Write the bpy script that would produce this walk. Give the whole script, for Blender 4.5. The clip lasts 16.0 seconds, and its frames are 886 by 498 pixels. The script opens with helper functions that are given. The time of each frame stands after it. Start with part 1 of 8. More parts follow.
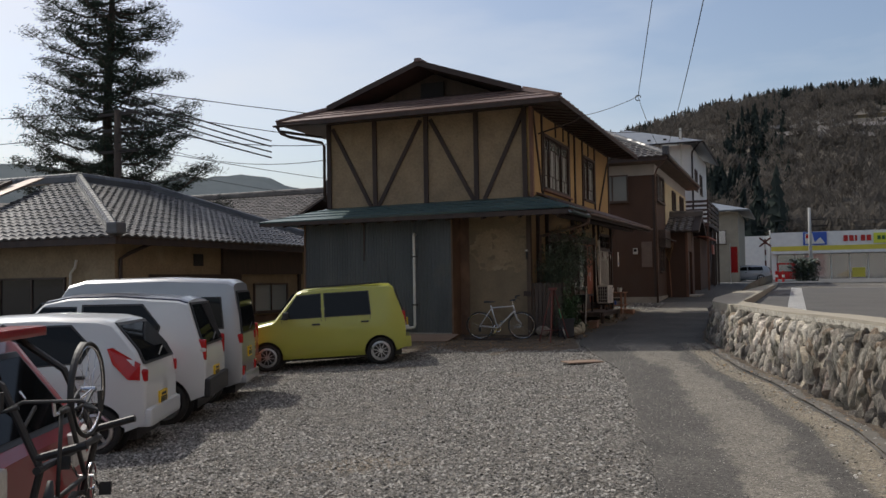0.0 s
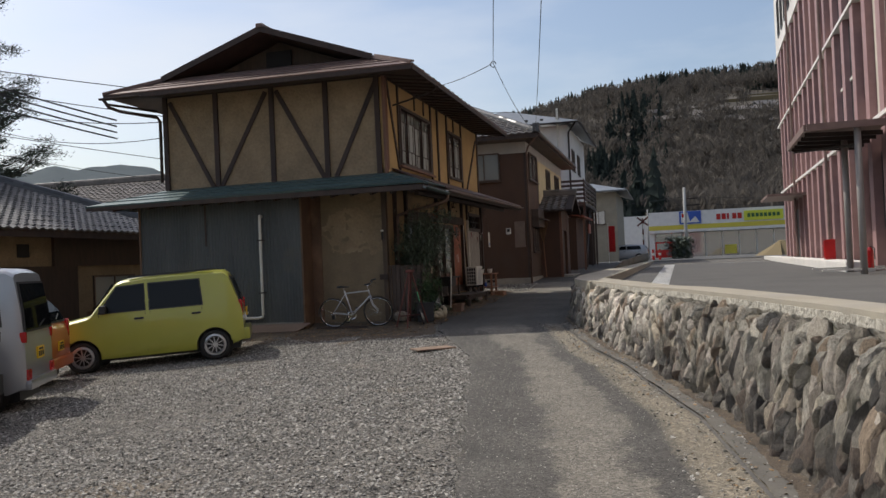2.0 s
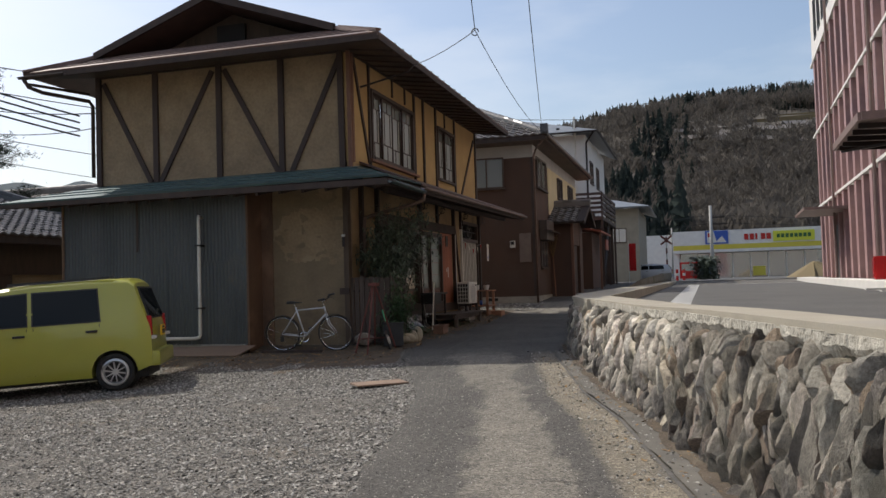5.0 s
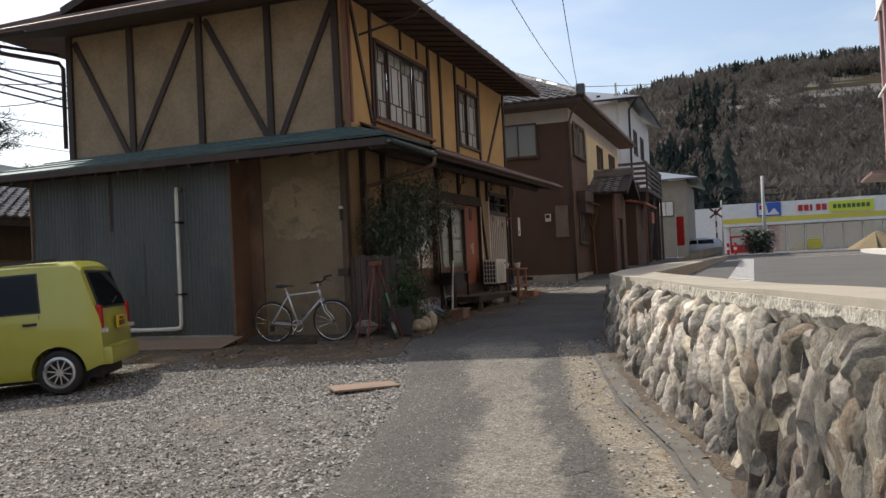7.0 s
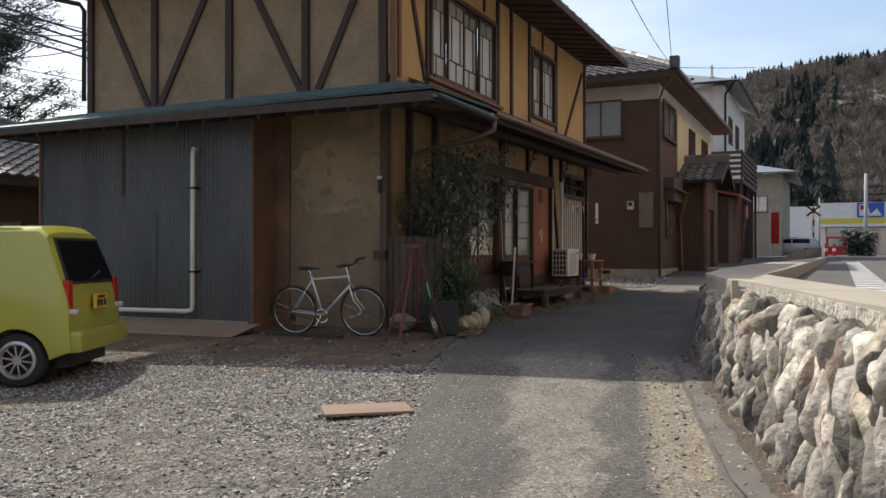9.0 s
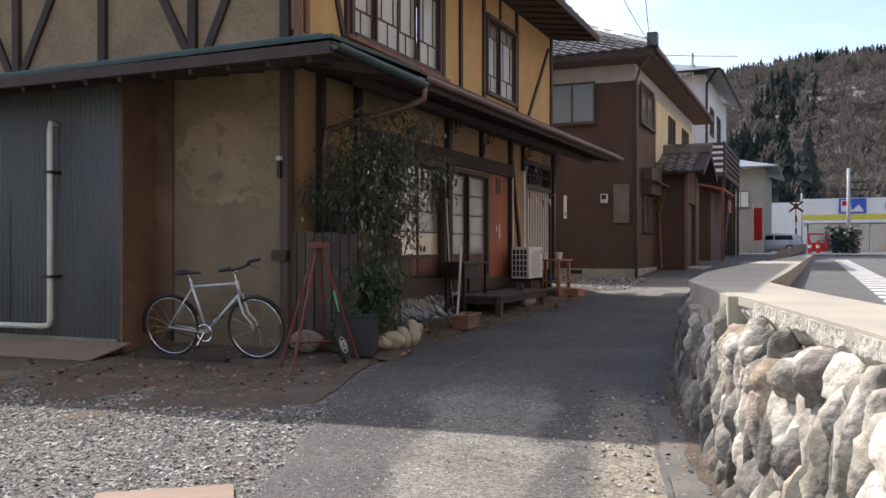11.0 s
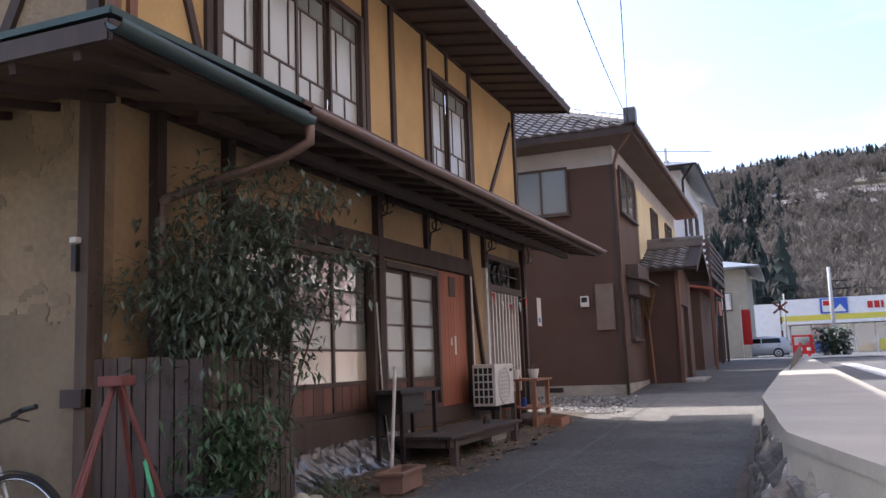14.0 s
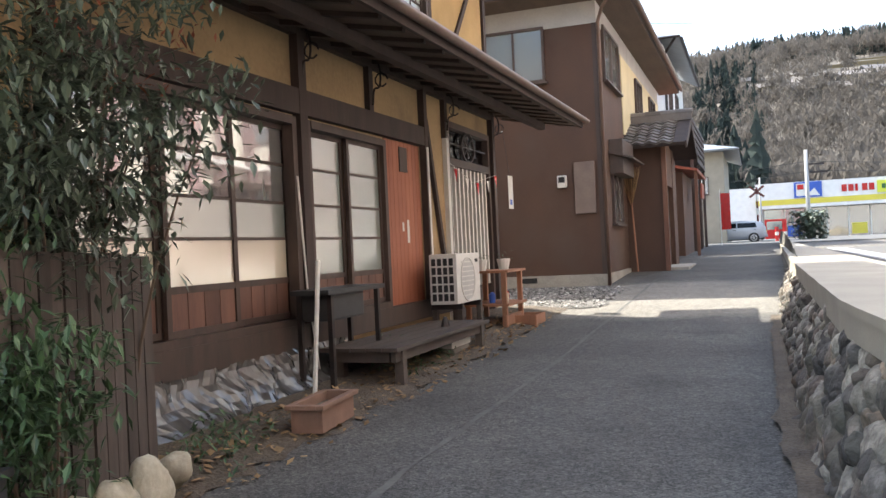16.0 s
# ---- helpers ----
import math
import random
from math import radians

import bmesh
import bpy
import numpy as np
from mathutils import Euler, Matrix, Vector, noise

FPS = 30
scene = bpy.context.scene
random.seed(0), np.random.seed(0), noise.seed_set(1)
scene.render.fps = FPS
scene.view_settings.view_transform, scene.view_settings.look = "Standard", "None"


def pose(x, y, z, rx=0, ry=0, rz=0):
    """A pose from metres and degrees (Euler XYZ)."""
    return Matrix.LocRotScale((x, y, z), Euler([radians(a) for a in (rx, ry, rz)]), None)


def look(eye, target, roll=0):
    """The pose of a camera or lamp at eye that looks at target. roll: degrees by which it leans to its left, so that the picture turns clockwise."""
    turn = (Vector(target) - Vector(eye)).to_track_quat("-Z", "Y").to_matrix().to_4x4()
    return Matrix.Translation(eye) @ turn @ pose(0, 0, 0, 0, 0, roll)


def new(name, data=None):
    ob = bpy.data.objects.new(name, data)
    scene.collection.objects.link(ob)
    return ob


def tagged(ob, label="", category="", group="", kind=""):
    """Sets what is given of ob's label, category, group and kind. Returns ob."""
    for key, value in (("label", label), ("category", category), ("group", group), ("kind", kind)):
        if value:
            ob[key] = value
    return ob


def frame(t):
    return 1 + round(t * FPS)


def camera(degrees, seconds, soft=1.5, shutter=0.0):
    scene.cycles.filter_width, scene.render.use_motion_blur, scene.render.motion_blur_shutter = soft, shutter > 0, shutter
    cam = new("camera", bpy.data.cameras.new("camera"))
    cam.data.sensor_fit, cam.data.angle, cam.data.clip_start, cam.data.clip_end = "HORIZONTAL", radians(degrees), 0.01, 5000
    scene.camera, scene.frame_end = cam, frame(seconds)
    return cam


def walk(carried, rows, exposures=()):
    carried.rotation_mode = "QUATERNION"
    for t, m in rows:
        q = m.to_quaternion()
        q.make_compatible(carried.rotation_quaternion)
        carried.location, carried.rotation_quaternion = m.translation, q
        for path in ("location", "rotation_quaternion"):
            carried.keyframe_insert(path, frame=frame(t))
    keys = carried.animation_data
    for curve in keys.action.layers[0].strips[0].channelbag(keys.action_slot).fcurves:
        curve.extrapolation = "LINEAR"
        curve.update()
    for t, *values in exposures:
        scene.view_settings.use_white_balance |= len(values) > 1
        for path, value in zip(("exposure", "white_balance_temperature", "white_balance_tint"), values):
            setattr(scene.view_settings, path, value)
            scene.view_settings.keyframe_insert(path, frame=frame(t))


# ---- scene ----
cam = camera(55.1, 16.0)
PATH = [
    (0, (0.205, 0.938, 1.733), (-0.545, 2.791, 1.805), -0.9),
    (0.5, (0.227, 1.276, 1.681), (-0.403, 3.173, 1.755), -1.9),
    (1, (0.315, 1.654, 1.645), (-0.215, 3.582, 1.706), -2.2),
    (1.5, (0.448, 2.111, 1.635), (-0.089, 4.037, 1.688), -1.5),
    (2, (0.58, 2.608, 1.607), (0.068, 4.541, 1.641), -2.5),
    (2.5, (0.752, 3.166, 1.547), (0.215, 5.092, 1.588), -2.9),
    (3, (0.833, 3.731, 1.495), (0.306, 5.658, 1.592), -0.8),
    (3.5, (0.889, 4.303, 1.478), (0.342, 6.227, 1.473), -0.8),
    (4, (0.845, 4.9, 1.501), (0.317, 6.829, 1.541), -1.6),
    (4.5, (0.72, 5.489, 1.492), (0.201, 7.417, 1.599), -2.2),
    (4.7, (0.687, 5.716, 1.467), (0.14, 7.638, 1.561), -1.7),
    (6.8, (0.452, 8.212, 1.417), (-0.191, 10.105, 1.478), -3.0),
    (7, (0.446, 8.445, 1.403), (-0.22, 10.33, 1.44), -2.7),
    (7.5, (0.394, 9.089, 1.4), (-0.312, 10.96, 1.407), -1.7),
    (8, (0.306, 9.68, 1.431), (-0.439, 11.536, 1.47), -1.7),
    (8.2, (0.222, 9.866, 1.371), (-0.58, 11.698, 1.428), -1.1),
    (10.3, (-0.252, 12.349, 1.455), (-1.095, 14.16, 1.375), 0.3),
    (10.5, (-0.277, 12.564, 1.422), (-1.128, 14.373, 1.353), 0.2),
    (11, (-0.392, 13.189, 1.431), (-1.191, 15.022, 1.431), 0.0),
    (11.5, (-0.534, 13.75, 1.451), (-1.277, 15.605, 1.539), -0.6),
    (12, (-0.692, 14.37, 1.474), (-1.492, 16.198, 1.61), -0.9),
    (12.5, (-0.87, 14.938, 1.502), (-1.667, 16.764, 1.671), -2.3),
    (13, (-0.994, 15.498, 1.49), (-1.813, 17.316, 1.648), -2.9),
    (13.5, (-1.168, 16.052, 1.497), (-1.893, 17.91, 1.648), -2.6),
    (14, (-1.301, 16.563, 1.499), (-2.035, 18.405, 1.767), -2.1),
    (14.5, (-1.454, 17.112, 1.513), (-2.192, 18.962, 1.684), -2.3),
    (15, (-1.621, 17.624, 1.524), (-2.369, 19.479, 1.491), -2.1),
    (15.5, (-1.754, 18.15, 1.515), (-2.522, 19.995, 1.439), -2.7),
    (16, (-1.901, 18.725, 1.511), (-2.59, 20.603, 1.515), -2.7),
]
EXPOSURES = ((0, -0.25, 6500, 10), (2.0, -0.08, 6520, 10), (3.5, 0.08, 6550, 10), (4.0, 0.23, 6520, 10), (4.5, 0.0, 6500, 10), (7.0, 0.34, 6620, 10), (8.2, 0.33, 6620, 10), (10.5, 0.84, 6350, 12), (11.5, 0.94, 6150, 15),
             (12.5, 1.04, 5950, 19), (13.2, 1.08, 6000, 18), (14.0, 1.36, 5950, 18), (14.5, 1.12, 5900, 20), (15.0, 1.46, 6150, 14), (15.45, 2.2, 6450, 9), (16.0, 2.14, 6400, 8))
walk(cam, [(t, look(eye, target, roll)) for t, eye, target, roll in PATH], EXPOSURES)

# ---- light ----
SUN_WAY = Vector((0.8, -0.31, -1.0)).normalized()
world = bpy.data.worlds.new("sky")
scene.world = world
world.use_nodes = True
wn = world.node_tree
sky = wn.nodes.new("ShaderNodeTexSky")
sky.sky_type = "NISHITA"
sky.sun_disc = False
sky.sun_elevation = math.asin(-SUN_WAY.z)
sky.sun_rotation = math.atan2(-SUN_WAY.x, -SUN_WAY.y)
sky.air_density, sky.dust_density, sky.ozone_density = 1.0, 2.6, 1.0
veil, veil_at, veil_n, veil_r, veil_mix = (wn.nodes.new("ShaderNode" + k) for k in ("TexCoord", "Mapping", "TexNoise", "MapRange", "Mix"))
veil_at.inputs["Scale"].default_value = (1.2, 1.2, 4.5)
veil_n.inputs["Scale"].default_value, veil_n.inputs["Detail"].default_value = 2.2, 8
veil_r.inputs[1].default_value, veil_r.inputs[2].default_value, veil_r.inputs[4].default_value = 0.42, 0.75, 0.5
veil_mix.data_type = "RGBA"
veil_mix.inputs[7].default_value = (6.6, 6.7, 6.9, 1)
wn.links.new(veil.outputs["Generated"], veil_at.inputs[0])
wn.links.new(veil_at.outputs[0], veil_n.inputs[0])
wn.links.new(veil_n.outputs[0], veil_r.inputs[0])
wn.links.new(veil_r.outputs[0], veil_mix.inputs[0])
wn.links.new(sky.outputs[0], veil_mix.inputs[6])
wn.links.new(veil_mix.outputs[2], wn.nodes["Background"].inputs[0])
wn.nodes["Background"].inputs[1].default_value = 0.145
sun = new("sun", bpy.data.lights.new("sun", "SUN"))
sun.data.energy, sun.data.angle, sun.data.color = 3.4, radians(0.6), (1.0, 0.95, 0.86)
sun.matrix_world = look((0, 0, 60), Vector((0, 0, 60)) + SUN_WAY)


# ---- materials ----
def mat(name, a, b=None, scale=4.0, rough=0.8, metal=0.0, bump=0.0, fine=40.0, detail=6.0, stretch=(1, 1, 1), rand=0.0, spec=0.5, c=None, cscale=0.6, csize=0.45, grain=0.5):
    """Two tones mixed by coarse and fine noise; c is a third tone in larger stains; rand varies pieces."""
    m = bpy.data.materials.new(name)
    m.use_nodes = True
    nt = m.node_tree
    bs = nt.nodes["Principled BSDF"]
    N, L = nt.nodes.new, nt.links.new
    tc, mp = N("ShaderNodeTexCoord"), N("ShaderNodeMapping")
    mp.inputs["Scale"].default_value = stretch
    L(tc.outputs["Object"], mp.inputs[0])
    n1, n2 = N("ShaderNodeTexNoise"), N("ShaderNodeTexNoise")
    n1.inputs["Scale"].default_value, n2.inputs["Scale"].default_value = scale, fine
    n1.inputs["Detail"].default_value, n2.inputs["Detail"].default_value = detail, 4
    L(mp.outputs[0], n1.inputs[0]), L(mp.outputs[0], n2.inputs[0])
    add = N("ShaderNodeMath")
    add.operation = "MULTIPLY_ADD"
    L(n2.outputs[0], add.inputs[0])
    add.inputs[1].default_value = grain
    L(n1.outputs[0], add.inputs[2])
    ramp = N("ShaderNodeMapRange")
    ramp.inputs[1].default_value, ramp.inputs[2].default_value = 0.25 + 0.5 * grain, 0.75 + 0.5 * grain
    L(add.outputs[0], ramp.inputs[0])
    mix = N("ShaderNodeMix")
    mix.data_type = "RGBA"
    b = b or tuple(0.75 * v for v in a)
    mix.inputs[6].default_value, mix.inputs[7].default_value = (*a, 1), (*b, 1)
    L(ramp.outputs[0], mix.inputs[0])
    out = mix.outputs[2]
    if c:
        n3 = N("ShaderNodeTexNoise")
        n3.inputs["Scale"].default_value, n3.inputs["Detail"].default_value = cscale, 8
        L(tc.outputs["Object"], n3.inputs[0])
        r3 = N("ShaderNodeMapRange")
        r3.inputs[1].default_value, r3.inputs[2].default_value = 1 - csize, 1 - csize + 0.15
        L(n3.outputs[0], r3.inputs[0])
        m3 = N("ShaderNodeMix")
        m3.data_type = "RGBA"
        L(r3.outputs[0], m3.inputs[0]), L(out, m3.inputs[6])
        m3.inputs[7].default_value = (*c, 1)
        out = m3.outputs[2]
    if rand:
        oi, mr, hs = N("ShaderNodeObjectInfo"), N("ShaderNodeMapRange"), N("ShaderNodeHueSaturation")
        gi, ad, fr = N("ShaderNodeNewGeometry"), N("ShaderNodeMath"), N("ShaderNodeMath")
        ad.operation, fr.operation = "ADD", "FRACT"
        L(oi.outputs["Random"], ad.inputs[0]), L(gi.outputs["Random Per Island"], ad.inputs[1]), L(ad.outputs[0], fr.inputs[0])
        mr.inputs[3].default_value, mr.inputs[4].default_value = 1 - rand, 1 + rand
        L(fr.outputs[0], mr.inputs[0]), L(mr.outputs[0], hs.inputs["Value"]), L(out, hs.inputs["Color"])
        out = hs.outputs[0]
    L(out, bs.inputs["Base Color"])
    bs.inputs["Roughness"].default_value, bs.inputs["Metallic"].default_value = rough, metal
    bs.inputs["Specular IOR Level"].default_value = spec
    if bump:
        bp = N("ShaderNodeBump")
        bp.inputs["Strength"].default_value, bp.inputs["Distance"].default_value = 1.0, bump
        L(add.outputs[0], bp.inputs["Height"]), L(bp.outputs[0], bs.inputs["Normal"])
    return m


def glass(name, tint=(0.9, 0.95, 0.95), rough=0.02, see=0.5):
    """Window glass: a mirror-like coat over see-through or frosted glass."""
    m = bpy.data.materials.new(name)
    m.use_nodes = True
    nt = m.node_tree
    N, L = nt.nodes.new, nt.links.new
    out = nt.nodes["Material Output"]
    nt.nodes.remove(nt.nodes["Principled BSDF"])
    tr, gl, mx, fr = N("ShaderNodeBsdfTransparent"), N("ShaderNodeBsdfGlossy"), N("ShaderNodeMixShader"), N("ShaderNodeFresnel")
    tr.inputs[0].default_value = (*tint, 1)
    gl.inputs["Roughness"].default_value = rough
    fr.inputs[0].default_value = 1.5
    mr = N("ShaderNodeMapRange")
    mr.inputs[3].default_value, mr.inputs[4].default_value = 1 - see, 1.0
    L(fr.outputs[0], mr.inputs[0]), L(mr.outputs[0], mx.inputs[0])
    L(tr.outputs[0], mx.inputs[1]), L(gl.outputs[0], mx.inputs[2]), L(mx.outputs[0], out.inputs[0])
    return m


def speckle(m, scale, amount):
    """Crushed stone showing in a worn surface: small cells of their own tone."""
    nt = m.node_tree
    N, L = nt.nodes.new, nt.links.new
    bs = nt.nodes["Principled BSDF"]
    src = bs.inputs["Base Color"].links[0].from_socket
    tc, vo, sp, mr, hs = N("ShaderNodeTexCoord"), N("ShaderNodeTexVoronoi"), N("ShaderNodeSeparateColor"), N("ShaderNodeMapRange"), N("ShaderNodeHueSaturation")
    vo.inputs["Scale"].default_value = scale
    L(tc.outputs["Object"], vo.inputs[0]), L(vo.outputs["Color"], sp.inputs[0]), L(sp.outputs[0], mr.inputs[0])
    mr.inputs[3].default_value, mr.inputs[4].default_value = 1 - amount, 1 + amount
    L(mr.outputs[0], hs.inputs["Value"]), L(src, hs.inputs["Color"]), L(hs.outputs[0], bs.inputs["Base Color"])
    return m


M_GRAVEL = speckle(mat("gravel_bed", (0.22, 0.203, 0.178), (0.07, 0.066, 0.06), 5, 0.95, bump=0.03, fine=50, grain=1.4, c=(0.22, 0.175, 0.12), cscale=0.45, csize=0.42), 52, 0.7)
M_STONE = mat("gravel_stone", (0.33, 0.315, 0.285), (0.2, 0.19, 0.172), 20, 0.85, rand=0.85)
M_LANE = mat("worn_asphalt", (0.105, 0.098, 0.087), (0.058, 0.054, 0.049), 0.9, 0.92, bump=0.01, fine=75, c=(0.05, 0.048, 0.043), cscale=0.75, csize=0.42, grain=1.0)


def worn_by(m, name, tone, dark, lo, hi):
    """Lays a second surface over a material where a mesh value (wear, dust, painted sun), broken up by grain, is high.
    """
    nt = m.node_tree
    N, L = nt.nodes.new, nt.links.new
    bs = nt.nodes["Principled BSDF"]
    src = bs.inputs["Base Color"].links[0].from_socket
    at, tc, nz, n2, ad, mr, mx, m2 = N("ShaderNodeAttribute"), N("ShaderNodeTexCoord"), N("ShaderNodeTexNoise"), N("ShaderNodeTexNoise"), N("ShaderNodeMath"), N("ShaderNodeMapRange"), N("ShaderNodeMix"), N("ShaderNodeMix")
    at.attribute_name = name
    nz.inputs["Scale"].default_value, nz.inputs["Detail"].default_value, nz.inputs["Roughness"].default_value = 7, 12, 0.75
    n2.inputs["Scale"].default_value, n2.inputs["Detail"].default_value = 2.5, 10
    ad.operation = "MULTIPLY_ADD"
    ad.inputs[1].default_value = 0.9
    L(tc.outputs["Object"], nz.inputs[0]), L(tc.outputs["Object"], n2.inputs[0]), L(nz.outputs[0], ad.inputs[0]), L(at.outputs["Fac"], ad.inputs[2]), L(ad.outputs[0], mr.inputs[0])
    mr.inputs[1].default_value, mr.inputs[2].default_value, mr.inputs[4].default_value = lo, hi, 0.9
    mx.data_type = m2.data_type = "RGBA"
    m2.inputs[6].default_value, m2.inputs[7].default_value = (*tone, 1), (*dark, 1)
    L(n2.outputs[0], m2.inputs[0]), L(mr.outputs[0], mx.inputs[0]), L(src, mx.inputs[6]), L(m2.outputs[2], mx.inputs[7]), L(mx.outputs[2], bs.inputs["Base Color"])
    return m


worn_by(M_LANE, "worn_sunlit", (0.24, 0.22, 0.182), (0.11, 0.1, 0.086), 0.75, 1.3)
worn_by(M_LANE, "dusty", (0.28, 0.24, 0.175), (0.17, 0.148, 0.112), 0.85, 1.5)
speckle(speckle(M_LANE, 95, 0.5), 40, 0.3)
M_ASPHALT = mat("asphalt", (0.1, 0.097, 0.091), (0.075, 0.073, 0.07), 0.8, 0.88, bump=0.003, fine=120, grain=0.7, c=(0.065, 0.064, 0.062), cscale=0.35, csize=0.42)
M_CONCRETE = mat("concrete", (0.42, 0.385, 0.32), (0.27, 0.25, 0.21), 3, 0.85, bump=0.008, fine=50, grain=0.8, c=(0.26, 0.245, 0.215), cscale=1.1, csize=0.38)
M_DIRT = mat("dirt", (0.14, 0.107, 0.074), (0.066, 0.051, 0.038), 3, 0.95, bump=0.03, fine=45, c=(0.2, 0.165, 0.115), cscale=1.1, csize=0.4, grain=0.9)
M_PLASTER = mat("mud_plaster", (0.315, 0.235, 0.145), (0.22, 0.165, 0.102), 2.4, 0.92, bump=0.03, fine=17, grain=0.8, c=(0.34, 0.27, 0.175), cscale=1.4, csize=0.4)
M_PLASTER_Y = mat("ochre_plaster", (0.48, 0.32, 0.135), (0.37, 0.245, 0.105), 1.8, 0.9, bump=0.006, fine=30)
M_TIMBER = mat("dark_timber", (0.056, 0.036, 0.028), (0.03, 0.02, 0.017), 6, 0.75, bump=0.003, fine=50, stretch=(1, 1, 0.15))
M_TEAL = mat("teal_metal", (0.06, 0.105, 0.108), (0.035, 0.07, 0.076), 3, 0.45, 0.3, c=(0.1, 0.17, 0.165), cscale=1.3, csize=0.35)
M_RUSTROOF = mat("brown_metal_roof", (0.16, 0.1, 0.085), (0.1, 0.065, 0.055), 3, 0.45, 0.3, bump=0.002)
M_CORRUG = mat("grey_corrugated", (0.105, 0.115, 0.118), (0.065, 0.073, 0.077), 1.4, 0.55, 0.5, stretch=(1, 1, 0.3), bump=0.001, c=(0.125, 0.122, 0.1), cscale=0.8, csize=0.35)
M_BROWNBOARD = mat("brown_board", (0.098, 0.052, 0.032), (0.068, 0.037, 0.024), 1.3, 0.75, bump=0.003, fine=60, stretch=(1, 1, 0.4), c=(0.085, 0.055, 0.04), cscale=0.5, csize=0.42)
M_TILE = mat("roof_tile", (0.1, 0.102, 0.108), (0.06, 0.062, 0.067), 2, 0.42, bump=0.002, rand=0.3)
M_TILE2 = mat("brown_grey_tile", (0.13, 0.12, 0.115), (0.085, 0.078, 0.074), 2, 0.4, bump=0.002, rand=0.3)
M_WHITE = mat("white_paint", (0.72, 0.7, 0.66), (0.62, 0.6, 0.57), 2, 0.6, c=(0.5, 0.48, 0.44), cscale=1, csize=0.35)
M_GLASS = glass("window_glass")
# Near-black: shade inside vents, slots and doorway put into colour; dials too.
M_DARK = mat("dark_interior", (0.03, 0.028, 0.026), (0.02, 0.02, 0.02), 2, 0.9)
M_PINK = mat("pink_tile", (0.34, 0.205, 0.2), (0.27, 0.16, 0.158), 4, 0.6, fine=80)
M_CREAM = mat("cream_panel", (0.58, 0.53, 0.45), (0.5, 0.46, 0.39), 2, 0.7)
M_OLDPOST = mat("weathered_post", (0.105, 0.074, 0.052), (0.055, 0.04, 0.03), 5, 0.85, bump=0.003, stretch=(1, 1, 0.15))
M_SOFFIT = mat("soffit_board", (0.13, 0.09, 0.065), (0.08, 0.058, 0.044), 5, 0.8, bump=0.002, stretch=(1, 0.2, 1))


M_CURTAIN = mat("inner_plaster", (0.5, 0.48, 0.44), (0.4, 0.39, 0.36), 2, 0.9)
M_BROWNOLD = mat("rusty_board", (0.17, 0.1, 0.06), (0.1, 0.06, 0.04), 3, 0.85, bump=0.003, stretch=(1, 1, 0.3), c=(0.22, 0.13, 0.08), cscale=1.2)
M_CONCRETE_D = mat("old_concrete", (0.3, 0.28, 0.25), (0.2, 0.19, 0.17), 4, 0.9, bump=0.005)
M_REDWOOD = mat("reddish_timber", (0.22, 0.11, 0.07), (0.12, 0.06, 0.04), 5, 0.75, bump=0.003, stretch=(1, 1, 0.12))
M_DARKWOOD = mat("stained_wood", (0.07, 0.044, 0.033), (0.04, 0.027, 0.021), 8, 0.6, bump=0.001, stretch=(1, 1, 0.2))
M_OFFWHITE = mat("off_white", (0.66, 0.64, 0.58), (0.54, 0.52, 0.47), 6, 0.55)
M_REDBROWN = mat("red_brown_board", (0.15, 0.07, 0.045), (0.09, 0.042, 0.03), 6, 0.6, bump=0.001, stretch=(1, 1, 0.15), rand=0.25)
M_REDDOOR = mat("red_plank", (0.36, 0.13, 0.07), (0.26, 0.085, 0.045), 5, 0.7, bump=0.002, stretch=(1, 1, 0.12), rand=0.12)
M_IRON = mat("black_iron", (0.03, 0.03, 0.03), (0.05, 0.035, 0.03), 10, 0.5, 0.6)
M_COPPER = mat("brown_gutter", (0.2, 0.13, 0.1), (0.13, 0.085, 0.065), 4, 0.45, 0.2)
M_TEALDARK = mat("dark_teal_metal", (0.06, 0.1, 0.1), (0.05, 0.07, 0.07), 3, 0.5, 0.3)


def pane_mat(name, base, rough, gloss, wave, most=1.0):
    """Old window glass: a base tone for curtain, frosting and painted reflection, under a glossy face with slight
    waves.
    """
    m = bpy.data.materials.new(name)
    m.use_nodes = True
    nt = m.node_tree
    N, L = nt.nodes.new, nt.links.new
    nt.nodes.remove(nt.nodes["Principled BSDF"])
    out = nt.nodes["Material Output"]
    df, gl, mx, fr = N("ShaderNodeBsdfDiffuse"), N("ShaderNodeBsdfGlossy"), N("ShaderNodeMixShader"), N("ShaderNodeFresnel")
    tc, nz, bp = N("ShaderNodeTexCoord"), N("ShaderNodeTexNoise"), N("ShaderNodeBump")
    nz.inputs["Scale"].default_value = 3.0
    L(tc.outputs["Object"], nz.inputs[0]), L(nz.outputs[0], bp.inputs["Height"])
    bp.inputs["Distance"].default_value = wave
    L(bp.outputs[0], gl.inputs["Normal"])
    df.inputs[0].default_value = (*base, 1)
    gl.inputs["Roughness"].default_value = rough
    fr.inputs[0].default_value = 1.52
    mr = N("ShaderNodeMapRange")
    mr.inputs[3].default_value, mr.inputs[4].default_value = gloss, most
    L(fr.outputs[0], mr.inputs[0]), L(mr.outputs[0], mx.inputs[0])
    L(df.outputs[0], mx.inputs[1]), L(gl.outputs[0], mx.inputs[2]), L(mx.outputs[0], out.inputs[0])
    return m


M_PANE = pane_mat("old_pane", (0.2, 0.2, 0.19), 0.05, 0.4, 0.0015)
M_FROST = pane_mat("frosted_pane", (0.27, 0.31, 0.275), 0.22, 0.36, 0.001)
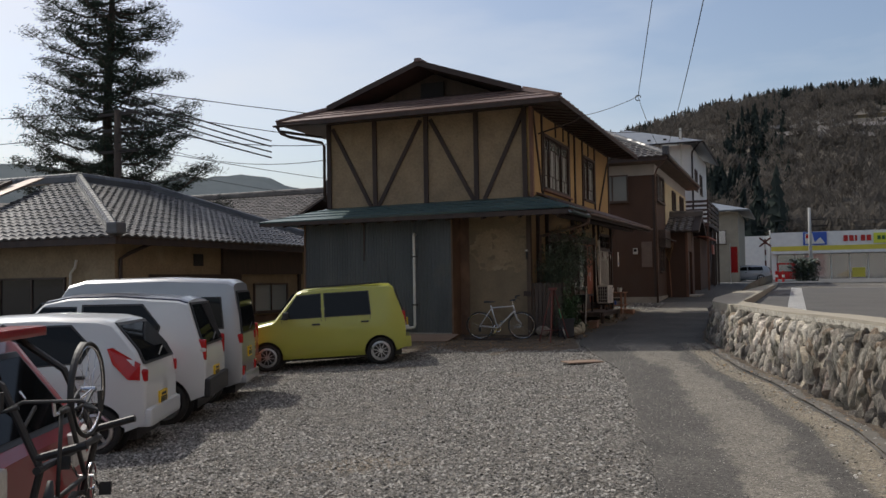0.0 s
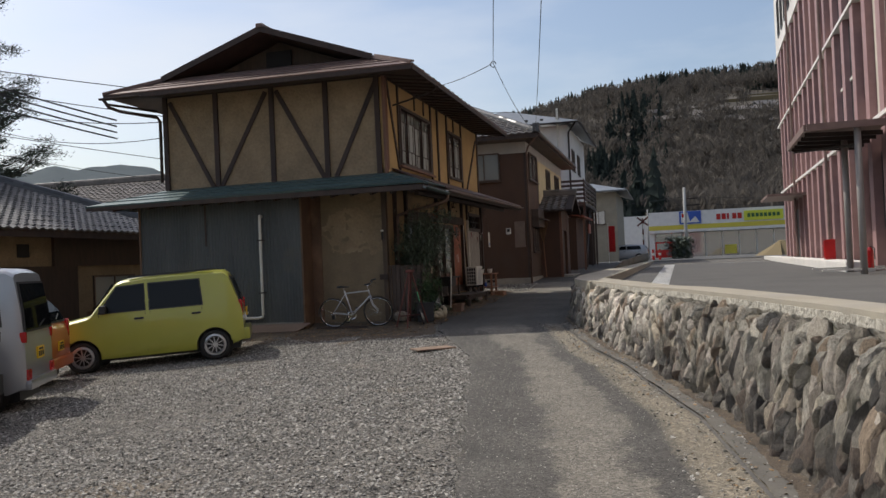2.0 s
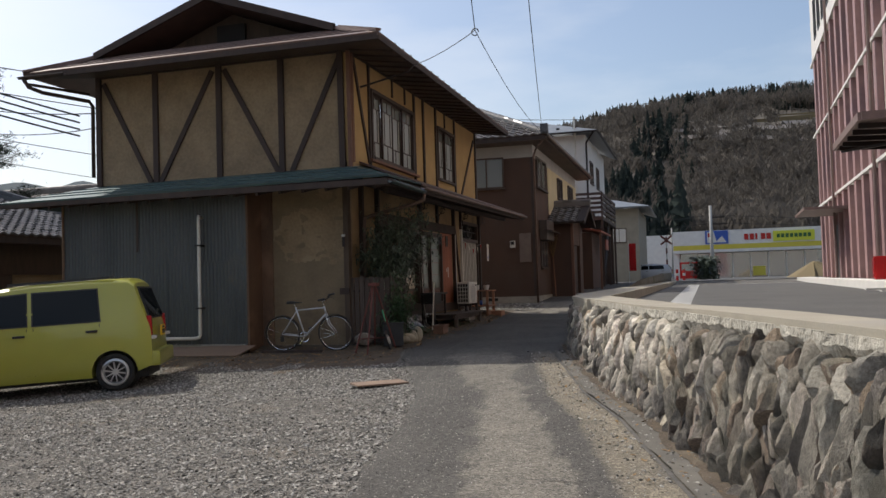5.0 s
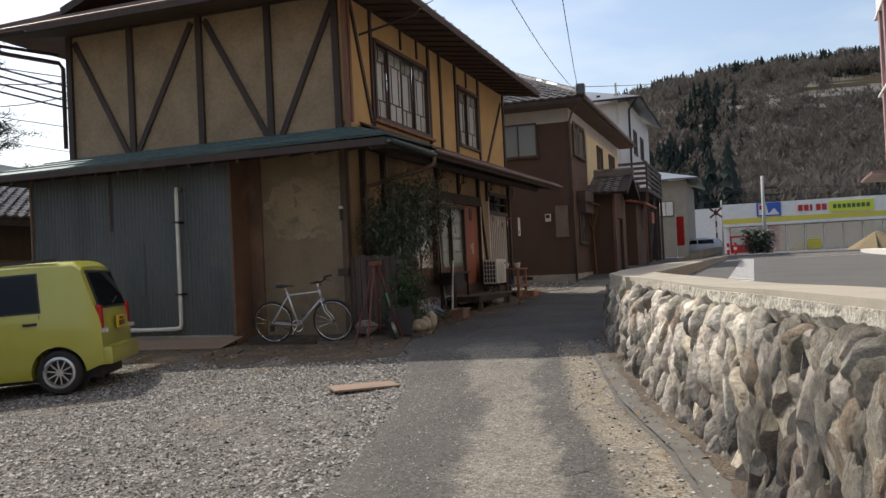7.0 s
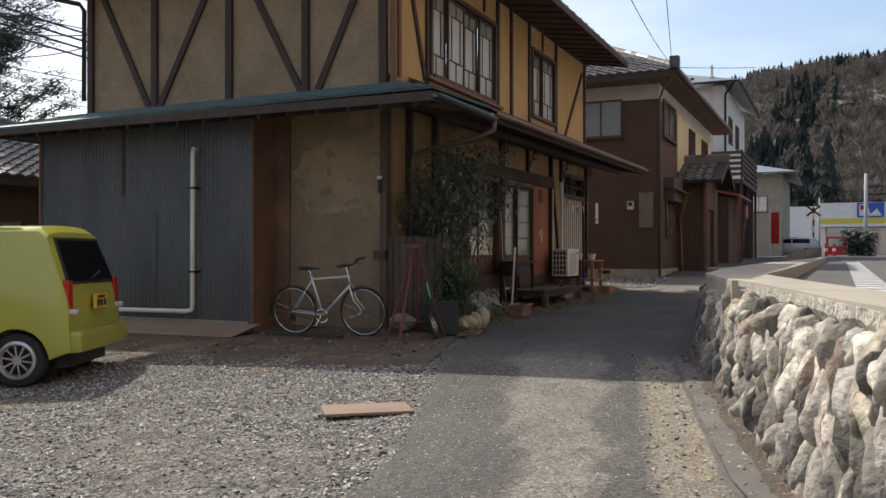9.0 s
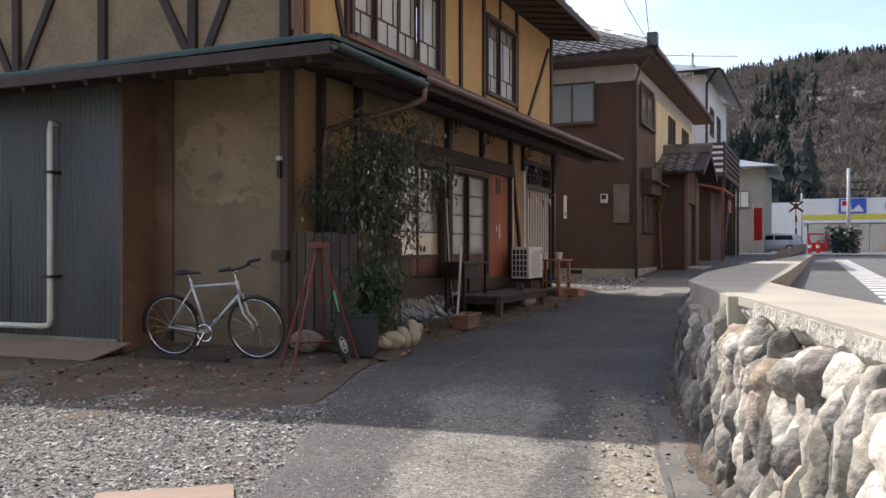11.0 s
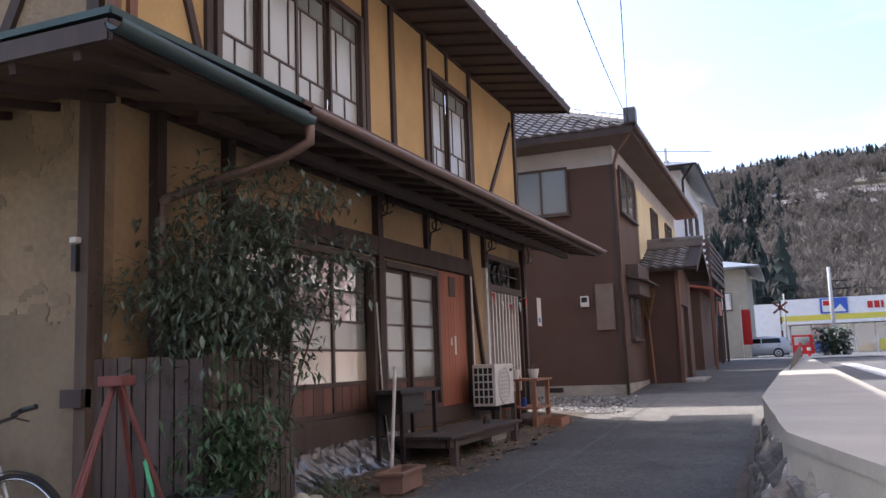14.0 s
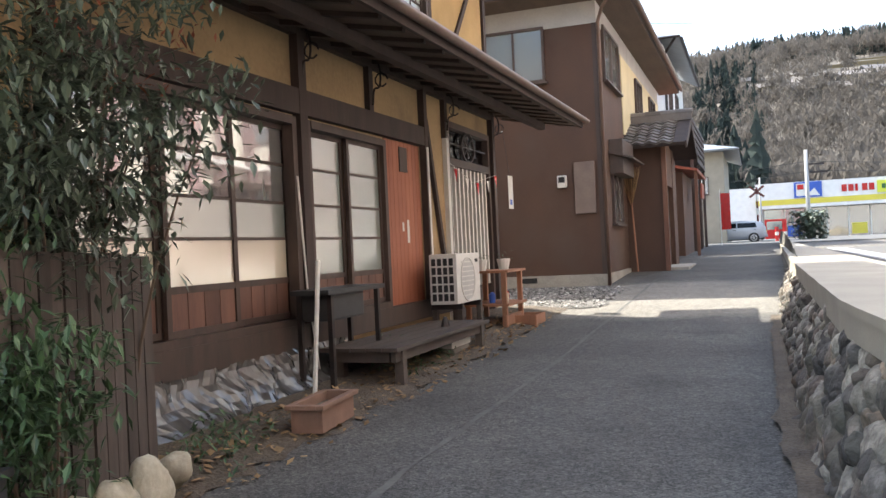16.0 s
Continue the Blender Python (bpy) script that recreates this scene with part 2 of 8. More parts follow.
M_CARGLASS = pane_mat("car_glass", (0.006, 0.007, 0.008), 0.03, 0.01, 0.0, 0.3)


def paint(name, col, flake=0.0, rough=0.3):
    m = bpy.data.materials.new(name)
    m.use_nodes = True
    nt = m.node_tree
    N, L = nt.nodes.new, nt.links.new
    bs = nt.nodes["Principled BSDF"]
    tc, nz, mx = N("ShaderNodeTexCoord"), N("ShaderNodeTexNoise"), N("ShaderNodeMix")
    mx.data_type = "RGBA"
    nz.inputs["Scale"].default_value, nz.inputs["Detail"].default_value = 2.5, 8
    L(tc.outputs["Object"], nz.inputs[0]), L(nz.outputs[0], mx.inputs[0])
    mx.inputs[6].default_value, mx.inputs[7].default_value = (*col, 1), (*(0.86 * v + 0.006 for v in col), 1)
    L(mx.outputs[2], bs.inputs["Base Color"])
    bs.inputs["Roughness"].default_value, bs.inputs["Metallic"].default_value = rough, flake
    bs.inputs["Coat Weight"].default_value, bs.inputs["Coat Roughness"].default_value = 0.6, 0.05
    return m


P_YELLOW = paint("lime_yellow_paint", (0.42, 0.42, 0.06))
P_WHITE = paint("white_car_paint", (0.6, 0.62, 0.63))
P_SILVER = paint("silver_paint", (0.36, 0.375, 0.4), 0.5, 0.35)
P_RED = paint("red_paint", (0.26, 0.008, 0.012), 0.2, 0.4)
P_ORANGE = paint("orange_paint", (0.5, 0.11, 0.03))
P_NAVY = paint("dark_roof_paint", (0.02, 0.022, 0.04))
M_TYRE = mat("tyre", (0.022, 0.022, 0.022), (0.035, 0.034, 0.032), 12, 0.85)
M_BLACK = mat("black_plastic", (0.02, 0.02, 0.021), (0.03, 0.03, 0.03), 10, 0.55)
M_ALLOY = mat("alloy", (0.6, 0.6, 0.61), (0.5, 0.5, 0.5), 6, 0.3, 0.9)
M_REDLENS = mat("red_lens", (0.45, 0.015, 0.015), (0.35, 0.01, 0.012), 6, 0.15)
M_CLEARLENS = mat("clear_lens", (0.6, 0.58, 0.55), (0.45, 0.43, 0.4), 20, 0.12)
M_PLATE = mat("yellow_plate", (0.75, 0.5, 0.03), (0.7, 0.45, 0.03), 5, 0.5)
M_PLATEW = mat("white_plate", (0.7, 0.7, 0.68), (0.62, 0.62, 0.6), 5, 0.5)
M_CHROME = mat("chrome", (0.75, 0.75, 0.76), (0.65, 0.65, 0.66), 5, 0.15, 1.0)
M_STEELW = paint("silver_white_bike", (0.62, 0.63, 0.64), 0.3, 0.3)
M_BROWNALU = mat("brown_frame", (0.1, 0.07, 0.055), (0.07, 0.05, 0.04), 5, 0.5, 0.2)
M_DARKALU = mat("dark_frame", (0.05, 0.048, 0.046), (0.035, 0.034, 0.033), 5, 0.45, 0.3)
M_WHITE2 = mat("grey_plaster", (0.5, 0.49, 0.46), (0.4, 0.39, 0.37), 2, 0.85, c=(0.34, 0.33, 0.31), cscale=1.2, csize=0.4)
M_CREAMP = mat("cream_plaster", (0.68, 0.58, 0.36), (0.58, 0.5, 0.31), 2, 0.85, bump=0.002)
M_BROWNGREY = mat("brown_grey_door", (0.2, 0.15, 0.12), (0.15, 0.11, 0.09), 4, 0.6)
M_REDROOF = mat("red_metal_roof", (0.35, 0.1, 0.06), (0.24, 0.07, 0.045), 3, 0.5, 0.1)
M_GREYROOF = mat("grey_metal_roof", (0.2, 0.215, 0.23), (0.15, 0.16, 0.17), 2, 0.45, 0.2)
M_TILEB = mat("brown_tile", (0.16, 0.14, 0.125), (0.1, 0.09, 0.08), 2, 0.55, rand=0.3)
# Pale frosted upper panes; the sky's reflection is partly put into the base tone.
M_PALEPANE = pane_mat("pale_frosted_pane", (0.3, 0.32, 0.29), 0.3, 0.15, 0.001)
# Bottom-row panes: the bright cream reflection is put into the base colour.
M_CREAMPANE = pane_mat("cream_reflection_pane", (0.62, 0.55, 0.43), 0.12, 0.22, 0.001)
M_DARKPANE = pane_mat("dark_pane", (0.02, 0.02, 0.02), 0.05, 0.05, 0.001, 0.5)
M_FROSTD = pane_mat("grey_frosted_pane", (0.22, 0.26, 0.27), 0.25, 0.12, 0.002)
M_TEALGLASS = pane_mat("green_glass", (0.05, 0.09, 0.09), 0.04, 0.2, 0.004)
M_BROWNPINK = mat("brown_steel", (0.22, 0.15, 0.13), (0.17, 0.115, 0.1), 4, 0.55)
M_GREYPOST = mat("grey_post", (0.32, 0.3, 0.28), (0.26, 0.245, 0.23), 4, 0.6)
M_YSTRIPE = mat("yellow_stripe", (0.62, 0.52, 0.06), (0.55, 0.46, 0.06), 2, 0.6)
M_YGREEN = mat("yellow_green_sign", (0.6, 0.62, 0.05), (0.55, 0.57, 0.05), 2, 0.6)
M_BLUESIGN = mat("blue_sign", (0.03, 0.09, 0.4), (0.03, 0.08, 0.34), 2, 0.5)
M_DARKGREEN = mat("dark_green_letter", (0.03, 0.12, 0.04), (0.03, 0.1, 0.03), 4, 0.6)


def stone_mat(name, tones, scale=6.0):
    """Stones whose tone changes from piece to piece, with blotches and grain."""
    m = mat(name, (0.42, 0.4, 0.36), (0.13, 0.12, 0.108), scale, 0.9, bump=0.016, fine=30, grain=1.0)
    nt = m.node_tree
    N, L = nt.nodes.new, nt.links.new
    bs = nt.nodes["Principled BSDF"]
    src = bs.inputs["Base Color"].links[0].from_socket
    oi, gi, ad, fr, cr, mx = N("ShaderNodeObjectInfo"), N("ShaderNodeNewGeometry"), N("ShaderNodeMath"), N("ShaderNodeMath"), N("ShaderNodeValToRGB"), N("ShaderNodeMix")
    ad.operation, fr.operation = "ADD", "FRACT"
    L(oi.outputs["Random"], ad.inputs[0]), L(gi.outputs["Random Per Island"], ad.inputs[1]), L(ad.outputs[0], fr.inputs[0]), L(fr.outputs[0], cr.inputs[0])
    cr.color_ramp.interpolation = "CONSTANT"
    while len(cr.color_ramp.elements) < len(tones):
        cr.color_ramp.elements.new(0.5)
    for i, t in enumerate(tones):
        cr.color_ramp.elements[i].position = i / len(tones)
        cr.color_ramp.elements[i].color = (*t, 1)
    mx.data_type, mx.blend_type = "RGBA", "OVERLAY"
    mx.inputs[0].default_value = 0.85
    L(cr.outputs[0], mx.inputs[6]), L(src, mx.inputs[7])
    hs = N("ShaderNodeHueSaturation")
    hs.inputs["Value"].default_value = 1.62
    ge, mz, mr, mm = N("ShaderNodeNewGeometry"), N("ShaderNodeTexNoise"), N("ShaderNodeMapRange"), N("ShaderNodeMix")
    mz.inputs["Scale"].default_value, mz.inputs["Detail"].default_value = 3.2, 9
    mr.inputs[1].default_value, mr.inputs[2].default_value, mr.inputs[4].default_value = 0.5, 0.66, 0.75
    mm.data_type = "RGBA"
    mm.inputs[7].default_value = (0.085, 0.08, 0.058, 1)
    L(ge.outputs["Position"], mz.inputs[0]), L(mz.outputs[0], mr.inputs[0]), L(mr.outputs[0], mm.inputs[0])
    L(mx.outputs[2], hs.inputs["Color"]), L(hs.outputs[0], mm.inputs[6]), L(mm.outputs[2], bs.inputs["Base Color"])
    return m


M_WHITESTONE = stone_mat("white_stone", ((0.45, 0.43, 0.385), (0.36, 0.335, 0.295), (0.52, 0.5, 0.455), (0.3, 0.275, 0.24), (0.4, 0.385, 0.355), (0.33, 0.265, 0.205)))
M_DARKSTONE = stone_mat("dark_stone", ((0.1, 0.092, 0.087), (0.15, 0.14, 0.13), (0.075, 0.07, 0.067), (0.19, 0.17, 0.148), (0.13, 0.105, 0.09), (0.26, 0.245, 0.22)))
M_LIMEMORTAR = mat("lime_mortar", (0.5, 0.465, 0.395), (0.3, 0.28, 0.235), 5, 0.95, bump=0.03, fine=22, grain=1.0, c=(0.26, 0.24, 0.2), cscale=2.5, csize=0.4)
M_WALLSTONE = stone_mat("river_stone", ((0.37, 0.35, 0.315), (0.22, 0.2, 0.18), (0.28, 0.235, 0.21), (0.47, 0.45, 0.4), (0.31, 0.275, 0.225), (0.19, 0.175, 0.165), (0.41, 0.375, 0.31), (0.25, 0.2, 0.16), (0.34, 0.31, 0.28)))
M_PALESTONE = mat("pale_stone", (0.5, 0.45, 0.34), (0.36, 0.32, 0.24), 5, 0.85, bump=0.004, fine=30, rand=0.15)
M_MORTAR = mat("old_mortar", (0.14, 0.13, 0.118), (0.08, 0.075, 0.07), 6, 0.95, bump=0.02, fine=25)
def far_wood(name, a, b):
    """Far crowns: a soft diffuse mass of twigs, lit as the slope is lit."""
    m = bpy.data.materials.new(name)
    m.use_nodes = True
    nt = m.node_tree
    N, L = nt.nodes.new, nt.links.new
    nt.nodes.remove(nt.nodes["Principled BSDF"])
    df, tl, both, tc, nz, mx = N("ShaderNodeBsdfDiffuse"), N("ShaderNodeBsdfTranslucent"), N("ShaderNodeMixShader"), N("ShaderNodeTexCoord"), N("ShaderNodeTexNoise"), N("ShaderNodeMix")
    mx.data_type = "RGBA"
    nz.inputs["Scale"].default_value = 0.12
    mx.inputs[6].default_value, mx.inputs[7].default_value = (*a, 1), (*b, 1)
    L(tc.outputs["Object"], nz.inputs[0]), L(nz.outputs[0], mx.inputs[0]), L(mx.outputs[2], df.inputs[0]), L(mx.outputs[2], tl.inputs[0])
    L(df.outputs[0], both.inputs[1]), L(tl.outputs[0], both.inputs[2]), L(both.outputs[0], nt.nodes["Material Output"].inputs[0])
    return m


M_SEAMDARK = mat("tar_crack", (0.03, 0.029, 0.027), (0.05, 0.047, 0.043), 6, 0.9, bump=0.006)
M_SEAM = mat("pale_seam", (0.13, 0.122, 0.108), (0.07, 0.067, 0.062), 5, 0.9, bump=0.004)
M_COPING = mat("smooth_concrete", (0.37, 0.335, 0.265), (0.28, 0.255, 0.205), 2, 0.85, bump=0.003, fine=70, c=(0.3, 0.28, 0.245), cscale=0.8, csize=0.4)
M_MUDCOAT = mat("mud_coat", (0.24, 0.183, 0.115), (0.175, 0.134, 0.086), 2.2, 0.95, bump=0.012, fine=20, c=(0.12, 0.092, 0.06), cscale=1.3, csize=0.42)
M_MORTARBED = mat("mossy_mortar", (0.2, 0.185, 0.155), (0.08, 0.075, 0.063), 5, 0.95, bump=0.02, fine=25, grain=0.9, c=(0.09, 0.088, 0.055), cscale=2.2, csize=0.5)
M_GUTTERC = mat("gutter_concrete", (0.16, 0.146, 0.122), (0.085, 0.079, 0.069), 3, 0.9, bump=0.006, fine=60)
M_PAINT = mat("road_paint", (0.62, 0.62, 0.6), (0.42, 0.42, 0.41), 8, 0.7, fine=60, c=(0.2, 0.2, 0.2), cscale=3, csize=0.35)
M_LEAF = mat("leaf", (0.1, 0.125, 0.08), (0.058, 0.078, 0.052), 3, 0.38, rand=0.5)
M_LEAFR = mat("red_leaf", (0.3, 0.06, 0.04), (0.2, 0.08, 0.03), 3, 0.5, rand=0.3)
M_BUSH = mat("light_leaf", (0.065, 0.12, 0.045), (0.042, 0.08, 0.034), 3, 0.5, rand=0.4)
M_STEM = mat("stem", (0.14, 0.1, 0.07), (0.09, 0.065, 0.045), 8, 0.85)
M_DRYLEAF = mat("dry_leaf", (0.3, 0.2, 0.1), (0.2, 0.12, 0.06), 5, 0.9, rand=0.4)
M_FENCE = mat("weathered_board", (0.115, 0.09, 0.076), (0.05, 0.039, 0.033), 4, 0.85, bump=0.003, stretch=(1, 1, 0.1), rand=0.4)
M_REDPAINT = mat("red_rust_paint", (0.16, 0.042, 0.03), (0.1, 0.03, 0.024), 8, 0.7, bump=0.001)
M_TERRA = mat("terracotta", (0.25, 0.145, 0.1), (0.19, 0.11, 0.075), 6, 0.8)
M_SHEET = mat("plastic_sheet", (0.12, 0.113, 0.106), (0.045, 0.042, 0.038), 5, 0.18, spec=0.7, fine=18, stretch=(1, 1, 0.4))
M_GREYWOOD = mat("grey_plank", (0.085, 0.063, 0.05), (0.05, 0.038, 0.031), 5, 0.8, bump=0.003, stretch=(1, 0.12, 1), rand=0.2)
M_ORANGEWOOD = mat("orange_wood", (0.32, 0.15, 0.08), (0.24, 0.11, 0.06), 5, 0.7, stretch=(1, 1, 0.2), rand=0.2)
M_PLY = mat("plywood", (0.27, 0.19, 0.135), (0.19, 0.13, 0.095), 4, 0.75, stretch=(0.2, 1, 1), bump=0.001)
M_GREENROPE = mat("green_cord", (0.1, 0.5, 0.25), (0.08, 0.4, 0.2), 8, 0.7)
M_POLE = mat("concrete_pole", (0.42, 0.41, 0.39), (0.34, 0.33, 0.31), 4, 0.85)
M_BARK = mat("bark", (0.09, 0.065, 0.05), (0.05, 0.038, 0.03), 5, 0.95, bump=0.02, stretch=(1, 1, 0.3))
M_PINE = mat("pine_needle", (0.026, 0.042, 0.024), (0.016, 0.03, 0.017), 0.6, 0.8, rand=0.4)
# Far wood tones are paled and greyed, distance haze put into the colour.
M_CONIFER = far_wood("far_conifer", (0.06, 0.074, 0.066), (0.048, 0.06, 0.056))
M_BROADLEAF = far_wood("bare_wood", (0.145, 0.129, 0.112), (0.112, 0.101, 0.09))
M_HILL = mat("hill_floor", (0.135, 0.118, 0.098), (0.105, 0.093, 0.079), 0.03, 1.0, fine=0.35, grain=1.0, c=(0.12, 0.1, 0.078), cscale=0.012, csize=0.42)
M_FIELD = mat("dry_field", (0.22, 0.17, 0.09), (0.16, 0.125, 0.07), 0.1, 1.0)
# Bluish grey-green: distance haze is put into the ridge's colour.
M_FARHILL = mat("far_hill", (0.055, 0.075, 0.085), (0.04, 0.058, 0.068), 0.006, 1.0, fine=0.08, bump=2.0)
M_WIRE = mat("wire", (0.03, 0.03, 0.03), (0.02, 0.02, 0.02), 5, 0.6)
M_LOWPLASTER = mat("sooty_plaster", (0.4, 0.28, 0.145), (0.28, 0.195, 0.105), 1.4, 0.92, bump=0.008, fine=24, c=(0.19, 0.135, 0.08), cscale=0.9, csize=0.45)
M_BEIGE = mat("beige_render", (0.33, 0.29, 0.225), (0.26, 0.23, 0.18), 2, 0.85)


# ---- building blocks ----
def thing(name, label, category, at=(0, 0, 0), rz=0.0, group="", kind=""):
    ob = new(name)
    ob.matrix_world = pose(*at, 0, 0, rz)
    return tagged(ob, label, category, group, kind)


def mesh_of(name, bm, material, smooth=False):
    me = bpy.data.meshes.new(name)
    bmesh.ops.recalc_face_normals(bm, faces=bm.faces)
    bm.to_mesh(me)
    bm.free()
    me.materials.append(material)
    if smooth:
        me.polygons.foreach_set("use_smooth", [True] * len(me.polygons))
    return me


def part(name, bm, material, parent=None, label="", smooth=False):
    ob = new(name, mesh_of(name, bm, material, smooth))
    if parent:
        ob.parent = parent
    return tagged(ob, label)


def box(bm, x0, x1, y0, y1, z0, z1, bevel=0.0, m=None):
    ret = bmesh.ops.create_cube(bm, size=1.0)
    vs = ret["verts"]
    for v in vs:
        v.co = Vector((x0 + (v.co.x + 0.5) * (x1 - x0), y0 + (v.co.y + 0.5) * (y1 - y0), z0 + (v.co.z + 0.5) * (z1 - z0)))
    if bevel:
        es = list({e for v in vs for e in v.link_edges})
        r = bmesh.ops.bevel(bm, geom=es, offset=bevel, segments=2, affect="EDGES", profile=0.7)
        vs = list({v for f in r["faces"] for v in f.verts} | {v for v in vs if v.is_valid})
    if m is not None:
        for v in vs:
            v.co = m @ v.co
    return bm


def boxes(*rows, bevel=0.0):
    bm = bmesh.new()
    for r in rows:
        box(bm, *r, bevel=bevel)
    return bm


def beam(bm, p, q, w, d, side=(0, 1, 0)):
    """A bar from p to q, w wide and d deep along side."""
    p, q, side = Vector(p), Vector(q), Vector(side)
    ax = (q - p).normalized()
    s = (side - ax * side.dot(ax)).normalized()
    t = ax.cross(s)
    vs = [bm.verts.new(c + s * (a * d / 2) + t * (b * w / 2)) for c in (p, q) for a, b in ((-1, -1), (1, -1), (1, 1), (-1, 1))]
    for f in ((0, 1, 2, 3), (7, 6, 5, 4), (0, 4, 5, 1), (1, 5, 6, 2), (2, 6, 7, 3), (3, 7, 4, 0)):
        bm.faces.new([vs[i] for i in f])
    return bm


def tube(bm, pts, r, n=8, cap=True):
    """A round bar along points; r is one radius or one a point."""
    pts = [Vector(p) for p in pts]
    rs = r if isinstance(r, (list, tuple)) else [r] * len(pts)
    rings, up = [], None
    for i, p in enumerate(pts):
        d = (pts[min(i + 1, len(pts) - 1)] - pts[max(i - 1, 0)]).normalized()
        if up is None:
            up = d.orthogonal().normalized()
        up = (up - d * up.dot(d)).normalized()
        w = d.cross(up)
        rings.append([bm.verts.new(p + (up * math.cos(a) + w * math.sin(a)) * rs[i]) for a in (2 * math.pi * k / n for k in range(n))])
    for a, b in zip(rings, rings[1:]):
        for k in range(n):
            bm.faces.new((a[k], a[(k + 1) % n], b[(k + 1) % n], b[k]))
    if cap:
        bm.faces.new(rings[0][::-1]), bm.faces.new(rings[-1])
    return bm


def slab(bm, corners, t):
    """A plate of thickness t below the given corners."""
    cs = [Vector(c) for c in corners]
    nrm = (cs[1] - cs[0]).cross(cs[2] - cs[0]).normalized()
    if nrm.z < 0:
        nrm = -nrm
    top = [bm.verts.new(c) for c in cs]
    bot = [bm.verts.new(c - nrm * t) for c in cs]
    bm.faces.new(top), bm.faces.new(bot[::-1])
    for i in range(len(cs)):
        j = (i + 1) % len(cs)
        bm.faces.new((top[i], bot[i], bot[j], top[j]))
    return bm


def lerp_table(table, v):
    for (a, fa), (b, fb) in zip(table, table[1:]):
        if v <= b:
            k = max(0.0, (v - a) / (b - a))
            return fa + (fb - fa) * k
    return table[-1][1]


def smooth01(v):
    v = min(1.0, max(0.0, v))
    return v * v * (3 - 2 * v)


# ---- the lie of the land ----
LANE_Z = ((-40, -0.05), (5, 0.06), (9, 0.1), (12.5, 0.14), (15, 0.2), (19, 0.25), (23, 0.29), (27, 0.36), (32, 0.55), (38, 0.8), (50, 1.0), (62, 1.1), (400, 1.2))
WALL_FOOT = ((-6, 2.3), (5, 1.65), (7.8, 1.44), (10.4, 1.09), (13.7, 0.28), (15.3, -0.25), (18, -0.88), (20.4, -1.42), (23.4, -1.68), (27.5, -1.66), (31, -1.6), (62, -0.85))
WALL_TOP = ((-6, 2.75), (5, 2.2), (8.8, 1.69), (10.45, 1.3), (12.4, 0.78), (13.3, 0.53), (14.3, 0.18), (16.2, -0.27), (17.4, -0.59), (18.3, -0.82), (20.4, -1.3), (23.4, -1.48), (31, -1.42), (62, -0.8))
LANE_LEFT = ((-6, 0.3), (5, -0.45), (7.5, -0.78), (9, -1.05), (12.7, -1.87), (14.8, -2.33), (17.9, -3.43), (20, -4.2), (22, -4.6), (62, -4.6))
LOT_Z = 1.08


def ground_z(x, y):
    z = lerp_table(LANE_Z, y)
    fall = 1 - smooth01((y - 16) / 5)
    if x < -1.5:
        z += 0.04 * max(x + 1.5, -14) * fall
    if x < -4.3:
        z += 0.1 * smooth01((y - 20.5) / 0.6) * smooth01((-4.3 - x) / 1.0) * (1 - smooth01((y - 30) / 3))
    return z


def grid_mesh(name, xs, ys, zf, material, edge=None):
    bm = bmesh.new()
    rows = [[bm.verts.new((x, y, zf(x, y))) for x in xs] for y in ys]
    for a, b in zip(rows, rows[1:]):
        for i in range(len(xs) - 1):
            bm.faces.new((a[i], a[i + 1], b[i + 1], b[i]))
    return part(name, bm, material)


def steps(*spans):
    out = []
    for a, b, n in spans:
        out += [a + (b - a) * i / n for i in range(n)]
    return out + [spans[-1][1]]


ground = grid_mesh("ground", steps((-1500, -60, 12), (-60, -14, 10), (-14, 3, 68), (3, 60, 8), (60, 1500, 12)),
                   steps((-1200, -30, 8), (-30, 2, 16), (2, 34, 110), (34, 120, 20), (120, 1800, 14)), ground_z, M_GRAVEL)
tagged(ground, "grey gravel ground of a car park with dirt", "ground", kind="structure")


def strip(name, left, right, y0, y1, n, m, zf, material, t=0.15):
    """A paved band between two lines of the plan, with real thickness."""
    bm = bmesh.new()
    prev = None
    for i in range(n + 1):
        y = y0 + (y1 - y0) * i / n
        a, b = left(y), right(y)
        row = []
        for j in range(m + 1):
            x = a + (b - a) * j / m
            row.append(bm.verts.new((x, y, zf(x, y))))
        row.append(bm.verts.new((b, y, zf(b, y) - t)))
        row.insert(0, bm.verts.new((a, y, zf(a, y) - t)))
        if prev:
            for k in range(len(row) - 1):
                bm.faces.new((prev[k], prev[k + 1], row[k + 1], row[k]))
        prev = row
    return part(name, bm, material)


def wobble(y, s, amp):
    return amp * (noise.noise(Vector((y * s, 3.7, 0))) + 0.5 * noise.noise(Vector((y * s * 3.1, 9.1, 0))))


lane = strip("lane", lambda y: lerp_table(LANE_LEFT, y) + wobble(y, 0.9, 0.12), lambda y: lerp_table(WALL_FOOT, y) + 0.1, -20, 62, 900, 44,
             lambda x, y: ground_z(x, y) + 0.02, M_LANE)
tagged(lane, "worn narrow asphalt lane with pale concrete, dusty wheel tracks and a painted sunlit strip", "lane", kind="structure")


def band(v, a, b, soft):
    return smooth01((v - a) / soft + 0.5) * smooth01((b - v) / soft + 0.5)


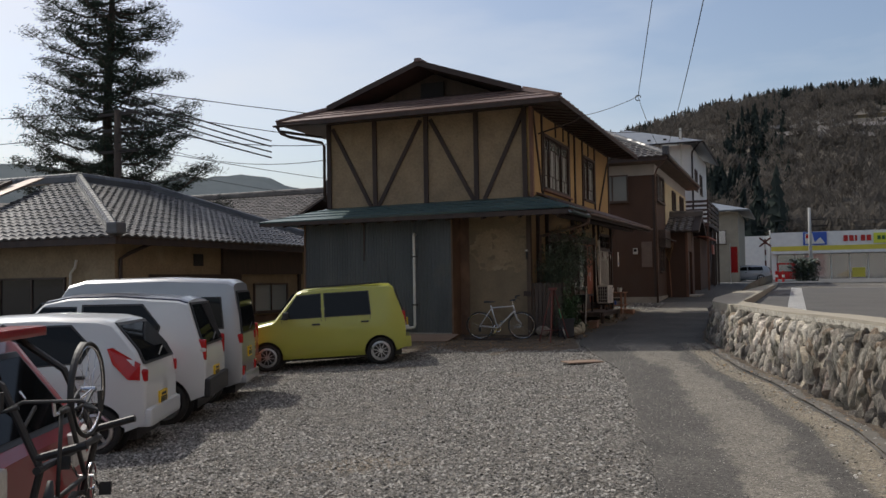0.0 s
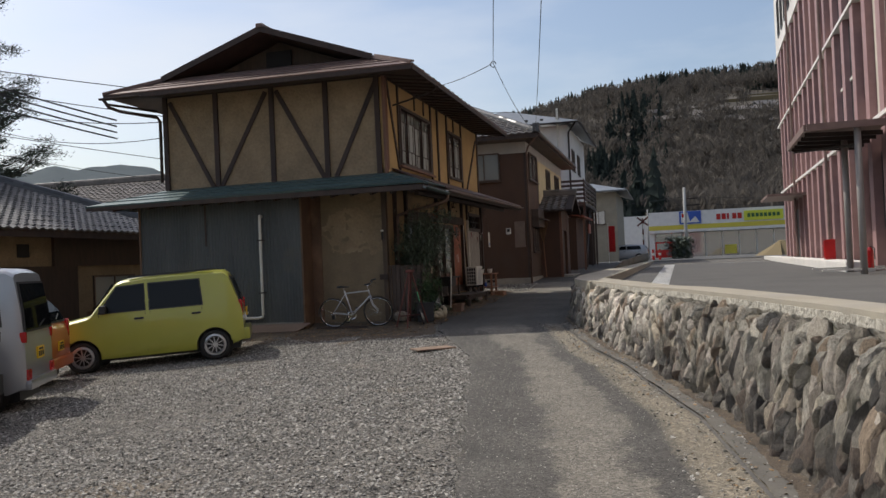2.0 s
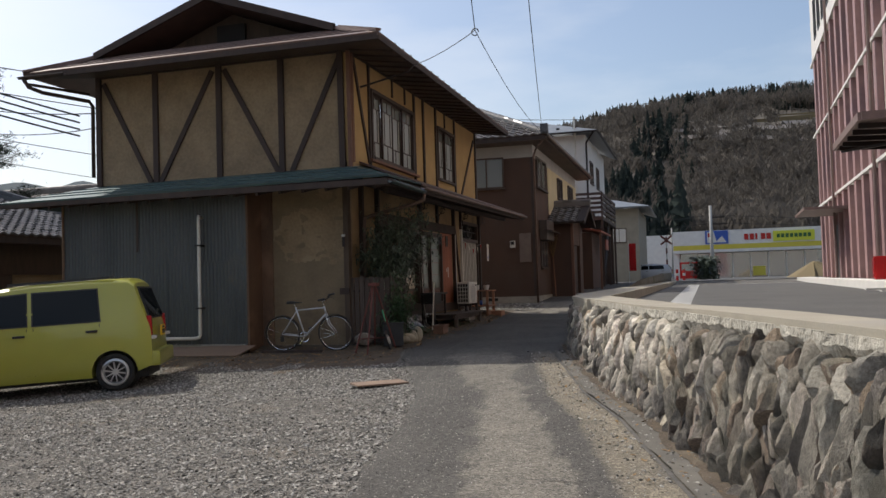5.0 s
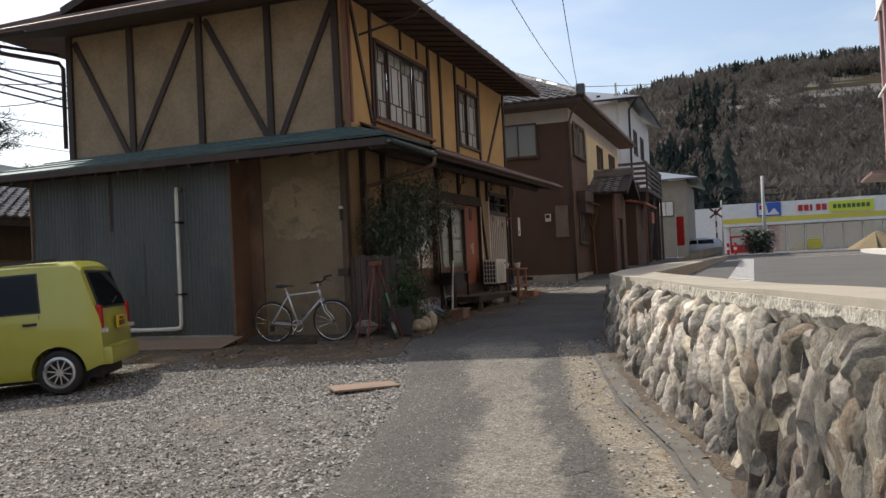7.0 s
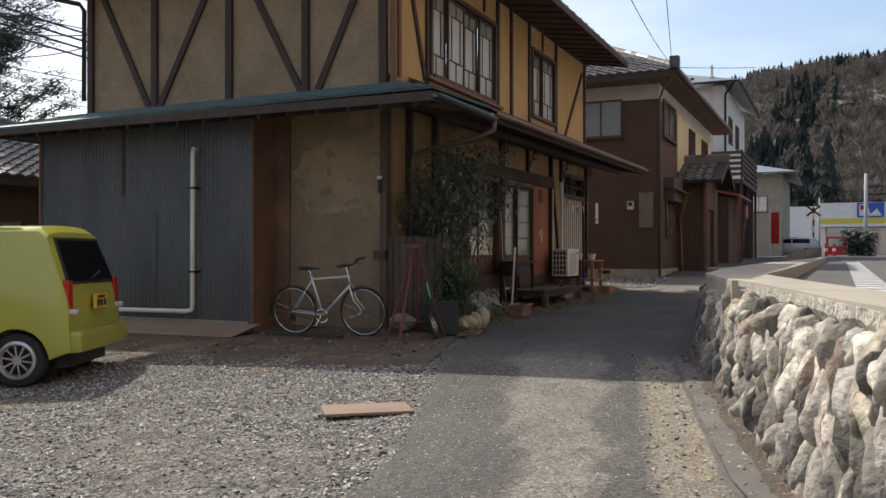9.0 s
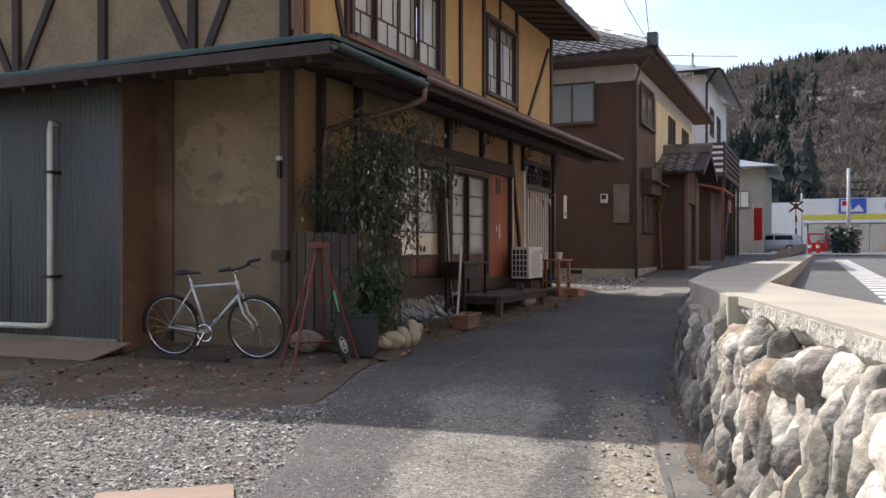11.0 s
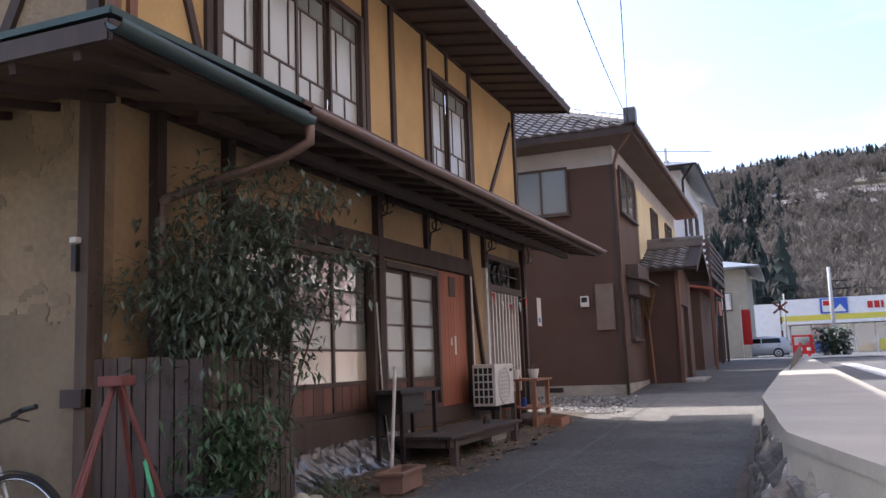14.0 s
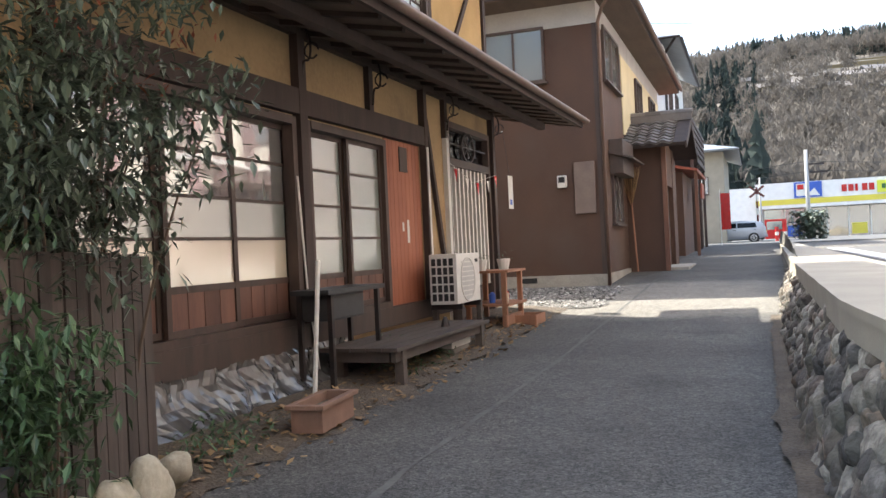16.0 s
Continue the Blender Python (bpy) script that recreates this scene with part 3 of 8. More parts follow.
# how far the surface is worn to pale concrete, and how dusty it lies, across the lane; the sunlit strip is painted in
# as extra paleness
worn_sunlit, dusty = lane.data.attributes.new("worn_sunlit", "FLOAT", "POINT"), lane.data.attributes.new("dusty", "FLOAT", "POINT")
wear_and_sun, dust = [], []
for v in lane.data.vertices:
    x, y, _ = v.co
    left, right = x - lerp_table(LANE_LEFT, y), lerp_table(WALL_FOOT, y) - x
    n = 0.35 * noise.noise(Vector((x * 2.2, y * 0.7, 0))) + 0.3 * noise.noise(Vector((x * 6, y * 3, 4)))
    fade = 1 - 0.75 * smooth01((y - 18.5) / 2.5)
    # pale band at y 30 to 36: sunlight between the houses put into colour
    wear_and_sun.append(fade * (band(left + 0.25 * n, 0.75, 9, 0.4) * band(right + 0.25 * n, 0.98, 9, 0.3) + n) + 0.9 * smooth01((y - 29.6) / 1.2) * smooth01((36 - y) / 1.5))
    dust.append(fade * (band(right + 0.2 * n, 0.2, 0.7, 0.25) + 0.8 * n) + 0.5 * smooth01((0.25 - left - n * 0.6) / 0.3) * fade)
worn_sunlit.data.foreach_set("value", wear_and_sun)
dusty.data.foreach_set("value", dust)
road = strip("road", lambda y: -60, lambda y: 80, 62, 108, 4, 4, lambda x, y: lerp_table(LANE_Z, y) + 0.03, M_ASPHALT)
tagged(road, "dark asphalt road crossing in front of a shop", "road", kind="structure")


def lot_z(x, y):
    return LOT_Z + 0.095 - 0.215 * smooth01((y - 10) / 7) + 0.001 * (max(y, 17) - 17)


lot = strip("parking_lot", lambda y: lerp_table(WALL_TOP, y) + lerp_table(((-6, 0.3), (9, 0.36), (13, 0.42), (17, 0.5), (20, 0.5), (23.4, 0.76), (31, 0.76), (62, 0.4)), y), lambda y: 40, -20, 62, 100, 10, lot_z, M_ASPHALT, t=0.6)
tagged(lot, "dark asphalt parking lot with white lines", "parking lot", kind="structure")

# ---- retaining wall ----
retaining = thing("retaining_wall", "stone retaining wall of upright river stones with a concrete coping", "wall", kind="structure")


def batter(y, z):
    k = min(1.0, (z - ground_z(0, y)) / max(0.15, LOT_Z - ground_z(0, y)))
    return lerp_table(WALL_FOOT, y) * (1 - k) + lerp_table(WALL_TOP, y) * k


bm = bmesh.new()
prev = None
for i in range(681):
    y = -6 + 68 * i / 680
    row = [bm.verts.new((batter(y, z) + off + 0.03 * noise.noise(Vector((y * 4, z * 9, 0))), y, z)) for z, off in ((ground_z(0, y) - 0.2, 0.09), (ground_z(0, y) + 0.3, 0.09), (ground_z(0, y) + 0.6, 0.08), (LOT_Z - 0.1, 0.1), (LOT_Z - 0.03, 0.09), (LOT_Z + 0.06, 0.08))]
    row.append(bm.verts.new((lerp_table(WALL_TOP, y) + 0.2, y, LOT_Z + 0.06)))
    if prev:
        for k in range(len(row) - 1):
            bm.faces.new((prev[k], prev[k + 1], row[k + 1], row[k]))
    prev = row
part("mortar_bed", bm, M_MORTARBED, retaining)
cop = strip("coping", lambda y: lerp_table(WALL_TOP, y) + 0.035 - 0.07 * smooth01((y - 17.5) / 2) + wobble(y, 2.0, 0.006), lambda y: lerp_table(WALL_TOP, y) + lerp_table(((-6, 0.34), (9, 0.4), (13, 0.48), (17, 0.56), (20, 0.56), (23.4, 0.82), (31, 0.82), (62, 0.45)), y), -6, 60, 260, 6, lambda x, y: LOT_Z + 0.115 - 0.025 * smooth01((y - 12) / 4), M_COPING, t=0.05)
cop.parent = retaining
part_of_wall = strip("parapet", lambda y: lerp_table(WALL_TOP, y) + 0.12, lambda y: lerp_table(WALL_TOP, y) + lerp_table(((-6, 0.33), (9, 0.39), (13, 0.47), (17, 0.55), (20, 0.55), (23.4, 0.81), (31, 0.81), (62, 0.44)), y), -6, 60, 160, 2, lambda x, y: LOT_Z + 0.08 - 0.025 * smooth01((y - 12) / 4), M_COPING, t=0.3)
part_of_wall.parent = retaining
face = strip("coping_face", lambda y: lerp_table(WALL_TOP, y) - 0.03, lambda y: lerp_table(WALL_TOP, y) + 0.1, 18.2, 60, 160, 2, lambda x, y: LOT_Z + 0.086, M_COPING, t=0.17)
face.parent = retaining
xe = lerp_table(WALL_TOP, 18.2)
part("coping_end", boxes((xe - 0.032, xe + 0.12, 18.17, 18.215, LOT_Z - 0.085, LOT_Z + 0.084)), M_COPING, retaining)
bm = bmesh.new()
prev = None
for i in range(900):
    y = -6 + 26.5 * i / 899
    low = 0.1 + 0.07 * noise.noise(Vector((y * 3.1, 1, 0))) + 0.035 * noise.noise(Vector((y * 11, 2, 0)))
    out = 0.03 + 0.014 * noise.noise(Vector((y * 7, 5, 0)))
    x = lerp_table(WALL_TOP, y)
    row = [bm.verts.new(v) for v in ((x + 0.1, y, LOT_Z + 0.06 - low - 0.02), (x + out + 0.035, y, LOT_Z + 0.055 - low), (x + out + 0.012 * noise.noise(Vector((y * 16, 8, 0))), y, LOT_Z + 0.06 - 0.5 * low), (x + out, y, LOT_Z + 0.075), (x + 0.1, y, LOT_Z + 0.08))]
    if prev:
        for k in range(4):
            bm.faces.new((prev[k], prev[k + 1], row[k + 1], row[k]))
    prev = row
part("mortar_cap", bm, M_LIMEMORTAR, retaining, "pale crumbling mortar under the coping")

# ---- the half-timbered house ----
W, FY = -5.6, 21.1
house = thing("half_timbered_house", "two-storey half-timbered house with ochre mud plaster and dark timbers", "house")


def wall_along_y(x0, x1, y0, y1, z0, z1, holes):
    """A wall along y with rectangular openings (y0, y1, z0, z1) that go through it."""
    out = []
    y = y0
    for a, b, c, d in sorted(holes):
        if a > y:
            out.append((x0, x1, y, a, z0, z1))
        if c > z0:
            out.append((x0, x1, a, b, z0, c))
        if d < z1:
            out.append((x0, x1, a, b, d, z1))
        y = b
    if y < y1:
        out.append((x0, x1, y, y1, z0, z1))
    return out


LOW = ((22.5, 25.16, 1.0, 2.72), (25.34, 27.05, 1.0, 2.72), (27.08, 28.14, 0.9, 2.78), (29.1, 30.9, 0.5, 3.2))
UP = ((22.26, 25.0, 4.04, 5.5), (26.96, 28.55, 4.12, 5.53))
part("wall", boxes((-11.3, W - 0.15, FY, FY + 0.15, 3.6, 6.1)), M_PLASTER, house, "flaking ochre mud plaster")
part("wall", boxes((-7.5, W, 21.0, 21.15, 0.0, 3.6)), M_PLASTER, house, "stained brown mud plaster")
for piece in wall_along_y(W - 0.15, W, 21.15, 31.1, 0.1, 3.85, LOW):
    part("wall", boxes(piece), M_LOWPLASTER, house)
for piece in wall_along_y(W - 0.15, W, FY + 0.0, 31.0, 3.85, 6.1, UP):
    part("wall", boxes(piece), M_PLASTER_Y, house)
part("wall", boxes((-11.3, -11.15, FY + 0.15, 30.9, 0, 6.1)), M_PLASTER, house)
part("wall", boxes((-11.3, W - 0.15, 30.9, 31.05, 0, 6.1)), M_PLASTER, house)
part("inner_wall", boxes((-8.6, -8.5, 21.2, 30.8, 0.2, 5.9)), M_CURTAIN, house)
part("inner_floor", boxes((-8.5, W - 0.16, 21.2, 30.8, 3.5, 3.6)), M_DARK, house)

# a second, darker mud coat with a broken upper edge over the lower front wall
def mud_coat(x0, x1, z0, z1, y, cell, kept):
    bm = bmesh.new()
    nx, nz = int((x1 - x0) / cell), int((z1 - z0) / cell)
    vs = {}

    def corner(i, k):
        if (i, k) not in vs:
            x, z = x0 + i * cell, z0 + k * cell
            j = Vector((x * 23, z * 23, 0))
            vs[i, k] = bm.verts.new((x + 0.4 * cell * noise.noise(j), y - 0.006 + 0.004 * noise.noise(j * 0.2), z + 0.4 * cell * noise.noise(j + Vector((9, 9, 0)))))
        return vs[i, k]

    for i in range(nx):
        for k in range(nz):
            if kept(x0 + (i + 0.5) * cell, z0 + (k + 0.5) * cell):
                bm.faces.new((corner(i, k), corner(i + 1, k), corner(i + 1, k + 1), corner(i, k + 1)))
    rim = [e for e in bm.edges if len(e.link_faces) == 1]
    r = bmesh.ops.extrude_edge_only(bm, edges=rim)
    for v in r["geom"]:
        if isinstance(v, bmesh.types.BMVert):
            v.co.y = y + 0.004
    return bm


def coat_left(x, z):
    f = 0.26 * noise.noise(Vector((x * 1.6, z * 1.6, 3))) + 0.16 * noise.noise(Vector((x * 5, z * 5, 7))) + 0.08 * noise.noise(Vector((x * 14, z * 14, 1)))
    return z < 2.0 + f * 1.1 or x < -7.0 + f or (z > 2.85 + f and x < -6.2 + f) or noise.noise(Vector((x * 4.5, z * 6, 30))) > 0.36


part("mud_coat", mud_coat(-7.42, W - 0.02, 0.3, 3.58, 21.0, 0.022, coat_left), M_MUDCOAT, house, "darker patched mud coat with a broken edge")

# corrugated sheet front
def corrugated(x0, x1, z0, z1, y, pitch=0.076, amp=0.009):
    bm = bmesh.new()
    n = int((x1 - x0) / pitch * 6)
    prev = None
    for i in range(n + 1):
        x = x0 + (x1 - x0) * i / n
        d = amp * math.sin(2 * math.pi * (x - x0) / pitch)
        pair = (bm.verts.new((x, y + d, z0)), bm.verts.new((x, y + d, z1)))
        if prev:
            bm.faces.new((prev[0], pair[0], pair[1], prev[1]))
        prev = pair
    return bm


for a, b, c, d, y in ((-11.62, -9.85, 1.98, 3.4, 20.45), (-9.87, -7.45, 1.98, 3.4, 20.447), (-11.62, -9.2, 0.42, 2.0, 20.44), (-9.22, -7.45, 0.42, 2.0, 20.437)):
    part("corrugated_sheet", corrugated(a, b, c, d, y), M_CORRUG, house)
part("sheet_backing", boxes((-11.6, -7.46, 20.47, 20.55, 0.0, 3.45)), M_TIMBER, house)
part("side_board", boxes((-7.47, -7.43, 20.42, 21.0, 0.1, 3.4)), M_BROWNOLD, house, "rust-brown return board")
part("side_board", boxes((-7.43, -7.2, 20.95, 20.998, 0.1, 3.4)), M_BROWNOLD, house)
part("side_board", boxes((-11.66, -11.62, 20.42, 21.0, 0.0, 3.4)), M_BROWNOLD, house)
part("batten", boxes((-9.9, -9.86, 20.425, 20.44, 2.25, 3.4)), M_TIMBER, house)
part("plinth", boxes((-11.6, -7.5, 20.4, 20.5, -0.1, 0.42)), M_CONCRETE_D, house)
part("plinth", boxes((-7.43, W + 0.02, 20.96, 21.0, -0.05, 0.33)), M_CONCRETE_D, house)


def bar(name, p, q, w, d, side, material=None, parent=None, label=""):
    return part(name, beam(bmesh.new(), p, q, w, d, side), material or M_TIMBER, parent or house, label)


for x in (-11.23, -9.85, -8.38, -7.0, -5.72):
    bar("post", (x, FY - 0.02, 3.62), (x + 0.02 * math.sin(x * 9), FY - 0.02, 6.05), 0.115, 0.08, (0, 1, 0))
bar("post", (-5.56, FY - 0.02, 3.64), (-5.57, FY - 0.02, 6.05), 0.07, 0.07, (0, 1, 0), M_REDWOOD)
for a, b in (((-11.12, 5.85), (-9.98, 3.7)), ((-9.76, 3.7), (-8.53, 5.88)), ((-8.26, 5.88), (-7.08, 3.72)), ((-6.8, 3.72), (-5.74, 5.9))):
    bar("brace", (a[0], FY - 0.012, a[1]), (b[0], FY - 0.012, b[1]), 0.1, 0.06, (0, 1, 0))
bar("beam", (-11.25, FY - 0.015, 6.02), (-5.6, FY - 0.015, 6.02), 0.12, 0.06, (0, 1, 0))
for y in (21.28, 22.18, 25.1, 25.82, 26.86, 28.64):
    bar("post", (W + 0.015, y, 3.85), (W + 0.015, y + 0.015 * math.sin(y * 7), 6.05), 0.1 if y > 22.5 else 0.08, 0.05, (1, 0, 0), M_REDWOOD if y < 22 else None)
bar("post", (W + 0.015, 30.95, 3.85), (W + 0.015, 30.95, 6.05), 0.12, 0.05, (1, 0, 0))
bar("brace", (W + 0.012, 21.35, 5.95), (W + 0.012, 22.12, 3.95), 0.08, 0.045, (1, 0, 0))
bar("brace", (W + 0.012, 30.75, 5.7), (W + 0.012, 29.25, 3.95), 0.08, 0.045, (1, 0, 0))
for y in (23.6, 24.45, 27.7):
    bar("post", (W + 0.012, y, 5.58), (W + 0.012, y, 6.02), 0.06, 0.04, (1, 0, 0))
bar("beam", (W + 0.012, 21.1, 6.02), (W + 0.012, 31, 6.02), 0.12, 0.05, (1, 0, 0))

# lower posts, header beam and sill on the lane side
bar("post", (-5.63, 20.97, 0.2), (-5.63, 20.97, 3.6), 0.1, 0.14, (0, 1, 0), M_OLDPOST)
for y, w in ((21.55, 0.1), (22.42, 0.1), (25.25, 0.13), (28.2, 0.1), (31.02, 0.12)):
    bar("post", (W + 0.03, y, 0.75), (W + 0.03, y, 3.6), w, 0.1, (1, 0, 0))
for y in (26.72, 28.98):
    bar("post", (W + 0.02, y, 2.95), (W + 0.02, y, 3.6), 0.1, 0.08, (1, 0, 0))
bar("beam", (W + 0.035, 22.4, 2.84), (W + 0.035, 28.25, 2.88), 0.22, 0.08, (1, 0, 0))
bar("beam", (W + 0.035, 21.2, 3.5), (W + 0.035, 31.05, 3.5), 0.12, 0.08, (1, 0, 0))
bar("sill_beam", (W + 0.03, 22.4, 0.84), (W + 0.03, 28.9, 0.84), 0.2, 0.1, (1, 0, 0), M_DARKWOOD)
bar("brace", (W + 0.03, 28.3, 3.1), (W + 0.03, 28.78, 1.4), 0.07, 0.05, (1, 0, 0))
bar("post", (W + 0.02, 29.0, 0.6), (W + 0.02, 29.0, 3.15), 0.09, 0.08, (1, 0, 0), M_OFFWHITE, label="white-painted door post")
bar("post", (W + 0.06, 28.24, 0.9), (W + 0.07, 28.2, 2.75), 0.05, 0.04, (1, 0, 0), M_OFFWHITE)

# lane-side sash windows with boarded lower panels
def sash(parent, y0, y1, z0, z1, cols, rows, x, frame_w=0.05, panel=0.0, materials=(None,)):
    """A sliding sash: stiles, rails, panes; panel is the height of its boarded foot."""
    sa = part("sash", boxes((x - 0.02, x + 0.02, y0, y0 + frame_w, z0, z1), (x - 0.02, x + 0.02, y1 - frame_w, y1, z0, z1),
                            (x - 0.019, x + 0.019, y0 + frame_w, y1 - frame_w, z0, z0 + frame_w), (x - 0.019, x + 0.019, y0 + frame_w, y1 - frame_w, z1 - frame_w, z1)), M_DARKWOOD, parent)
    gz0 = z0 + frame_w + panel
    if panel:
        part("rail", boxes((x - 0.018, x + 0.018, y0 + frame_w, y1 - frame_w, gz0 - 0.05, gz0)), M_DARKWOOD, sa)
        n = 4
        for i in range(n):
            w = (y1 - y0 - 2 * frame_w) / n
            part("panel_board", boxes((x - 0.01, x + 0.008, y0 + frame_w + i * w + 0.004, y0 + frame_w + (i + 1) * w - 0.004, z0 + frame_w, gz0 - 0.05)), M_REDBROWN, sa)
    ya, yb, zb = y0 + frame_w, y1 - frame_w, z1 - frame_w
    zs = [gz0 + (zb - gz0) * r for r in rows]
    for z in zs[1:-1]:
        part("muntin", boxes((x - 0.014, x + 0.014, ya, yb, z - 0.012, z + 0.012)), M_DARKWOOD, sa)
    for k, (za, zc) in enumerate(zip(zs, zs[1:])):
        cs = cols[k % len(cols)]
        for i, c in enumerate(cs[1:-1]):
            yy = ya + (yb - ya) * c
            part("muntin", boxes((x - 0.012, x + 0.012, yy - 0.011, yy + 0.011, za, zc)), M_DARKWOOD, sa)
        for c0, c1 in zip(cs, cs[1:]):
            p = part("pane", boxes((x - 0.003, x + 0.003, ya + (yb - ya) * c0, ya + (yb - ya) * c1, za, zc)), materials[k % len(materials)], sa)
            p.visible_shadow = False
            p.rotation_euler = (0, 0, 0)
    return sa


def window_thing(name, y0, y1, z0, z1, label, x=W):
    w = part(name, boxes((x - 0.13, x + 0.05, y0, y0 + 0.07, z0, z1), (x - 0.13, x + 0.05, y1 - 0.07, y1, z0, z1), (x - 0.13, x + 0.06, y0 + 0.07, y1 - 0.07, z1 - 0.07, z1), (x - 0.13, x + 0.07, y0 + 0.07, y1 - 0.07, z0, z0 + 0.06)), M_DARKWOOD, house, label)
    return w


FOUR = (0, 0.26, 0.5, 0.76, 1)
G4 = (M_CREAMPANE, M_FROST, M_PANE, M_PANE)
G4B = (M_FROST, M_FROST, M_FROST, M_FROST)
win = window_thing("window", 22.5, 25.16, 0.94, 2.72, "sliding wooden window of four-pane sashes with boarded feet")
for i, y in enumerate((22.56, 23.41, 24.28)):
    sash(win, y, y + 0.86, 1.0, 2.66, ((0, 1),), FOUR, W - (0.02 if i % 2 else 0.07), panel=0.3, materials=G4)
win = window_thing("window", 25.34, 27.05, 0.94, 2.72, "sliding wooden window with frosted panes")
for i, y in enumerate((25.4, 26.2)):
    sash(win, y, y + 0.8, 1.0, 2.66, ((0, 1),), FOUR, W - (0.02 if i % 2 else 0.07), panel=0.3, materials=G4B)
win = window_thing("window", 22.26, 25.0, 4.04, 5.5, "upper window of dark wooden sashes with small panes")
THREE, C3 = (0, 0.25, 0.82, 1), ((0, 0.5, 1), (0, 0.2, 0.78, 1), (0, 0.5, 1))
for i, y in enumerate((22.33, 22.98, 23.63, 24.28)):
    sash(win, y, y + 0.66, 4.1, 5.43, C3, THREE, W - (0.02 if i % 2 else 0.07), frame_w=0.04, materials=(M_PALEPANE, M_PALEPANE, M_FROST))
win = window_thing("window", 26.96, 28.55, 4.12, 5.53, "upper window of dark wooden sashes with small panes")
for i, y in enumerate((27.03, 27.75)):
    sash(win, y, y + 0.73, 4.18, 5.46, C3, THREE, W - (0.02 if i % 2 else 0.07), frame_w=0.04, materials=(M_PALEPANE, M_PALEPANE, M_FROST))
part("window_sill", boxes((W, W + 0.1, 22.1, 25.2, 3.98, 4.03)), M_REDWOOD, house)

# red plank door
door = part("door", boxes((W - 0.06, W - 0.02, 27.1, 28.12, 0.92, 2.76)), M_REDDOOR, house, "weathered red plank door")
for i in range(9):
    y = 27.11 + i * 0.112
    part("plank", boxes((W - 0.02, W + 0.0, y, y + 0.106, 0.92, 2.76), bevel=0.003), M_REDDOOR, door)
part("peephole", boxes((W, W + 0.012, 27.5, 27.72, 2.42, 2.7)), M_DARKWOOD, door)
part("poster_scrap", boxes((W + 0.001, W + 0.004, 27.52, 27.57, 1.75, 1.85)), M_OFFWHITE, door)
part("poster_scrap", boxes((W + 0.001, W + 0.004, 27.66, 27.72, 1.62, 1.88)), M_OFFWHITE, door)

# lattice entrance
ent = part("entrance", boxes((W - 0.1, W + 0.03, 29.08, 29.16, 0.5, 3.2), (W - 0.1, W + 0.03, 30.86, 30.94, 0.5, 3.2), (W - 0.1, W + 0.03, 29.16, 30.86, 2.62, 2.72), (W - 0.1, W + 0.03, 29.16, 30.86, 3.12, 3.2), (W - 0.08, W - 0.06, 29.16, 30.86, 0.5, 1.0)), M_DARKWOOD, house, "entrance with pale slats and a round lattice transom")
for i in range(10):
    y = 29.24 + i * 0.17
    part("slat", boxes((W - 0.05, W - 0.01, y, y + 0.05, 1.0, 2.62)), M_OFFWHITE, ent, "pale painted slat")
# Sheet close behind the slats, the dim interior put into its near-black colour.
part("dark_backing", boxes((W - 0.1, W - 0.07, 29.16, 30.86, 0.98, 2.62)), M_DARK, ent)
bm = bmesh.new()
ring = [(W - 0.0, 29.98 + 0.27 * math.cos(a), 2.92 + 0.2 * math.sin(a)) for a in (2 * math.pi * k / 24 for k in range(25))]
tube(bm, ring, 0.022, 6)
for k in range(4):
    a = math.pi * k / 4
    tube(bm, [(W, 29.98 - 0.27 * math.cos(a), 2.92 - 0.2 * math.sin(a)), (W, 29.98 + 0.27 * math.cos(a), 2.92 + 0.2 * math.sin(a))], 0.012, 5)
for k in (-1, 1):
    tube(bm, [(W, 29.98 + k * 0.27, 2.92), (W, 29.98 + k * 0.8, 2.92)], 0.012, 5)
part("lattice", bm, M_IRON, ent)
part("transom_glass", boxes((W - 0.06, W - 0.055, 29.16, 30.86, 2.72, 3.12)), M_GLASS, ent)

# lower skirt roof: battened sheets, rafters and gutter
EZ = 3.34
bm = bmesh.new()
slab(bm, ((-12.62, 19.75, 3.3), (-4.33, 19.75, 3.36), (-5.6, 21.1, 3.75), (-11.3, 21.1, 3.7)), 0.035)
roof_low = part("lower_roof", bm, M_TEAL, house, "teal painted sheet-metal skirt roof")
bm = bmesh.new()
slab(bm, ((-12.62, 19.75, 3.3), (-11.3, 21.1, 3.7), (-11.3, 31, 3.7), (-12.62, 31, 3.3)), 0.035)
part("lower_roof", bm, M_TEAL, house)
bm = bmesh.new()
slab(bm, ((-4.33, 19.75, 3.36), (-4.33, 21.6, 3.4), (-5.6, 21.6, 3.82), (-5.6, 21.1, 3.75)), 0.035)
part("lower_roof", bm, M_TEAL, house)
bm = bmesh.new()
slab(bm, ((-4.31, 21.6, 3.385), (-4.31, 31.95, 3.5), (-5.6, 31.95, 3.98), (-5.6, 21.6, 3.91)), 0.035)
part("lower_roof", bm, M_RUSTROOF, house, "brown sheet-metal skirt roof")
for k in range(1, 4):
    f = k / 4
    bar("roof_batten", (-12.62 + f * 1.32, 19.75 + f * 1.35, 3.3 + f * 0.4 + 0.006), (-4.33 - f * 1.27, 19.75 + f * 1.35, 3.36 + f * 0.39 + 0.006), 0.03, 0.02, (0, 0, 1), M_TEAL, roof_low)
part("fascia", boxes((-12.6, -4.36, 19.76, 19.8, 3.19, 3.3)), M_TIMBER, house)
bm = bmesh.new()
beam(bm, (-4.35, 19.77, 3.24), (-4.35, 31.93, 3.38), 0.11, 0.035, (1, 0, 0))
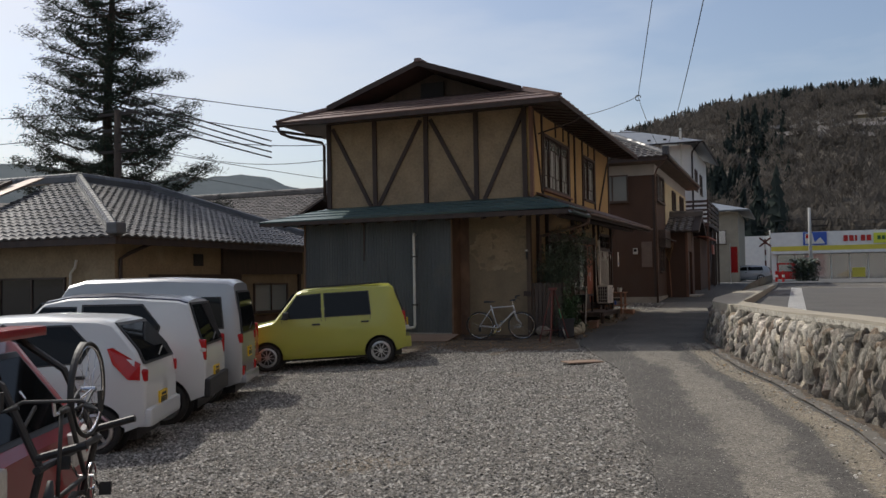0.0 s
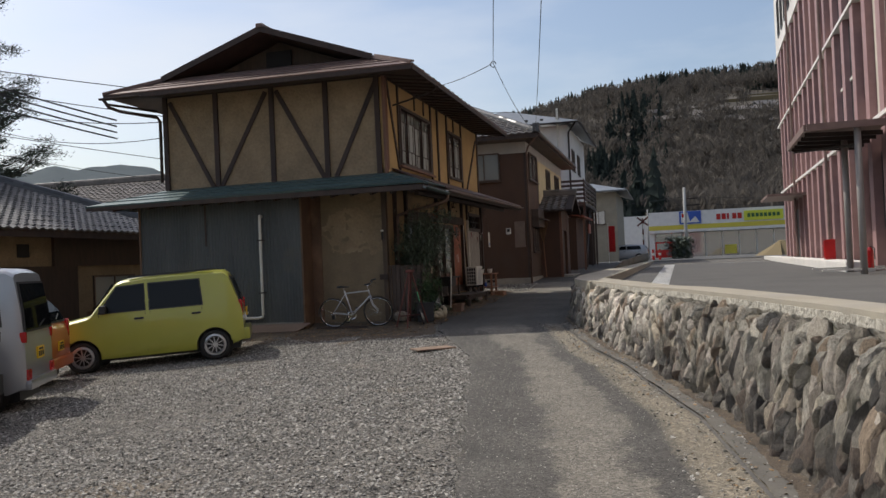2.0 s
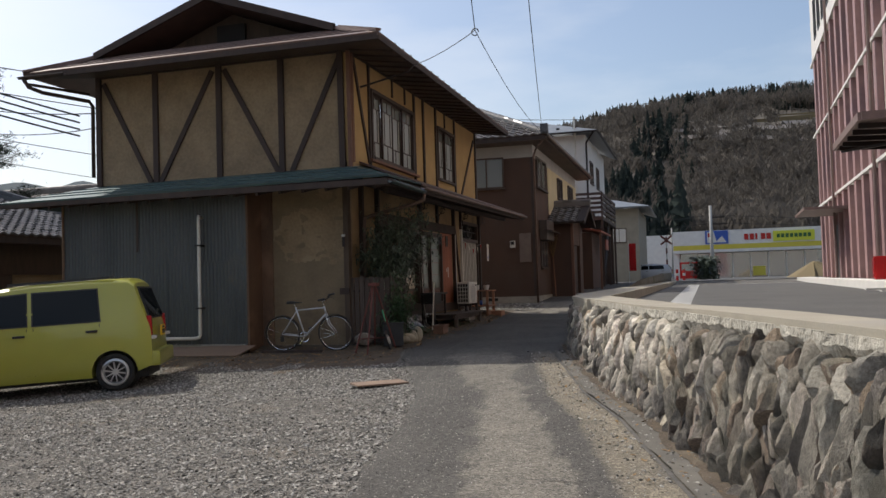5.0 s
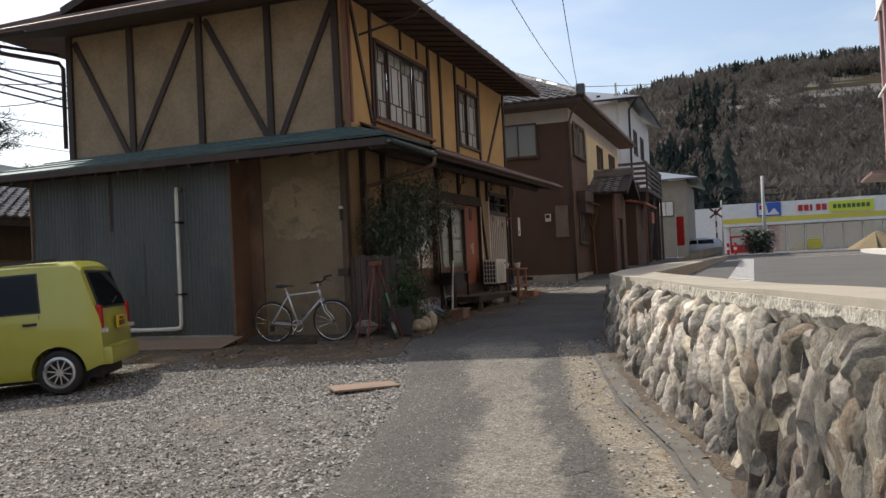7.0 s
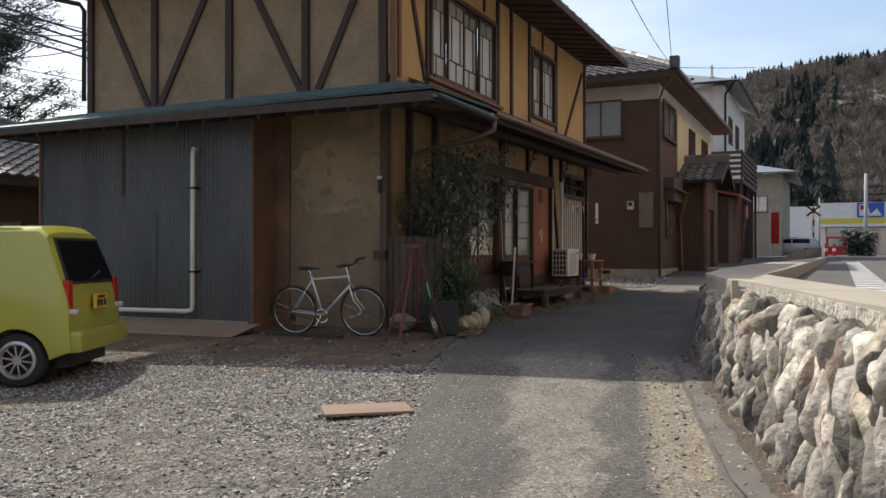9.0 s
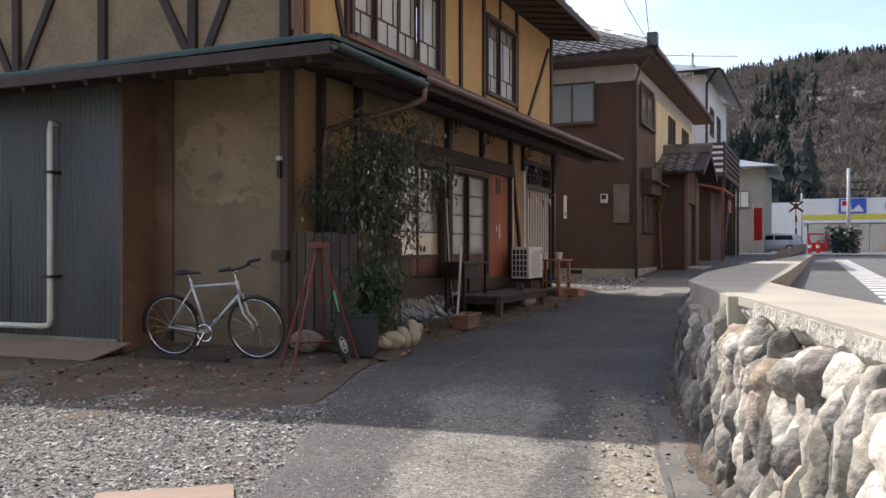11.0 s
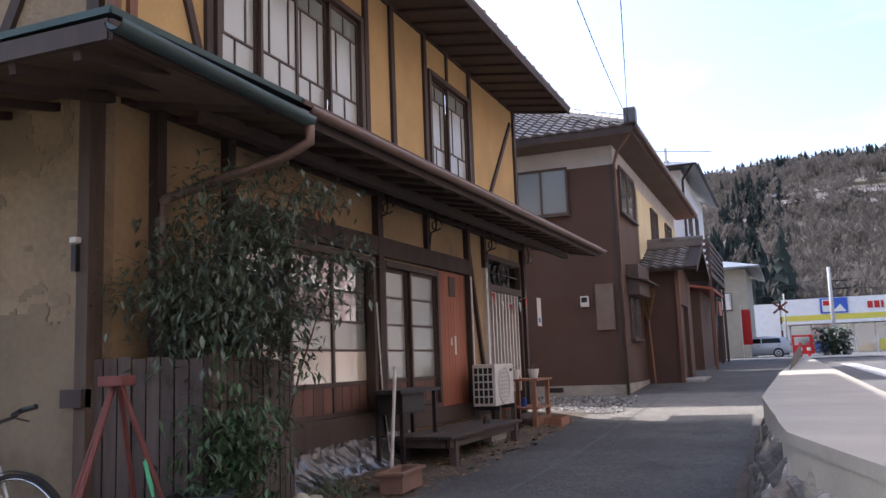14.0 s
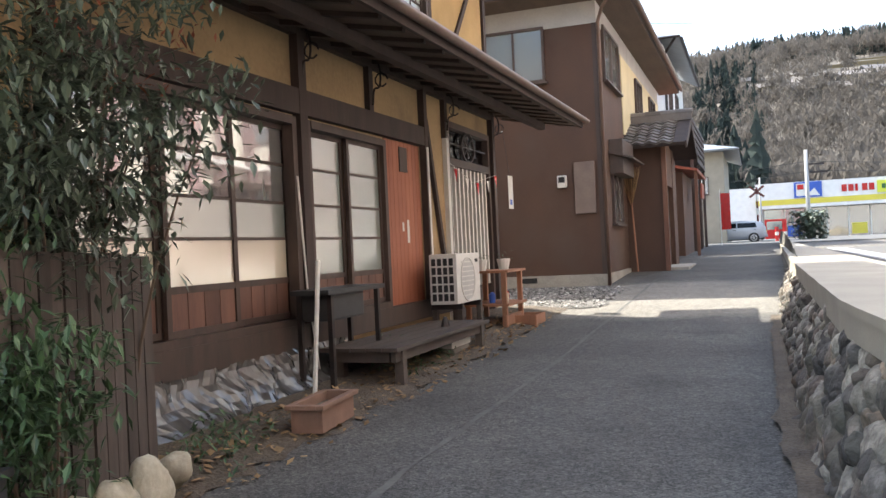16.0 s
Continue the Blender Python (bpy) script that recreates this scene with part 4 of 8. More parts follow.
part("fascia", bm, M_TIMBER, house)
bm = bmesh.new()
slab(bm, ((-12.5, 19.82, 3.2), (-4.4, 19.82, 3.26), (-5.6, 21.05, 3.5), (-11.3, 21.05, 3.5)), 0.02)
slab(bm, ((-4.4, 19.82, 3.26), (-4.4, 31.9, 3.36), (-5.6, 31.9, 3.6), (-5.6, 21.05, 3.5)), 0.02)
part("soffit", bm, M_SOFFIT, house)
for i in range(24):
    y = 21.3 + i * 0.455
    bar("rafter", (-4.42, y, 3.24 + 0.0115 * (y - 21)), (-5.58, y, 3.46 + 0.0105 * (y - 21)), 0.055, 0.07, (0, 0, 1))
for i in range(17):
    x = -11.9 + i * 0.455
    bar("rafter", (x, 19.82, 3.17), (x, 21.05, 3.42), 0.05, 0.06, (0, 0, 1))
bar("eave_purlin", (-4.95, 21.3, 3.27), (-4.95, 31.8, 3.38), 0.1, 0.1, (0, 0, 1))


def gutter(p, q, r, material, parent, n=7):
    """A half-round gutter from p to q."""
    p, q = Vector(p), Vector(q)
    ax = (q - p).normalized()
    s = ax.cross(Vector((0, 0, 1))).normalized()
    bm = bmesh.new()
    rows = []
    for c in (p, q):
        out = [c + s * (r * math.cos(a)) - Vector((0, 0, r * math.sin(a))) for a in (math.pi * k / n for k in range(n + 1))]
        inn = [c + s * ((r - 0.008) * math.cos(a)) - Vector((0, 0, (r - 0.008) * math.sin(a))) for a in (math.pi * k / n for k in range(n, -1, -1))]
        rows.append([bm.verts.new(v) for v in out + inn])
    m = len(rows[0])
    for k in range(m):
        bm.faces.new((rows[0][k], rows[0][(k + 1) % m], rows[1][(k + 1) % m], rows[1][k]))
    return part("gutter", bm, material, parent, smooth=True)


gutter((-4.27, 21.55, 3.31), (-4.27, 31.95, 3.43), 0.055, M_COPPER, house)
gutter((-4.28, 19.72, 3.26), (-4.28, 21.6, 3.24), 0.06, M_TEALDARK, house)
part("downpipe", tube(bmesh.new(), [(-4.28, 21.6, 3.24), (-4.29, 21.62, 3.08), (-4.5, 21.63, 3.0), (-5.2, 21.6, 2.86), (-5.48, 21.54, 2.78), (-5.5, 21.53, 2.6), (-5.5, 21.52, 0.4)], 0.038, 8), M_COPPER, house, smooth=True)
for y in (25.25, 26.72, 28.98, 31.02):
    bm = bmesh.new()
    pts = [(W + 0.07, y, 3.05)]
    pts += [(W + 0.07 + 0.16 * math.sin(a) * k, y + 0.02, 3.08 + 0.42 * k + 0.05 * math.sin(3 * a)) for k, a in ((i / 10, math.pi * i / 10) for i in range(11))]
    tube(bm, pts, 0.011, 6)
    tube(bm, [(W + 0.17 + 0.07 * math.cos(a), y + 0.02, 3.3 + 0.07 * math.sin(a)) for a in (0.7 * k for k in range(9))], 0.009, 6)
    part("scroll_bracket", bm, M_IRON, house, "curled iron bracket")

# hip-and-gable roof
RX, RZ, SLOPE = -8.42, 7.33, 0.365
EL, ER, EYF = -12.26, -4.55, 20.06
roof = part("roof", slab(bmesh.new(), ((ER, EYF, 5.96), (ER, 31.15, 5.96), (RX, 31.15, RZ), (RX, 20.75, RZ), (-5.78, 20.85, 6.43)), 0.07), M_RUSTROOF, house, "brown sheet-metal hip-and-gable roof")
part("roof_slope", slab(bmesh.new(), ((EL, EYF, 5.96), (-11.06, 20.85, 6.43), (RX, 20.75, RZ), (RX, 31.15, RZ), (EL, 31.15, 5.96)), 0.07), M_RUSTROOF, roof)
part("roof_skirt", slab(bmesh.new(), ((EL, EYF, 5.96), (ER, EYF, 5.96), (-5.7, 21.2, 6.47), (-11.14, 21.2, 6.47)), 0.05), M_RUSTROOF, roof)
for k in range(1, 5):
    f = k / 5
    bar("roof_seam", (EL + f * 1.12, EYF + f * 1.14, 5.965 + f * 0.51), (ER - f * 1.15, EYF + f * 1.14, 5.965 + f * 0.51), 0.03, 0.022, (0, 0, 1), M_RUSTROOF, roof)
for i in range(22):
    y = 20.95 + i * 0.46
    bar("roof_seam", (ER + 0.01, y, 5.965), (RX, y, RZ + 0.008), 0.025, 0.02, (0, 0, 1), M_RUSTROOF, roof)
part("gable_wall", slab(bmesh.new(), ((-10.9, 21.75, 6.3), (-5.95, 21.75, 6.3), (RX, 21.75, 7.22)), 0.04), M_OLDPOST, roof)
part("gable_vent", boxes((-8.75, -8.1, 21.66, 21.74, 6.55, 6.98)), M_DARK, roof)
part("gable_floor", slab(bmesh.new(), ((-11.1, 21.2, 6.46), (-5.74, 21.2, 6.46), (-5.74, 21.8, 6.46), (-11.1, 21.8, 6.46)), 0.04), M_RUSTROOF, roof)
bar("bargeboard", (-5.72, 20.8, 6.37), (RX, 20.72, 7.29), 0.14, 0.05, (0, 1, 0), M_TIMBER, roof)
bar("bargeboard", (-11.12, 20.8, 6.37), (RX, 20.72, 7.29), 0.14, 0.05, (0, 1, 0), M_TIMBER, roof)
bar("ridge_cap", (RX, 20.66, RZ + 0.03), (RX, 31.2, RZ + 0.03), 0.16, 0.09, (0, 0, 1), M_RUSTROOF, roof)
bar("hip_cap", (ER, EYF, 5.99), (-5.72, 21.1, 6.47), 0.1, 0.05, (0, 0, 1), M_RUSTROOF, roof)
bar("hip_cap", (EL, EYF, 5.99), (-11.12, 21.1, 6.47), 0.1, 0.05, (0, 0, 1), M_RUSTROOF, roof)
part("eave_board", boxes((EL + 0.02, ER - 0.02, EYF + 0.01, EYF + 0.05, 5.83, 5.93), (ER - 0.05, ER - 0.01, EYF + 0.05, 31.1, 5.83, 5.93)), M_TIMBER, roof)
part("eave_soffit", slab(bmesh.new(), ((EL + 0.05, EYF + 0.05, 5.88), (ER - 0.05, EYF + 0.05, 5.88), (-5.6, FY, 6.02), (-11.3, FY, 6.02)), 0.02), M_DARKWOOD, roof)
part("eave_soffit", slab(bmesh.new(), ((ER - 0.05, EYF + 0.05, 5.88), (ER - 0.05, 31.1, 5.88), (-5.6, 31.1, 6.02), (-5.6, FY, 6.02)), 0.02), M_DARKWOOD, roof)
for i in range(23):
    y = 21.0 + i * 0.455
    bar("rafter", (ER - 0.06, y, 5.86), (-5.58, y, 6.0), 0.05, 0.06, (0, 0, 1), None, roof)
gutter((-12.3, 20.0, 5.87), (-11.2, 20.0, 5.86), 0.05, M_TIMBER, house)
part("downpipe", tube(bmesh.new(), [(-12.2, 20.0, 5.84), (-12.1, 20.05, 5.66), (-11.95, 20.25, 5.58), (-11.42, 21.0, 5.5), (-11.38, 21.06, 5.4), (-11.38, 21.06, 3.9)], 0.04, 8), M_TIMBER, house, smooth=True)
part("downpipe", tube(bmesh.new(), [(-12.1, 20.05, 5.72), (-11.9, 20.3, 5.7), (-11.4, 20.98, 5.64)], 0.03, 8), M_TIMBER, house, smooth=True)
part("service_bracket", tube(bmesh.new(), [(-5.5, 21.5, 5.35), (-4.62, 21.88, 5.66), (-4.5, 21.9, 5.8)], 0.02, 6), M_IRON, house)

# pipe, lamp and boards on the front
vent = thing("drain_pipe", "white plastic drain pipe on the corrugated wall", "pipe")
part("pipe", tube(bmesh.new(), [(-8.43, 20.44, 2.86), (-8.43, 20.34, 2.88), (-8.43, 20.33, 2.8), (-8.43, 20.33, 0.62), (-8.45, 20.33, 0.56), (-8.55, 20.33, 0.54), (-10.9, 20.33, 0.52)], 0.034, 10), M_OFFWHITE, vent, smooth=True)
for z in (1.1, 2.3):
    part("clamp", boxes((-8.49, -8.37, 20.28, 20.44, z, z + 0.03)), M_IRON, vent)
lamp = thing("wall_lamp", "small white outdoor sensor lamp on a corner post", "lamp")
part("housing", boxes((-5.7, -5.64, 20.85, 20.9, 2.39, 2.43), bevel=0.008), M_OFFWHITE, lamp)
part("bracket", boxes((-5.69, -5.65, 20.86, 20.9, 2.2, 2.38)), M_IRON, lamp)

# ---- roofs of curved tiles ----
def roof_tiles(parent, origin, along, up, length, height, inside, tw=0.28, th=0.24, lift=0.05, material=None):
    """Rows of curved tiles on a slope; inside(u, v) tells whether a tile lies on it."""
    o, a, b = Vector(origin), Vector(along).normalized(), Vector(up).normalized()
    n = a.cross(b)
    if n.z < 0:
        n = -n
    verts, faces = [], []
    for r in range(int(height / th)):
        for c in range(int(length / tw)):
            if not inside((c + 0.5) * tw, (r + 0.5) * th):
                continue
            k = len(verts)
            jig = 0.006 * math.sin(c * 12.9 + r * 78.2)
            for i in range(5):
                w = 0.028 * math.sin(2 * math.pi * (i / 4 * 0.95 + 0.05))
                for v, d in ((-0.02, lift + jig), (th, 0.018), (-0.02, 0.0)):
                    verts.append(o + a * ((c + i / 4) * tw) + b * (r * th + v) + n * (w + d))
            for i in range(4):
                p, q = k + 3 * i, k + 3 * i + 3
                faces += [(p, q, q + 1, p + 1), (p + 2, q + 2, q, p)]
    me = bpy.data.meshes.new("roof_tiles")
    me.from_pydata(verts, [], faces)
    me.materials.append(material or M_TILE)
    ob = new("roof_tiles", me)
    ob.parent = parent
    return tagged(ob, kind="stuff")


def ridge_line(parent, p, q, r=0.11, material=None):
    """A ridge of round tiles with an end tile."""
    p, q = Vector(p), Vector(q)
    n = max(2, int((q - p).length / 0.3))
    bm = bmesh.new()
    for i in range(n):
        a, b = p.lerp(q, i / n), p.lerp(q, (i + 1.05) / n)
        tube(bm, [a, b], [r, r * 0.92], 8)
    beam(bm, p - Vector((0, 0, 0.1)), q - Vector((0, 0, 0.1)), 2.2 * r, 0.16, (0, 0, 1))
    return part("ridge", bm, material or M_TILE, parent)


def flat_window(parent, axis, at, a0, a1, z0, z1, out, cols=2, frame_mat=None, pane=None, sill=True, depth=0.06):
    """A window on a wall: axis 'x' wall faces along x at x=at; out is the sign of its outward side."""
    fm, pm = frame_mat or M_BROWNALU, pane or M_PANE

    def bx(a, b, z, w, d0, d1):
        lo, hi = sorted((at + out * d0, at + out * d1))
        return (lo, hi, a, b, z, w) if axis == "x" else (a, b, lo, hi, z, w)

    f = 0.05
    wi = part("window", boxes(bx(a0, a0 + f, z0, z1, 0, depth), bx(a1 - f, a1, z0, z1, 0, depth), bx(a0 + f, a1 - f, z0, z0 + f, 0, depth), bx(a0 + f, a1 - f, z1 - f, z1, 0, depth)), fm, parent)
    w = (a1 - a0 - 2 * f) / cols
    for i in range(cols):
        p0, p1 = a0 + f + i * w, a0 + f + (i + 1) * w
        part("pane", boxes(bx(p0, p1, z0 + f, z1 - f, 0.012, 0.018)), pm, wi)
        if i:
            part("mullion", boxes(bx(p0 - 0.02, p0 + 0.02, z0 + f, z1 - f, 0.0, depth - 0.01)), fm, wi)
    if sill:
        part("sill", boxes(bx(a0 - 0.04, a1 + 0.04, z0 - 0.04, z0, 0, depth + 0.05)), fm, wi)
    return wi


# ---- brown boarded house ----
house2 = thing("brown_house", "two-storey brown boarded house with a grey tiled hip roof", "house")
X2, Y2, Y2E = -4.58, 35.1, 46.2
part("wall", boxes((-13, X2, Y2, Y2E, 0.72, 5.95)), M_BROWNBOARD, house2)
part("foundation", boxes((-13, X2 + 0.03, Y2 - 0.03, Y2E, 0.3, 0.92)), M_CONCRETE, house2)
part("foundation_vent", boxes((-6.3, -5.95, Y2 - 0.04, Y2 - 0.02, 0.78, 0.88)), M_DARK, house2)
part("plaster_band", boxes((-13, X2 + 0.01, Y2 - 0.012, Y2E, 5.75, 6.2)), M_WHITE2, house2, "pale plaster band under the eaves")
part("plaster_panel", boxes((X2, X2 + 0.02, 38.2, Y2E, 3.95, 5.75)), M_CREAMP, house2, "cream plaster upper wall")
part("corner_board", boxes((X2 - 0.08, X2 + 0.025, Y2 - 0.025, Y2 + 0.06, 0.92, 5.75)), M_DARKWOOD, house2)
part("downpipe", tube(bmesh.new(), [(-4.05, 34.35, 6.2), (-4.4, 34.8, 5.95), (X2 + 0.05, Y2 - 0.05, 5.75), (X2 + 0.05, Y2 - 0.05, 0.6)], 0.035, 8), M_COPPER, house2, smooth=True)
flat_window(house2, "y", Y2, -6.85, -5.6, 4.72, 5.8, -1, 2, pane=M_FROSTD)
flat_window(house2, "x", X2, 35.7, 37.7, 4.75, 5.85, 1, 2)
flat_window(house2, "x", X2 + 0.02, 40.4, 41.6, 4.75, 5.6, 1, 2, M_DARKWOOD)
flat_window(house2, "x", X2 + 0.02, 43.4, 44.8, 4.5, 5.6, 1, 2, M_DARKWOOD)
flat_window(house2, "x", X2, 36.1, 37.4, 1.9, 3.2, 1, 2, M_DARKWOOD)
part("shutter_box", boxes((X2, X2 + 0.28, 36.0, 37.6, 2.9, 3.6), bevel=0.02), M_BROWNALU, house2)
part("awning", slab(bmesh.new(), ((X2, 35.9, 3.35), (X2, 37.7, 3.35), (X2 + 0.5, 37.7, 3.2), (X2 + 0.5, 35.9, 3.2)), 0.03), M_BROWNALU, house2)
E2Z, EX2, EY2, TOPZ = 6.36, -3.92, 34.2, 9.0
PK, PK2 = (-9.2, 39.48, TOPZ), (-9.2, 41.72, TOPZ)
part("roof_deck", slab(bmesh.new(), ((-14.5, EY2, E2Z), (EX2, EY2, E2Z), PK), 0.08), M_TIMBER, house2)
part("roof_deck", slab(bmesh.new(), ((EX2, EY2, E2Z), (EX2, 47, E2Z), PK2, PK), 0.08), M_TIMBER, house2)
part("roof_deck", slab(bmesh.new(), ((EX2, 47, E2Z), (-14.5, 47, E2Z), PK2), 0.08), M_TIMBER, house2)
part("roof_deck", slab(bmesh.new(), ((-14.5, EY2, E2Z), PK, PK2, (-14.5, 47, E2Z)), 0.08), M_TIMBER, house2)
hy = PK[1] - EY2
sl = math.hypot(hy, TOPZ - E2Z)
roof_tiles(house2, (-14.5, EY2, E2Z), (1, 0, 0), (0, hy, TOPZ - E2Z), 10.58, sl, lambda u, v: v < sl * min(u / 5.3, (10.58 - u) / 5.28), material=M_TILE2)
hx = EX2 - PK[0]
sr = math.hypot(hx, TOPZ - E2Z)
roof_tiles(house2, (EX2, 34.2, E2Z), (0, 1, 0), (-hx, 0, TOPZ - E2Z), 12.8, sr, lambda u, v: v < sr * min(1, u / 5.28, (12.8 - u) / 5.28), material=M_TILE2)
ridge_line(house2, (EX2 - 0.1, EY2 + 0.1, E2Z + 0.12), (PK[0], PK[1], TOPZ + 0.12), 0.1)
ridge_line(house2, (PK[0], PK[1], TOPZ + 0.14), (PK2[0], PK2[1], TOPZ + 0.14), 0.13)
part("ridge_end", boxes((EX2 - 0.2, EX2 + 0.06, EY2 - 0.05, EY2 + 0.2, E2Z + 0.02, E2Z + 0.36), bevel=0.04), M_TILE, house2, "grey ridge-end ornament tile")
part("eave_board", boxes((-14.4, EX2 - 0.02, EY2 + 0.02, EY2 + 0.05, 6.2, 6.32), (EX2 - 0.06, EX2 - 0.03, EY2 + 0.05, 46.9, 6.2, 6.32)), M_TIMBER, house2)
part("soffit", boxes((-14.4, EX2 - 0.04, EY2 + 0.04, Y2, 6.18, 6.21), (X2, EX2 - 0.04, Y2, 46.9, 6.18, 6.21)), M_SOFFIT, house2)
gutter((EX2 + 0.04, EY2, 6.3), (EX2 + 0.04, 47, 6.3), 0.055, M_COPPER, house2)
# meters
met = thing("electric_meter", "small pale electric meter on a brown wall", "meter")
part("case", boxes((-5.45, -5.27, Y2 - 0.1, Y2, 2.62, 2.86), bevel=0.02), M_OFFWHITE, met)
part("dial", boxes((-5.42, -5.3, Y2 - 0.106, Y2 - 0.1, 2.72, 2.83)), M_DARK, met)
cab = thing("meter_cabinet", "flat brown-grey cabinet door on a brown wall", "cabinet")
part("door", boxes((-5.12, -4.72, Y2 - 0.06, Y2, 2.1, 3.1), bevel=0.01), M_BROWNGREY, cab)
# entrance porch
porch = thing("porch", "brown entrance porch with a small tiled roof", "porch")
part("wall", boxes((X2, -3.75, 38.3, 38.42, 0.75, 3.75)), M_BROWNBOARD, porch)
part("wall", boxes((-3.86, -3.75, 38.42, 39.0, 0.75, 3.75)), M_BROWNBOARD, porch)
part("wall", boxes((-3.86, -3.75, 40.6, 41.4, 0.75, 3.75), (-3.85, -3.76, 39.0, 40.6, 2.8, 3.75)), M_BROWNBOARD, porch)
part("wall", boxes((X2, -3.75, 41.4, 41.5, 0.75, 3.75)), M_BROWNBOARD, porch)
part("door", boxes((-3.9, -3.86, 39.0, 40.6, 0.85, 2.8)), M_DARKWOOD, porch)
part("post", boxes((-3.78, -3.68, 38.25, 38.35, 0.75, 3.75)), M_REDWOOD, porch)
PRX, PRY, PRZ = -3.2, 39.55, 4.38
for e in (37.7, 41.4):
    part("roof_deck", slab(bmesh.new(), ((X2, e, 3.62), (PRX, e, 3.62), (PRX, PRY, PRZ - 0.04), (X2, PRY, PRZ - 0.04)), 0.08), M_TIMBER, porch)
    part("bargeboard", beam(bmesh.new(), (PRX + 0.01, e, 3.56), (PRX + 0.01, PRY, PRZ - 0.1), 0.16, 0.04, (1, 0, 0)), M_TIMBER, porch)
roof_tiles(porch, (X2, 37.7, 3.62), (1, 0, 0), (0, PRY - 37.7, PRZ - 3.66), PRX - X2, 1.99, lambda u, v: True, material=M_TILEB)
roof_tiles(porch, (X2, 41.4, 3.62), (1, 0, 0), (0, PRY - 41.4, PRZ - 3.66), PRX - X2, 1.99, lambda u, v: True, material=M_TILEB)
ridge_line(porch, (X2, PRY, PRZ + 0.12), (PRX + 0.05, PRY, PRZ + 0.12), 0.1, M_TILEB)
part("gable_wall", slab(bmesh.new(), ((-3.8, 37.95, 3.7), (-3.8, 41.2, 3.7), (-3.8, PRY, PRZ - 0.1)), 0.05), M_BROWNBOARD, porch)
step = thing("door_step", "low concrete step in front of a porch", "step")
part("slab", boxes((-3.85, -3.3, 38.4, 41.0, 0.6, 0.9), bevel=0.02), M_CONCRETE, step)
# sheds further along
shed = thing("lean_to_shed", "brown lean-to shed with a red metal roof", "shed")
part("wall", boxes((-7, -4.0, 47.2, 51.5, 0.8, 3.7)), M_BROWNBOARD, shed)
part("roof", slab(bmesh.new(), ((-3.5, 46.9, 3.75), (-3.5, 51.8, 3.75), (-7, 51.8, 4.5), (-7, 46.9, 4.5)), 0.08), M_REDROOF, shed)
part("post", boxes((-3.62, -3.52, 47.0, 47.1, 0.8, 3.75)), M_REDWOOD, shed)
part("sign_board", boxes((-3.56, -3.5, 49.0, 50.2, 2.9, 3.4)), M_REDROOF, shed)
gate = thing("steel_stair", "dark outdoor steel stair with round railings", "stair")
for i in range(12):
    part("tread", boxes((-5.2, -4.0, 53 + i * 0.28, 53.26 + i * 0.28, 0.95 + i * 0.26, 0.99 + i * 0.26)), M_IRON, gate)
for z in (0.5, 0.75, 1.0):
    part("rail", tube(bmesh.new(), [(-4.0, 53, 1.1 + z), (-4.0, 54, 2.0 + z), (-4.0, 55.2, 3.1 + z), (-4.0, 56.3, 4.0 + z), (-4.3, 56.9, 4.2 + z)], 0.025, 6), M_IRON, gate)
for i in range(7):
    part("baluster", tube(bmesh.new(), [(-4.0, 53 + i * 0.5, 1.1 + i * 0.45), (-4.0, 53 + i * 0.5, 2.1 + i * 0.45)], 0.02, 6), M_IRON, gate)
carport = thing("carport", "open dark carport with a flat roof", "carport")
part("roof", boxes((-8, -3.9, 52, 60, 4.6, 4.8)), M_DARKWOOD, carport)
for y in (52.2, 56, 59.8):
    part("post", boxes((-4.05, -3.93, y, y + 0.12, 0.8, 4.6)), M_DARKWOOD, carport)
part("back_wall", boxes((-8, -7.9, 52, 60, 0.8, 4.6)), M_DARKWOOD, carport)
part("side_screen", boxes((-8, -4.1, 59.85, 59.95, 0.8, 4.6)), M_DARKWOOD, carport)
for z in (4.95, 5.2, 5.45, 5.7, 5.95):
    part("balcony_slat", boxes((-4.0, -3.9, 52, 60, z, z + 0.14)), M_DARKWOOD, carport)
    part("balcony_slat", boxes((-6.5, -3.9, 51.95, 52.0, z, z + 0.14)), M_DARKWOOD, carport)
for y in (52.1, 54.7, 57.3, 59.9):
    part("balcony_post", boxes((-4.0, -3.92, y - 0.05, y + 0.05, 4.8, 6.15)), M_DARKWOOD, carport)
banner = thing("banner", "red cloth banner on a pole beside a house", "banner")
part("cloth", boxes((-3.4, -2.95, 63.0, 63.02, 1.9, 3.7)), M_REDLENS, banner)
part("pole", tube(bmesh.new(), [(-3.42, 63, 0.9), (-3.42, 63, 3.9)], 0.02, 6), M_OFFWHITE, banner)
# white tall house
house3 = thing("white_house", "three-storey white rendered house with a grey metal hip roof", "house")
part("wall", boxes((-15, -5.3, 57, 68, 0.7, 10.1)), M_WHITE, house3)
part("roof", slab(bmesh.new(), ((-16, 56.1, 10.2), (-4.5, 56.1, 10.2), (-10.2, 62, 12.2)), 0.1), M_GREYROOF, house3)
part("roof", slab(bmesh.new(), ((-4.5, 56.1, 10.2), (-4.5, 69, 10.2), (-10.2, 62, 12.2)), 0.1), M_GREYROOF, house3)
part("roof", slab(bmesh.new(), ((-16, 56.1, 10.2), (-10.2, 62, 12.2), (-16, 69, 10.2)), 0.1), M_GREYROOF, house3)
gutter((-4.45, 56.1, 10.15), (-4.45, 69, 10.15), 0.07, M_IRON, house3)
gutter((-16, 56.05, 10.15), (-4.45, 56.05, 10.15), 0.07, M_IRON, house3)
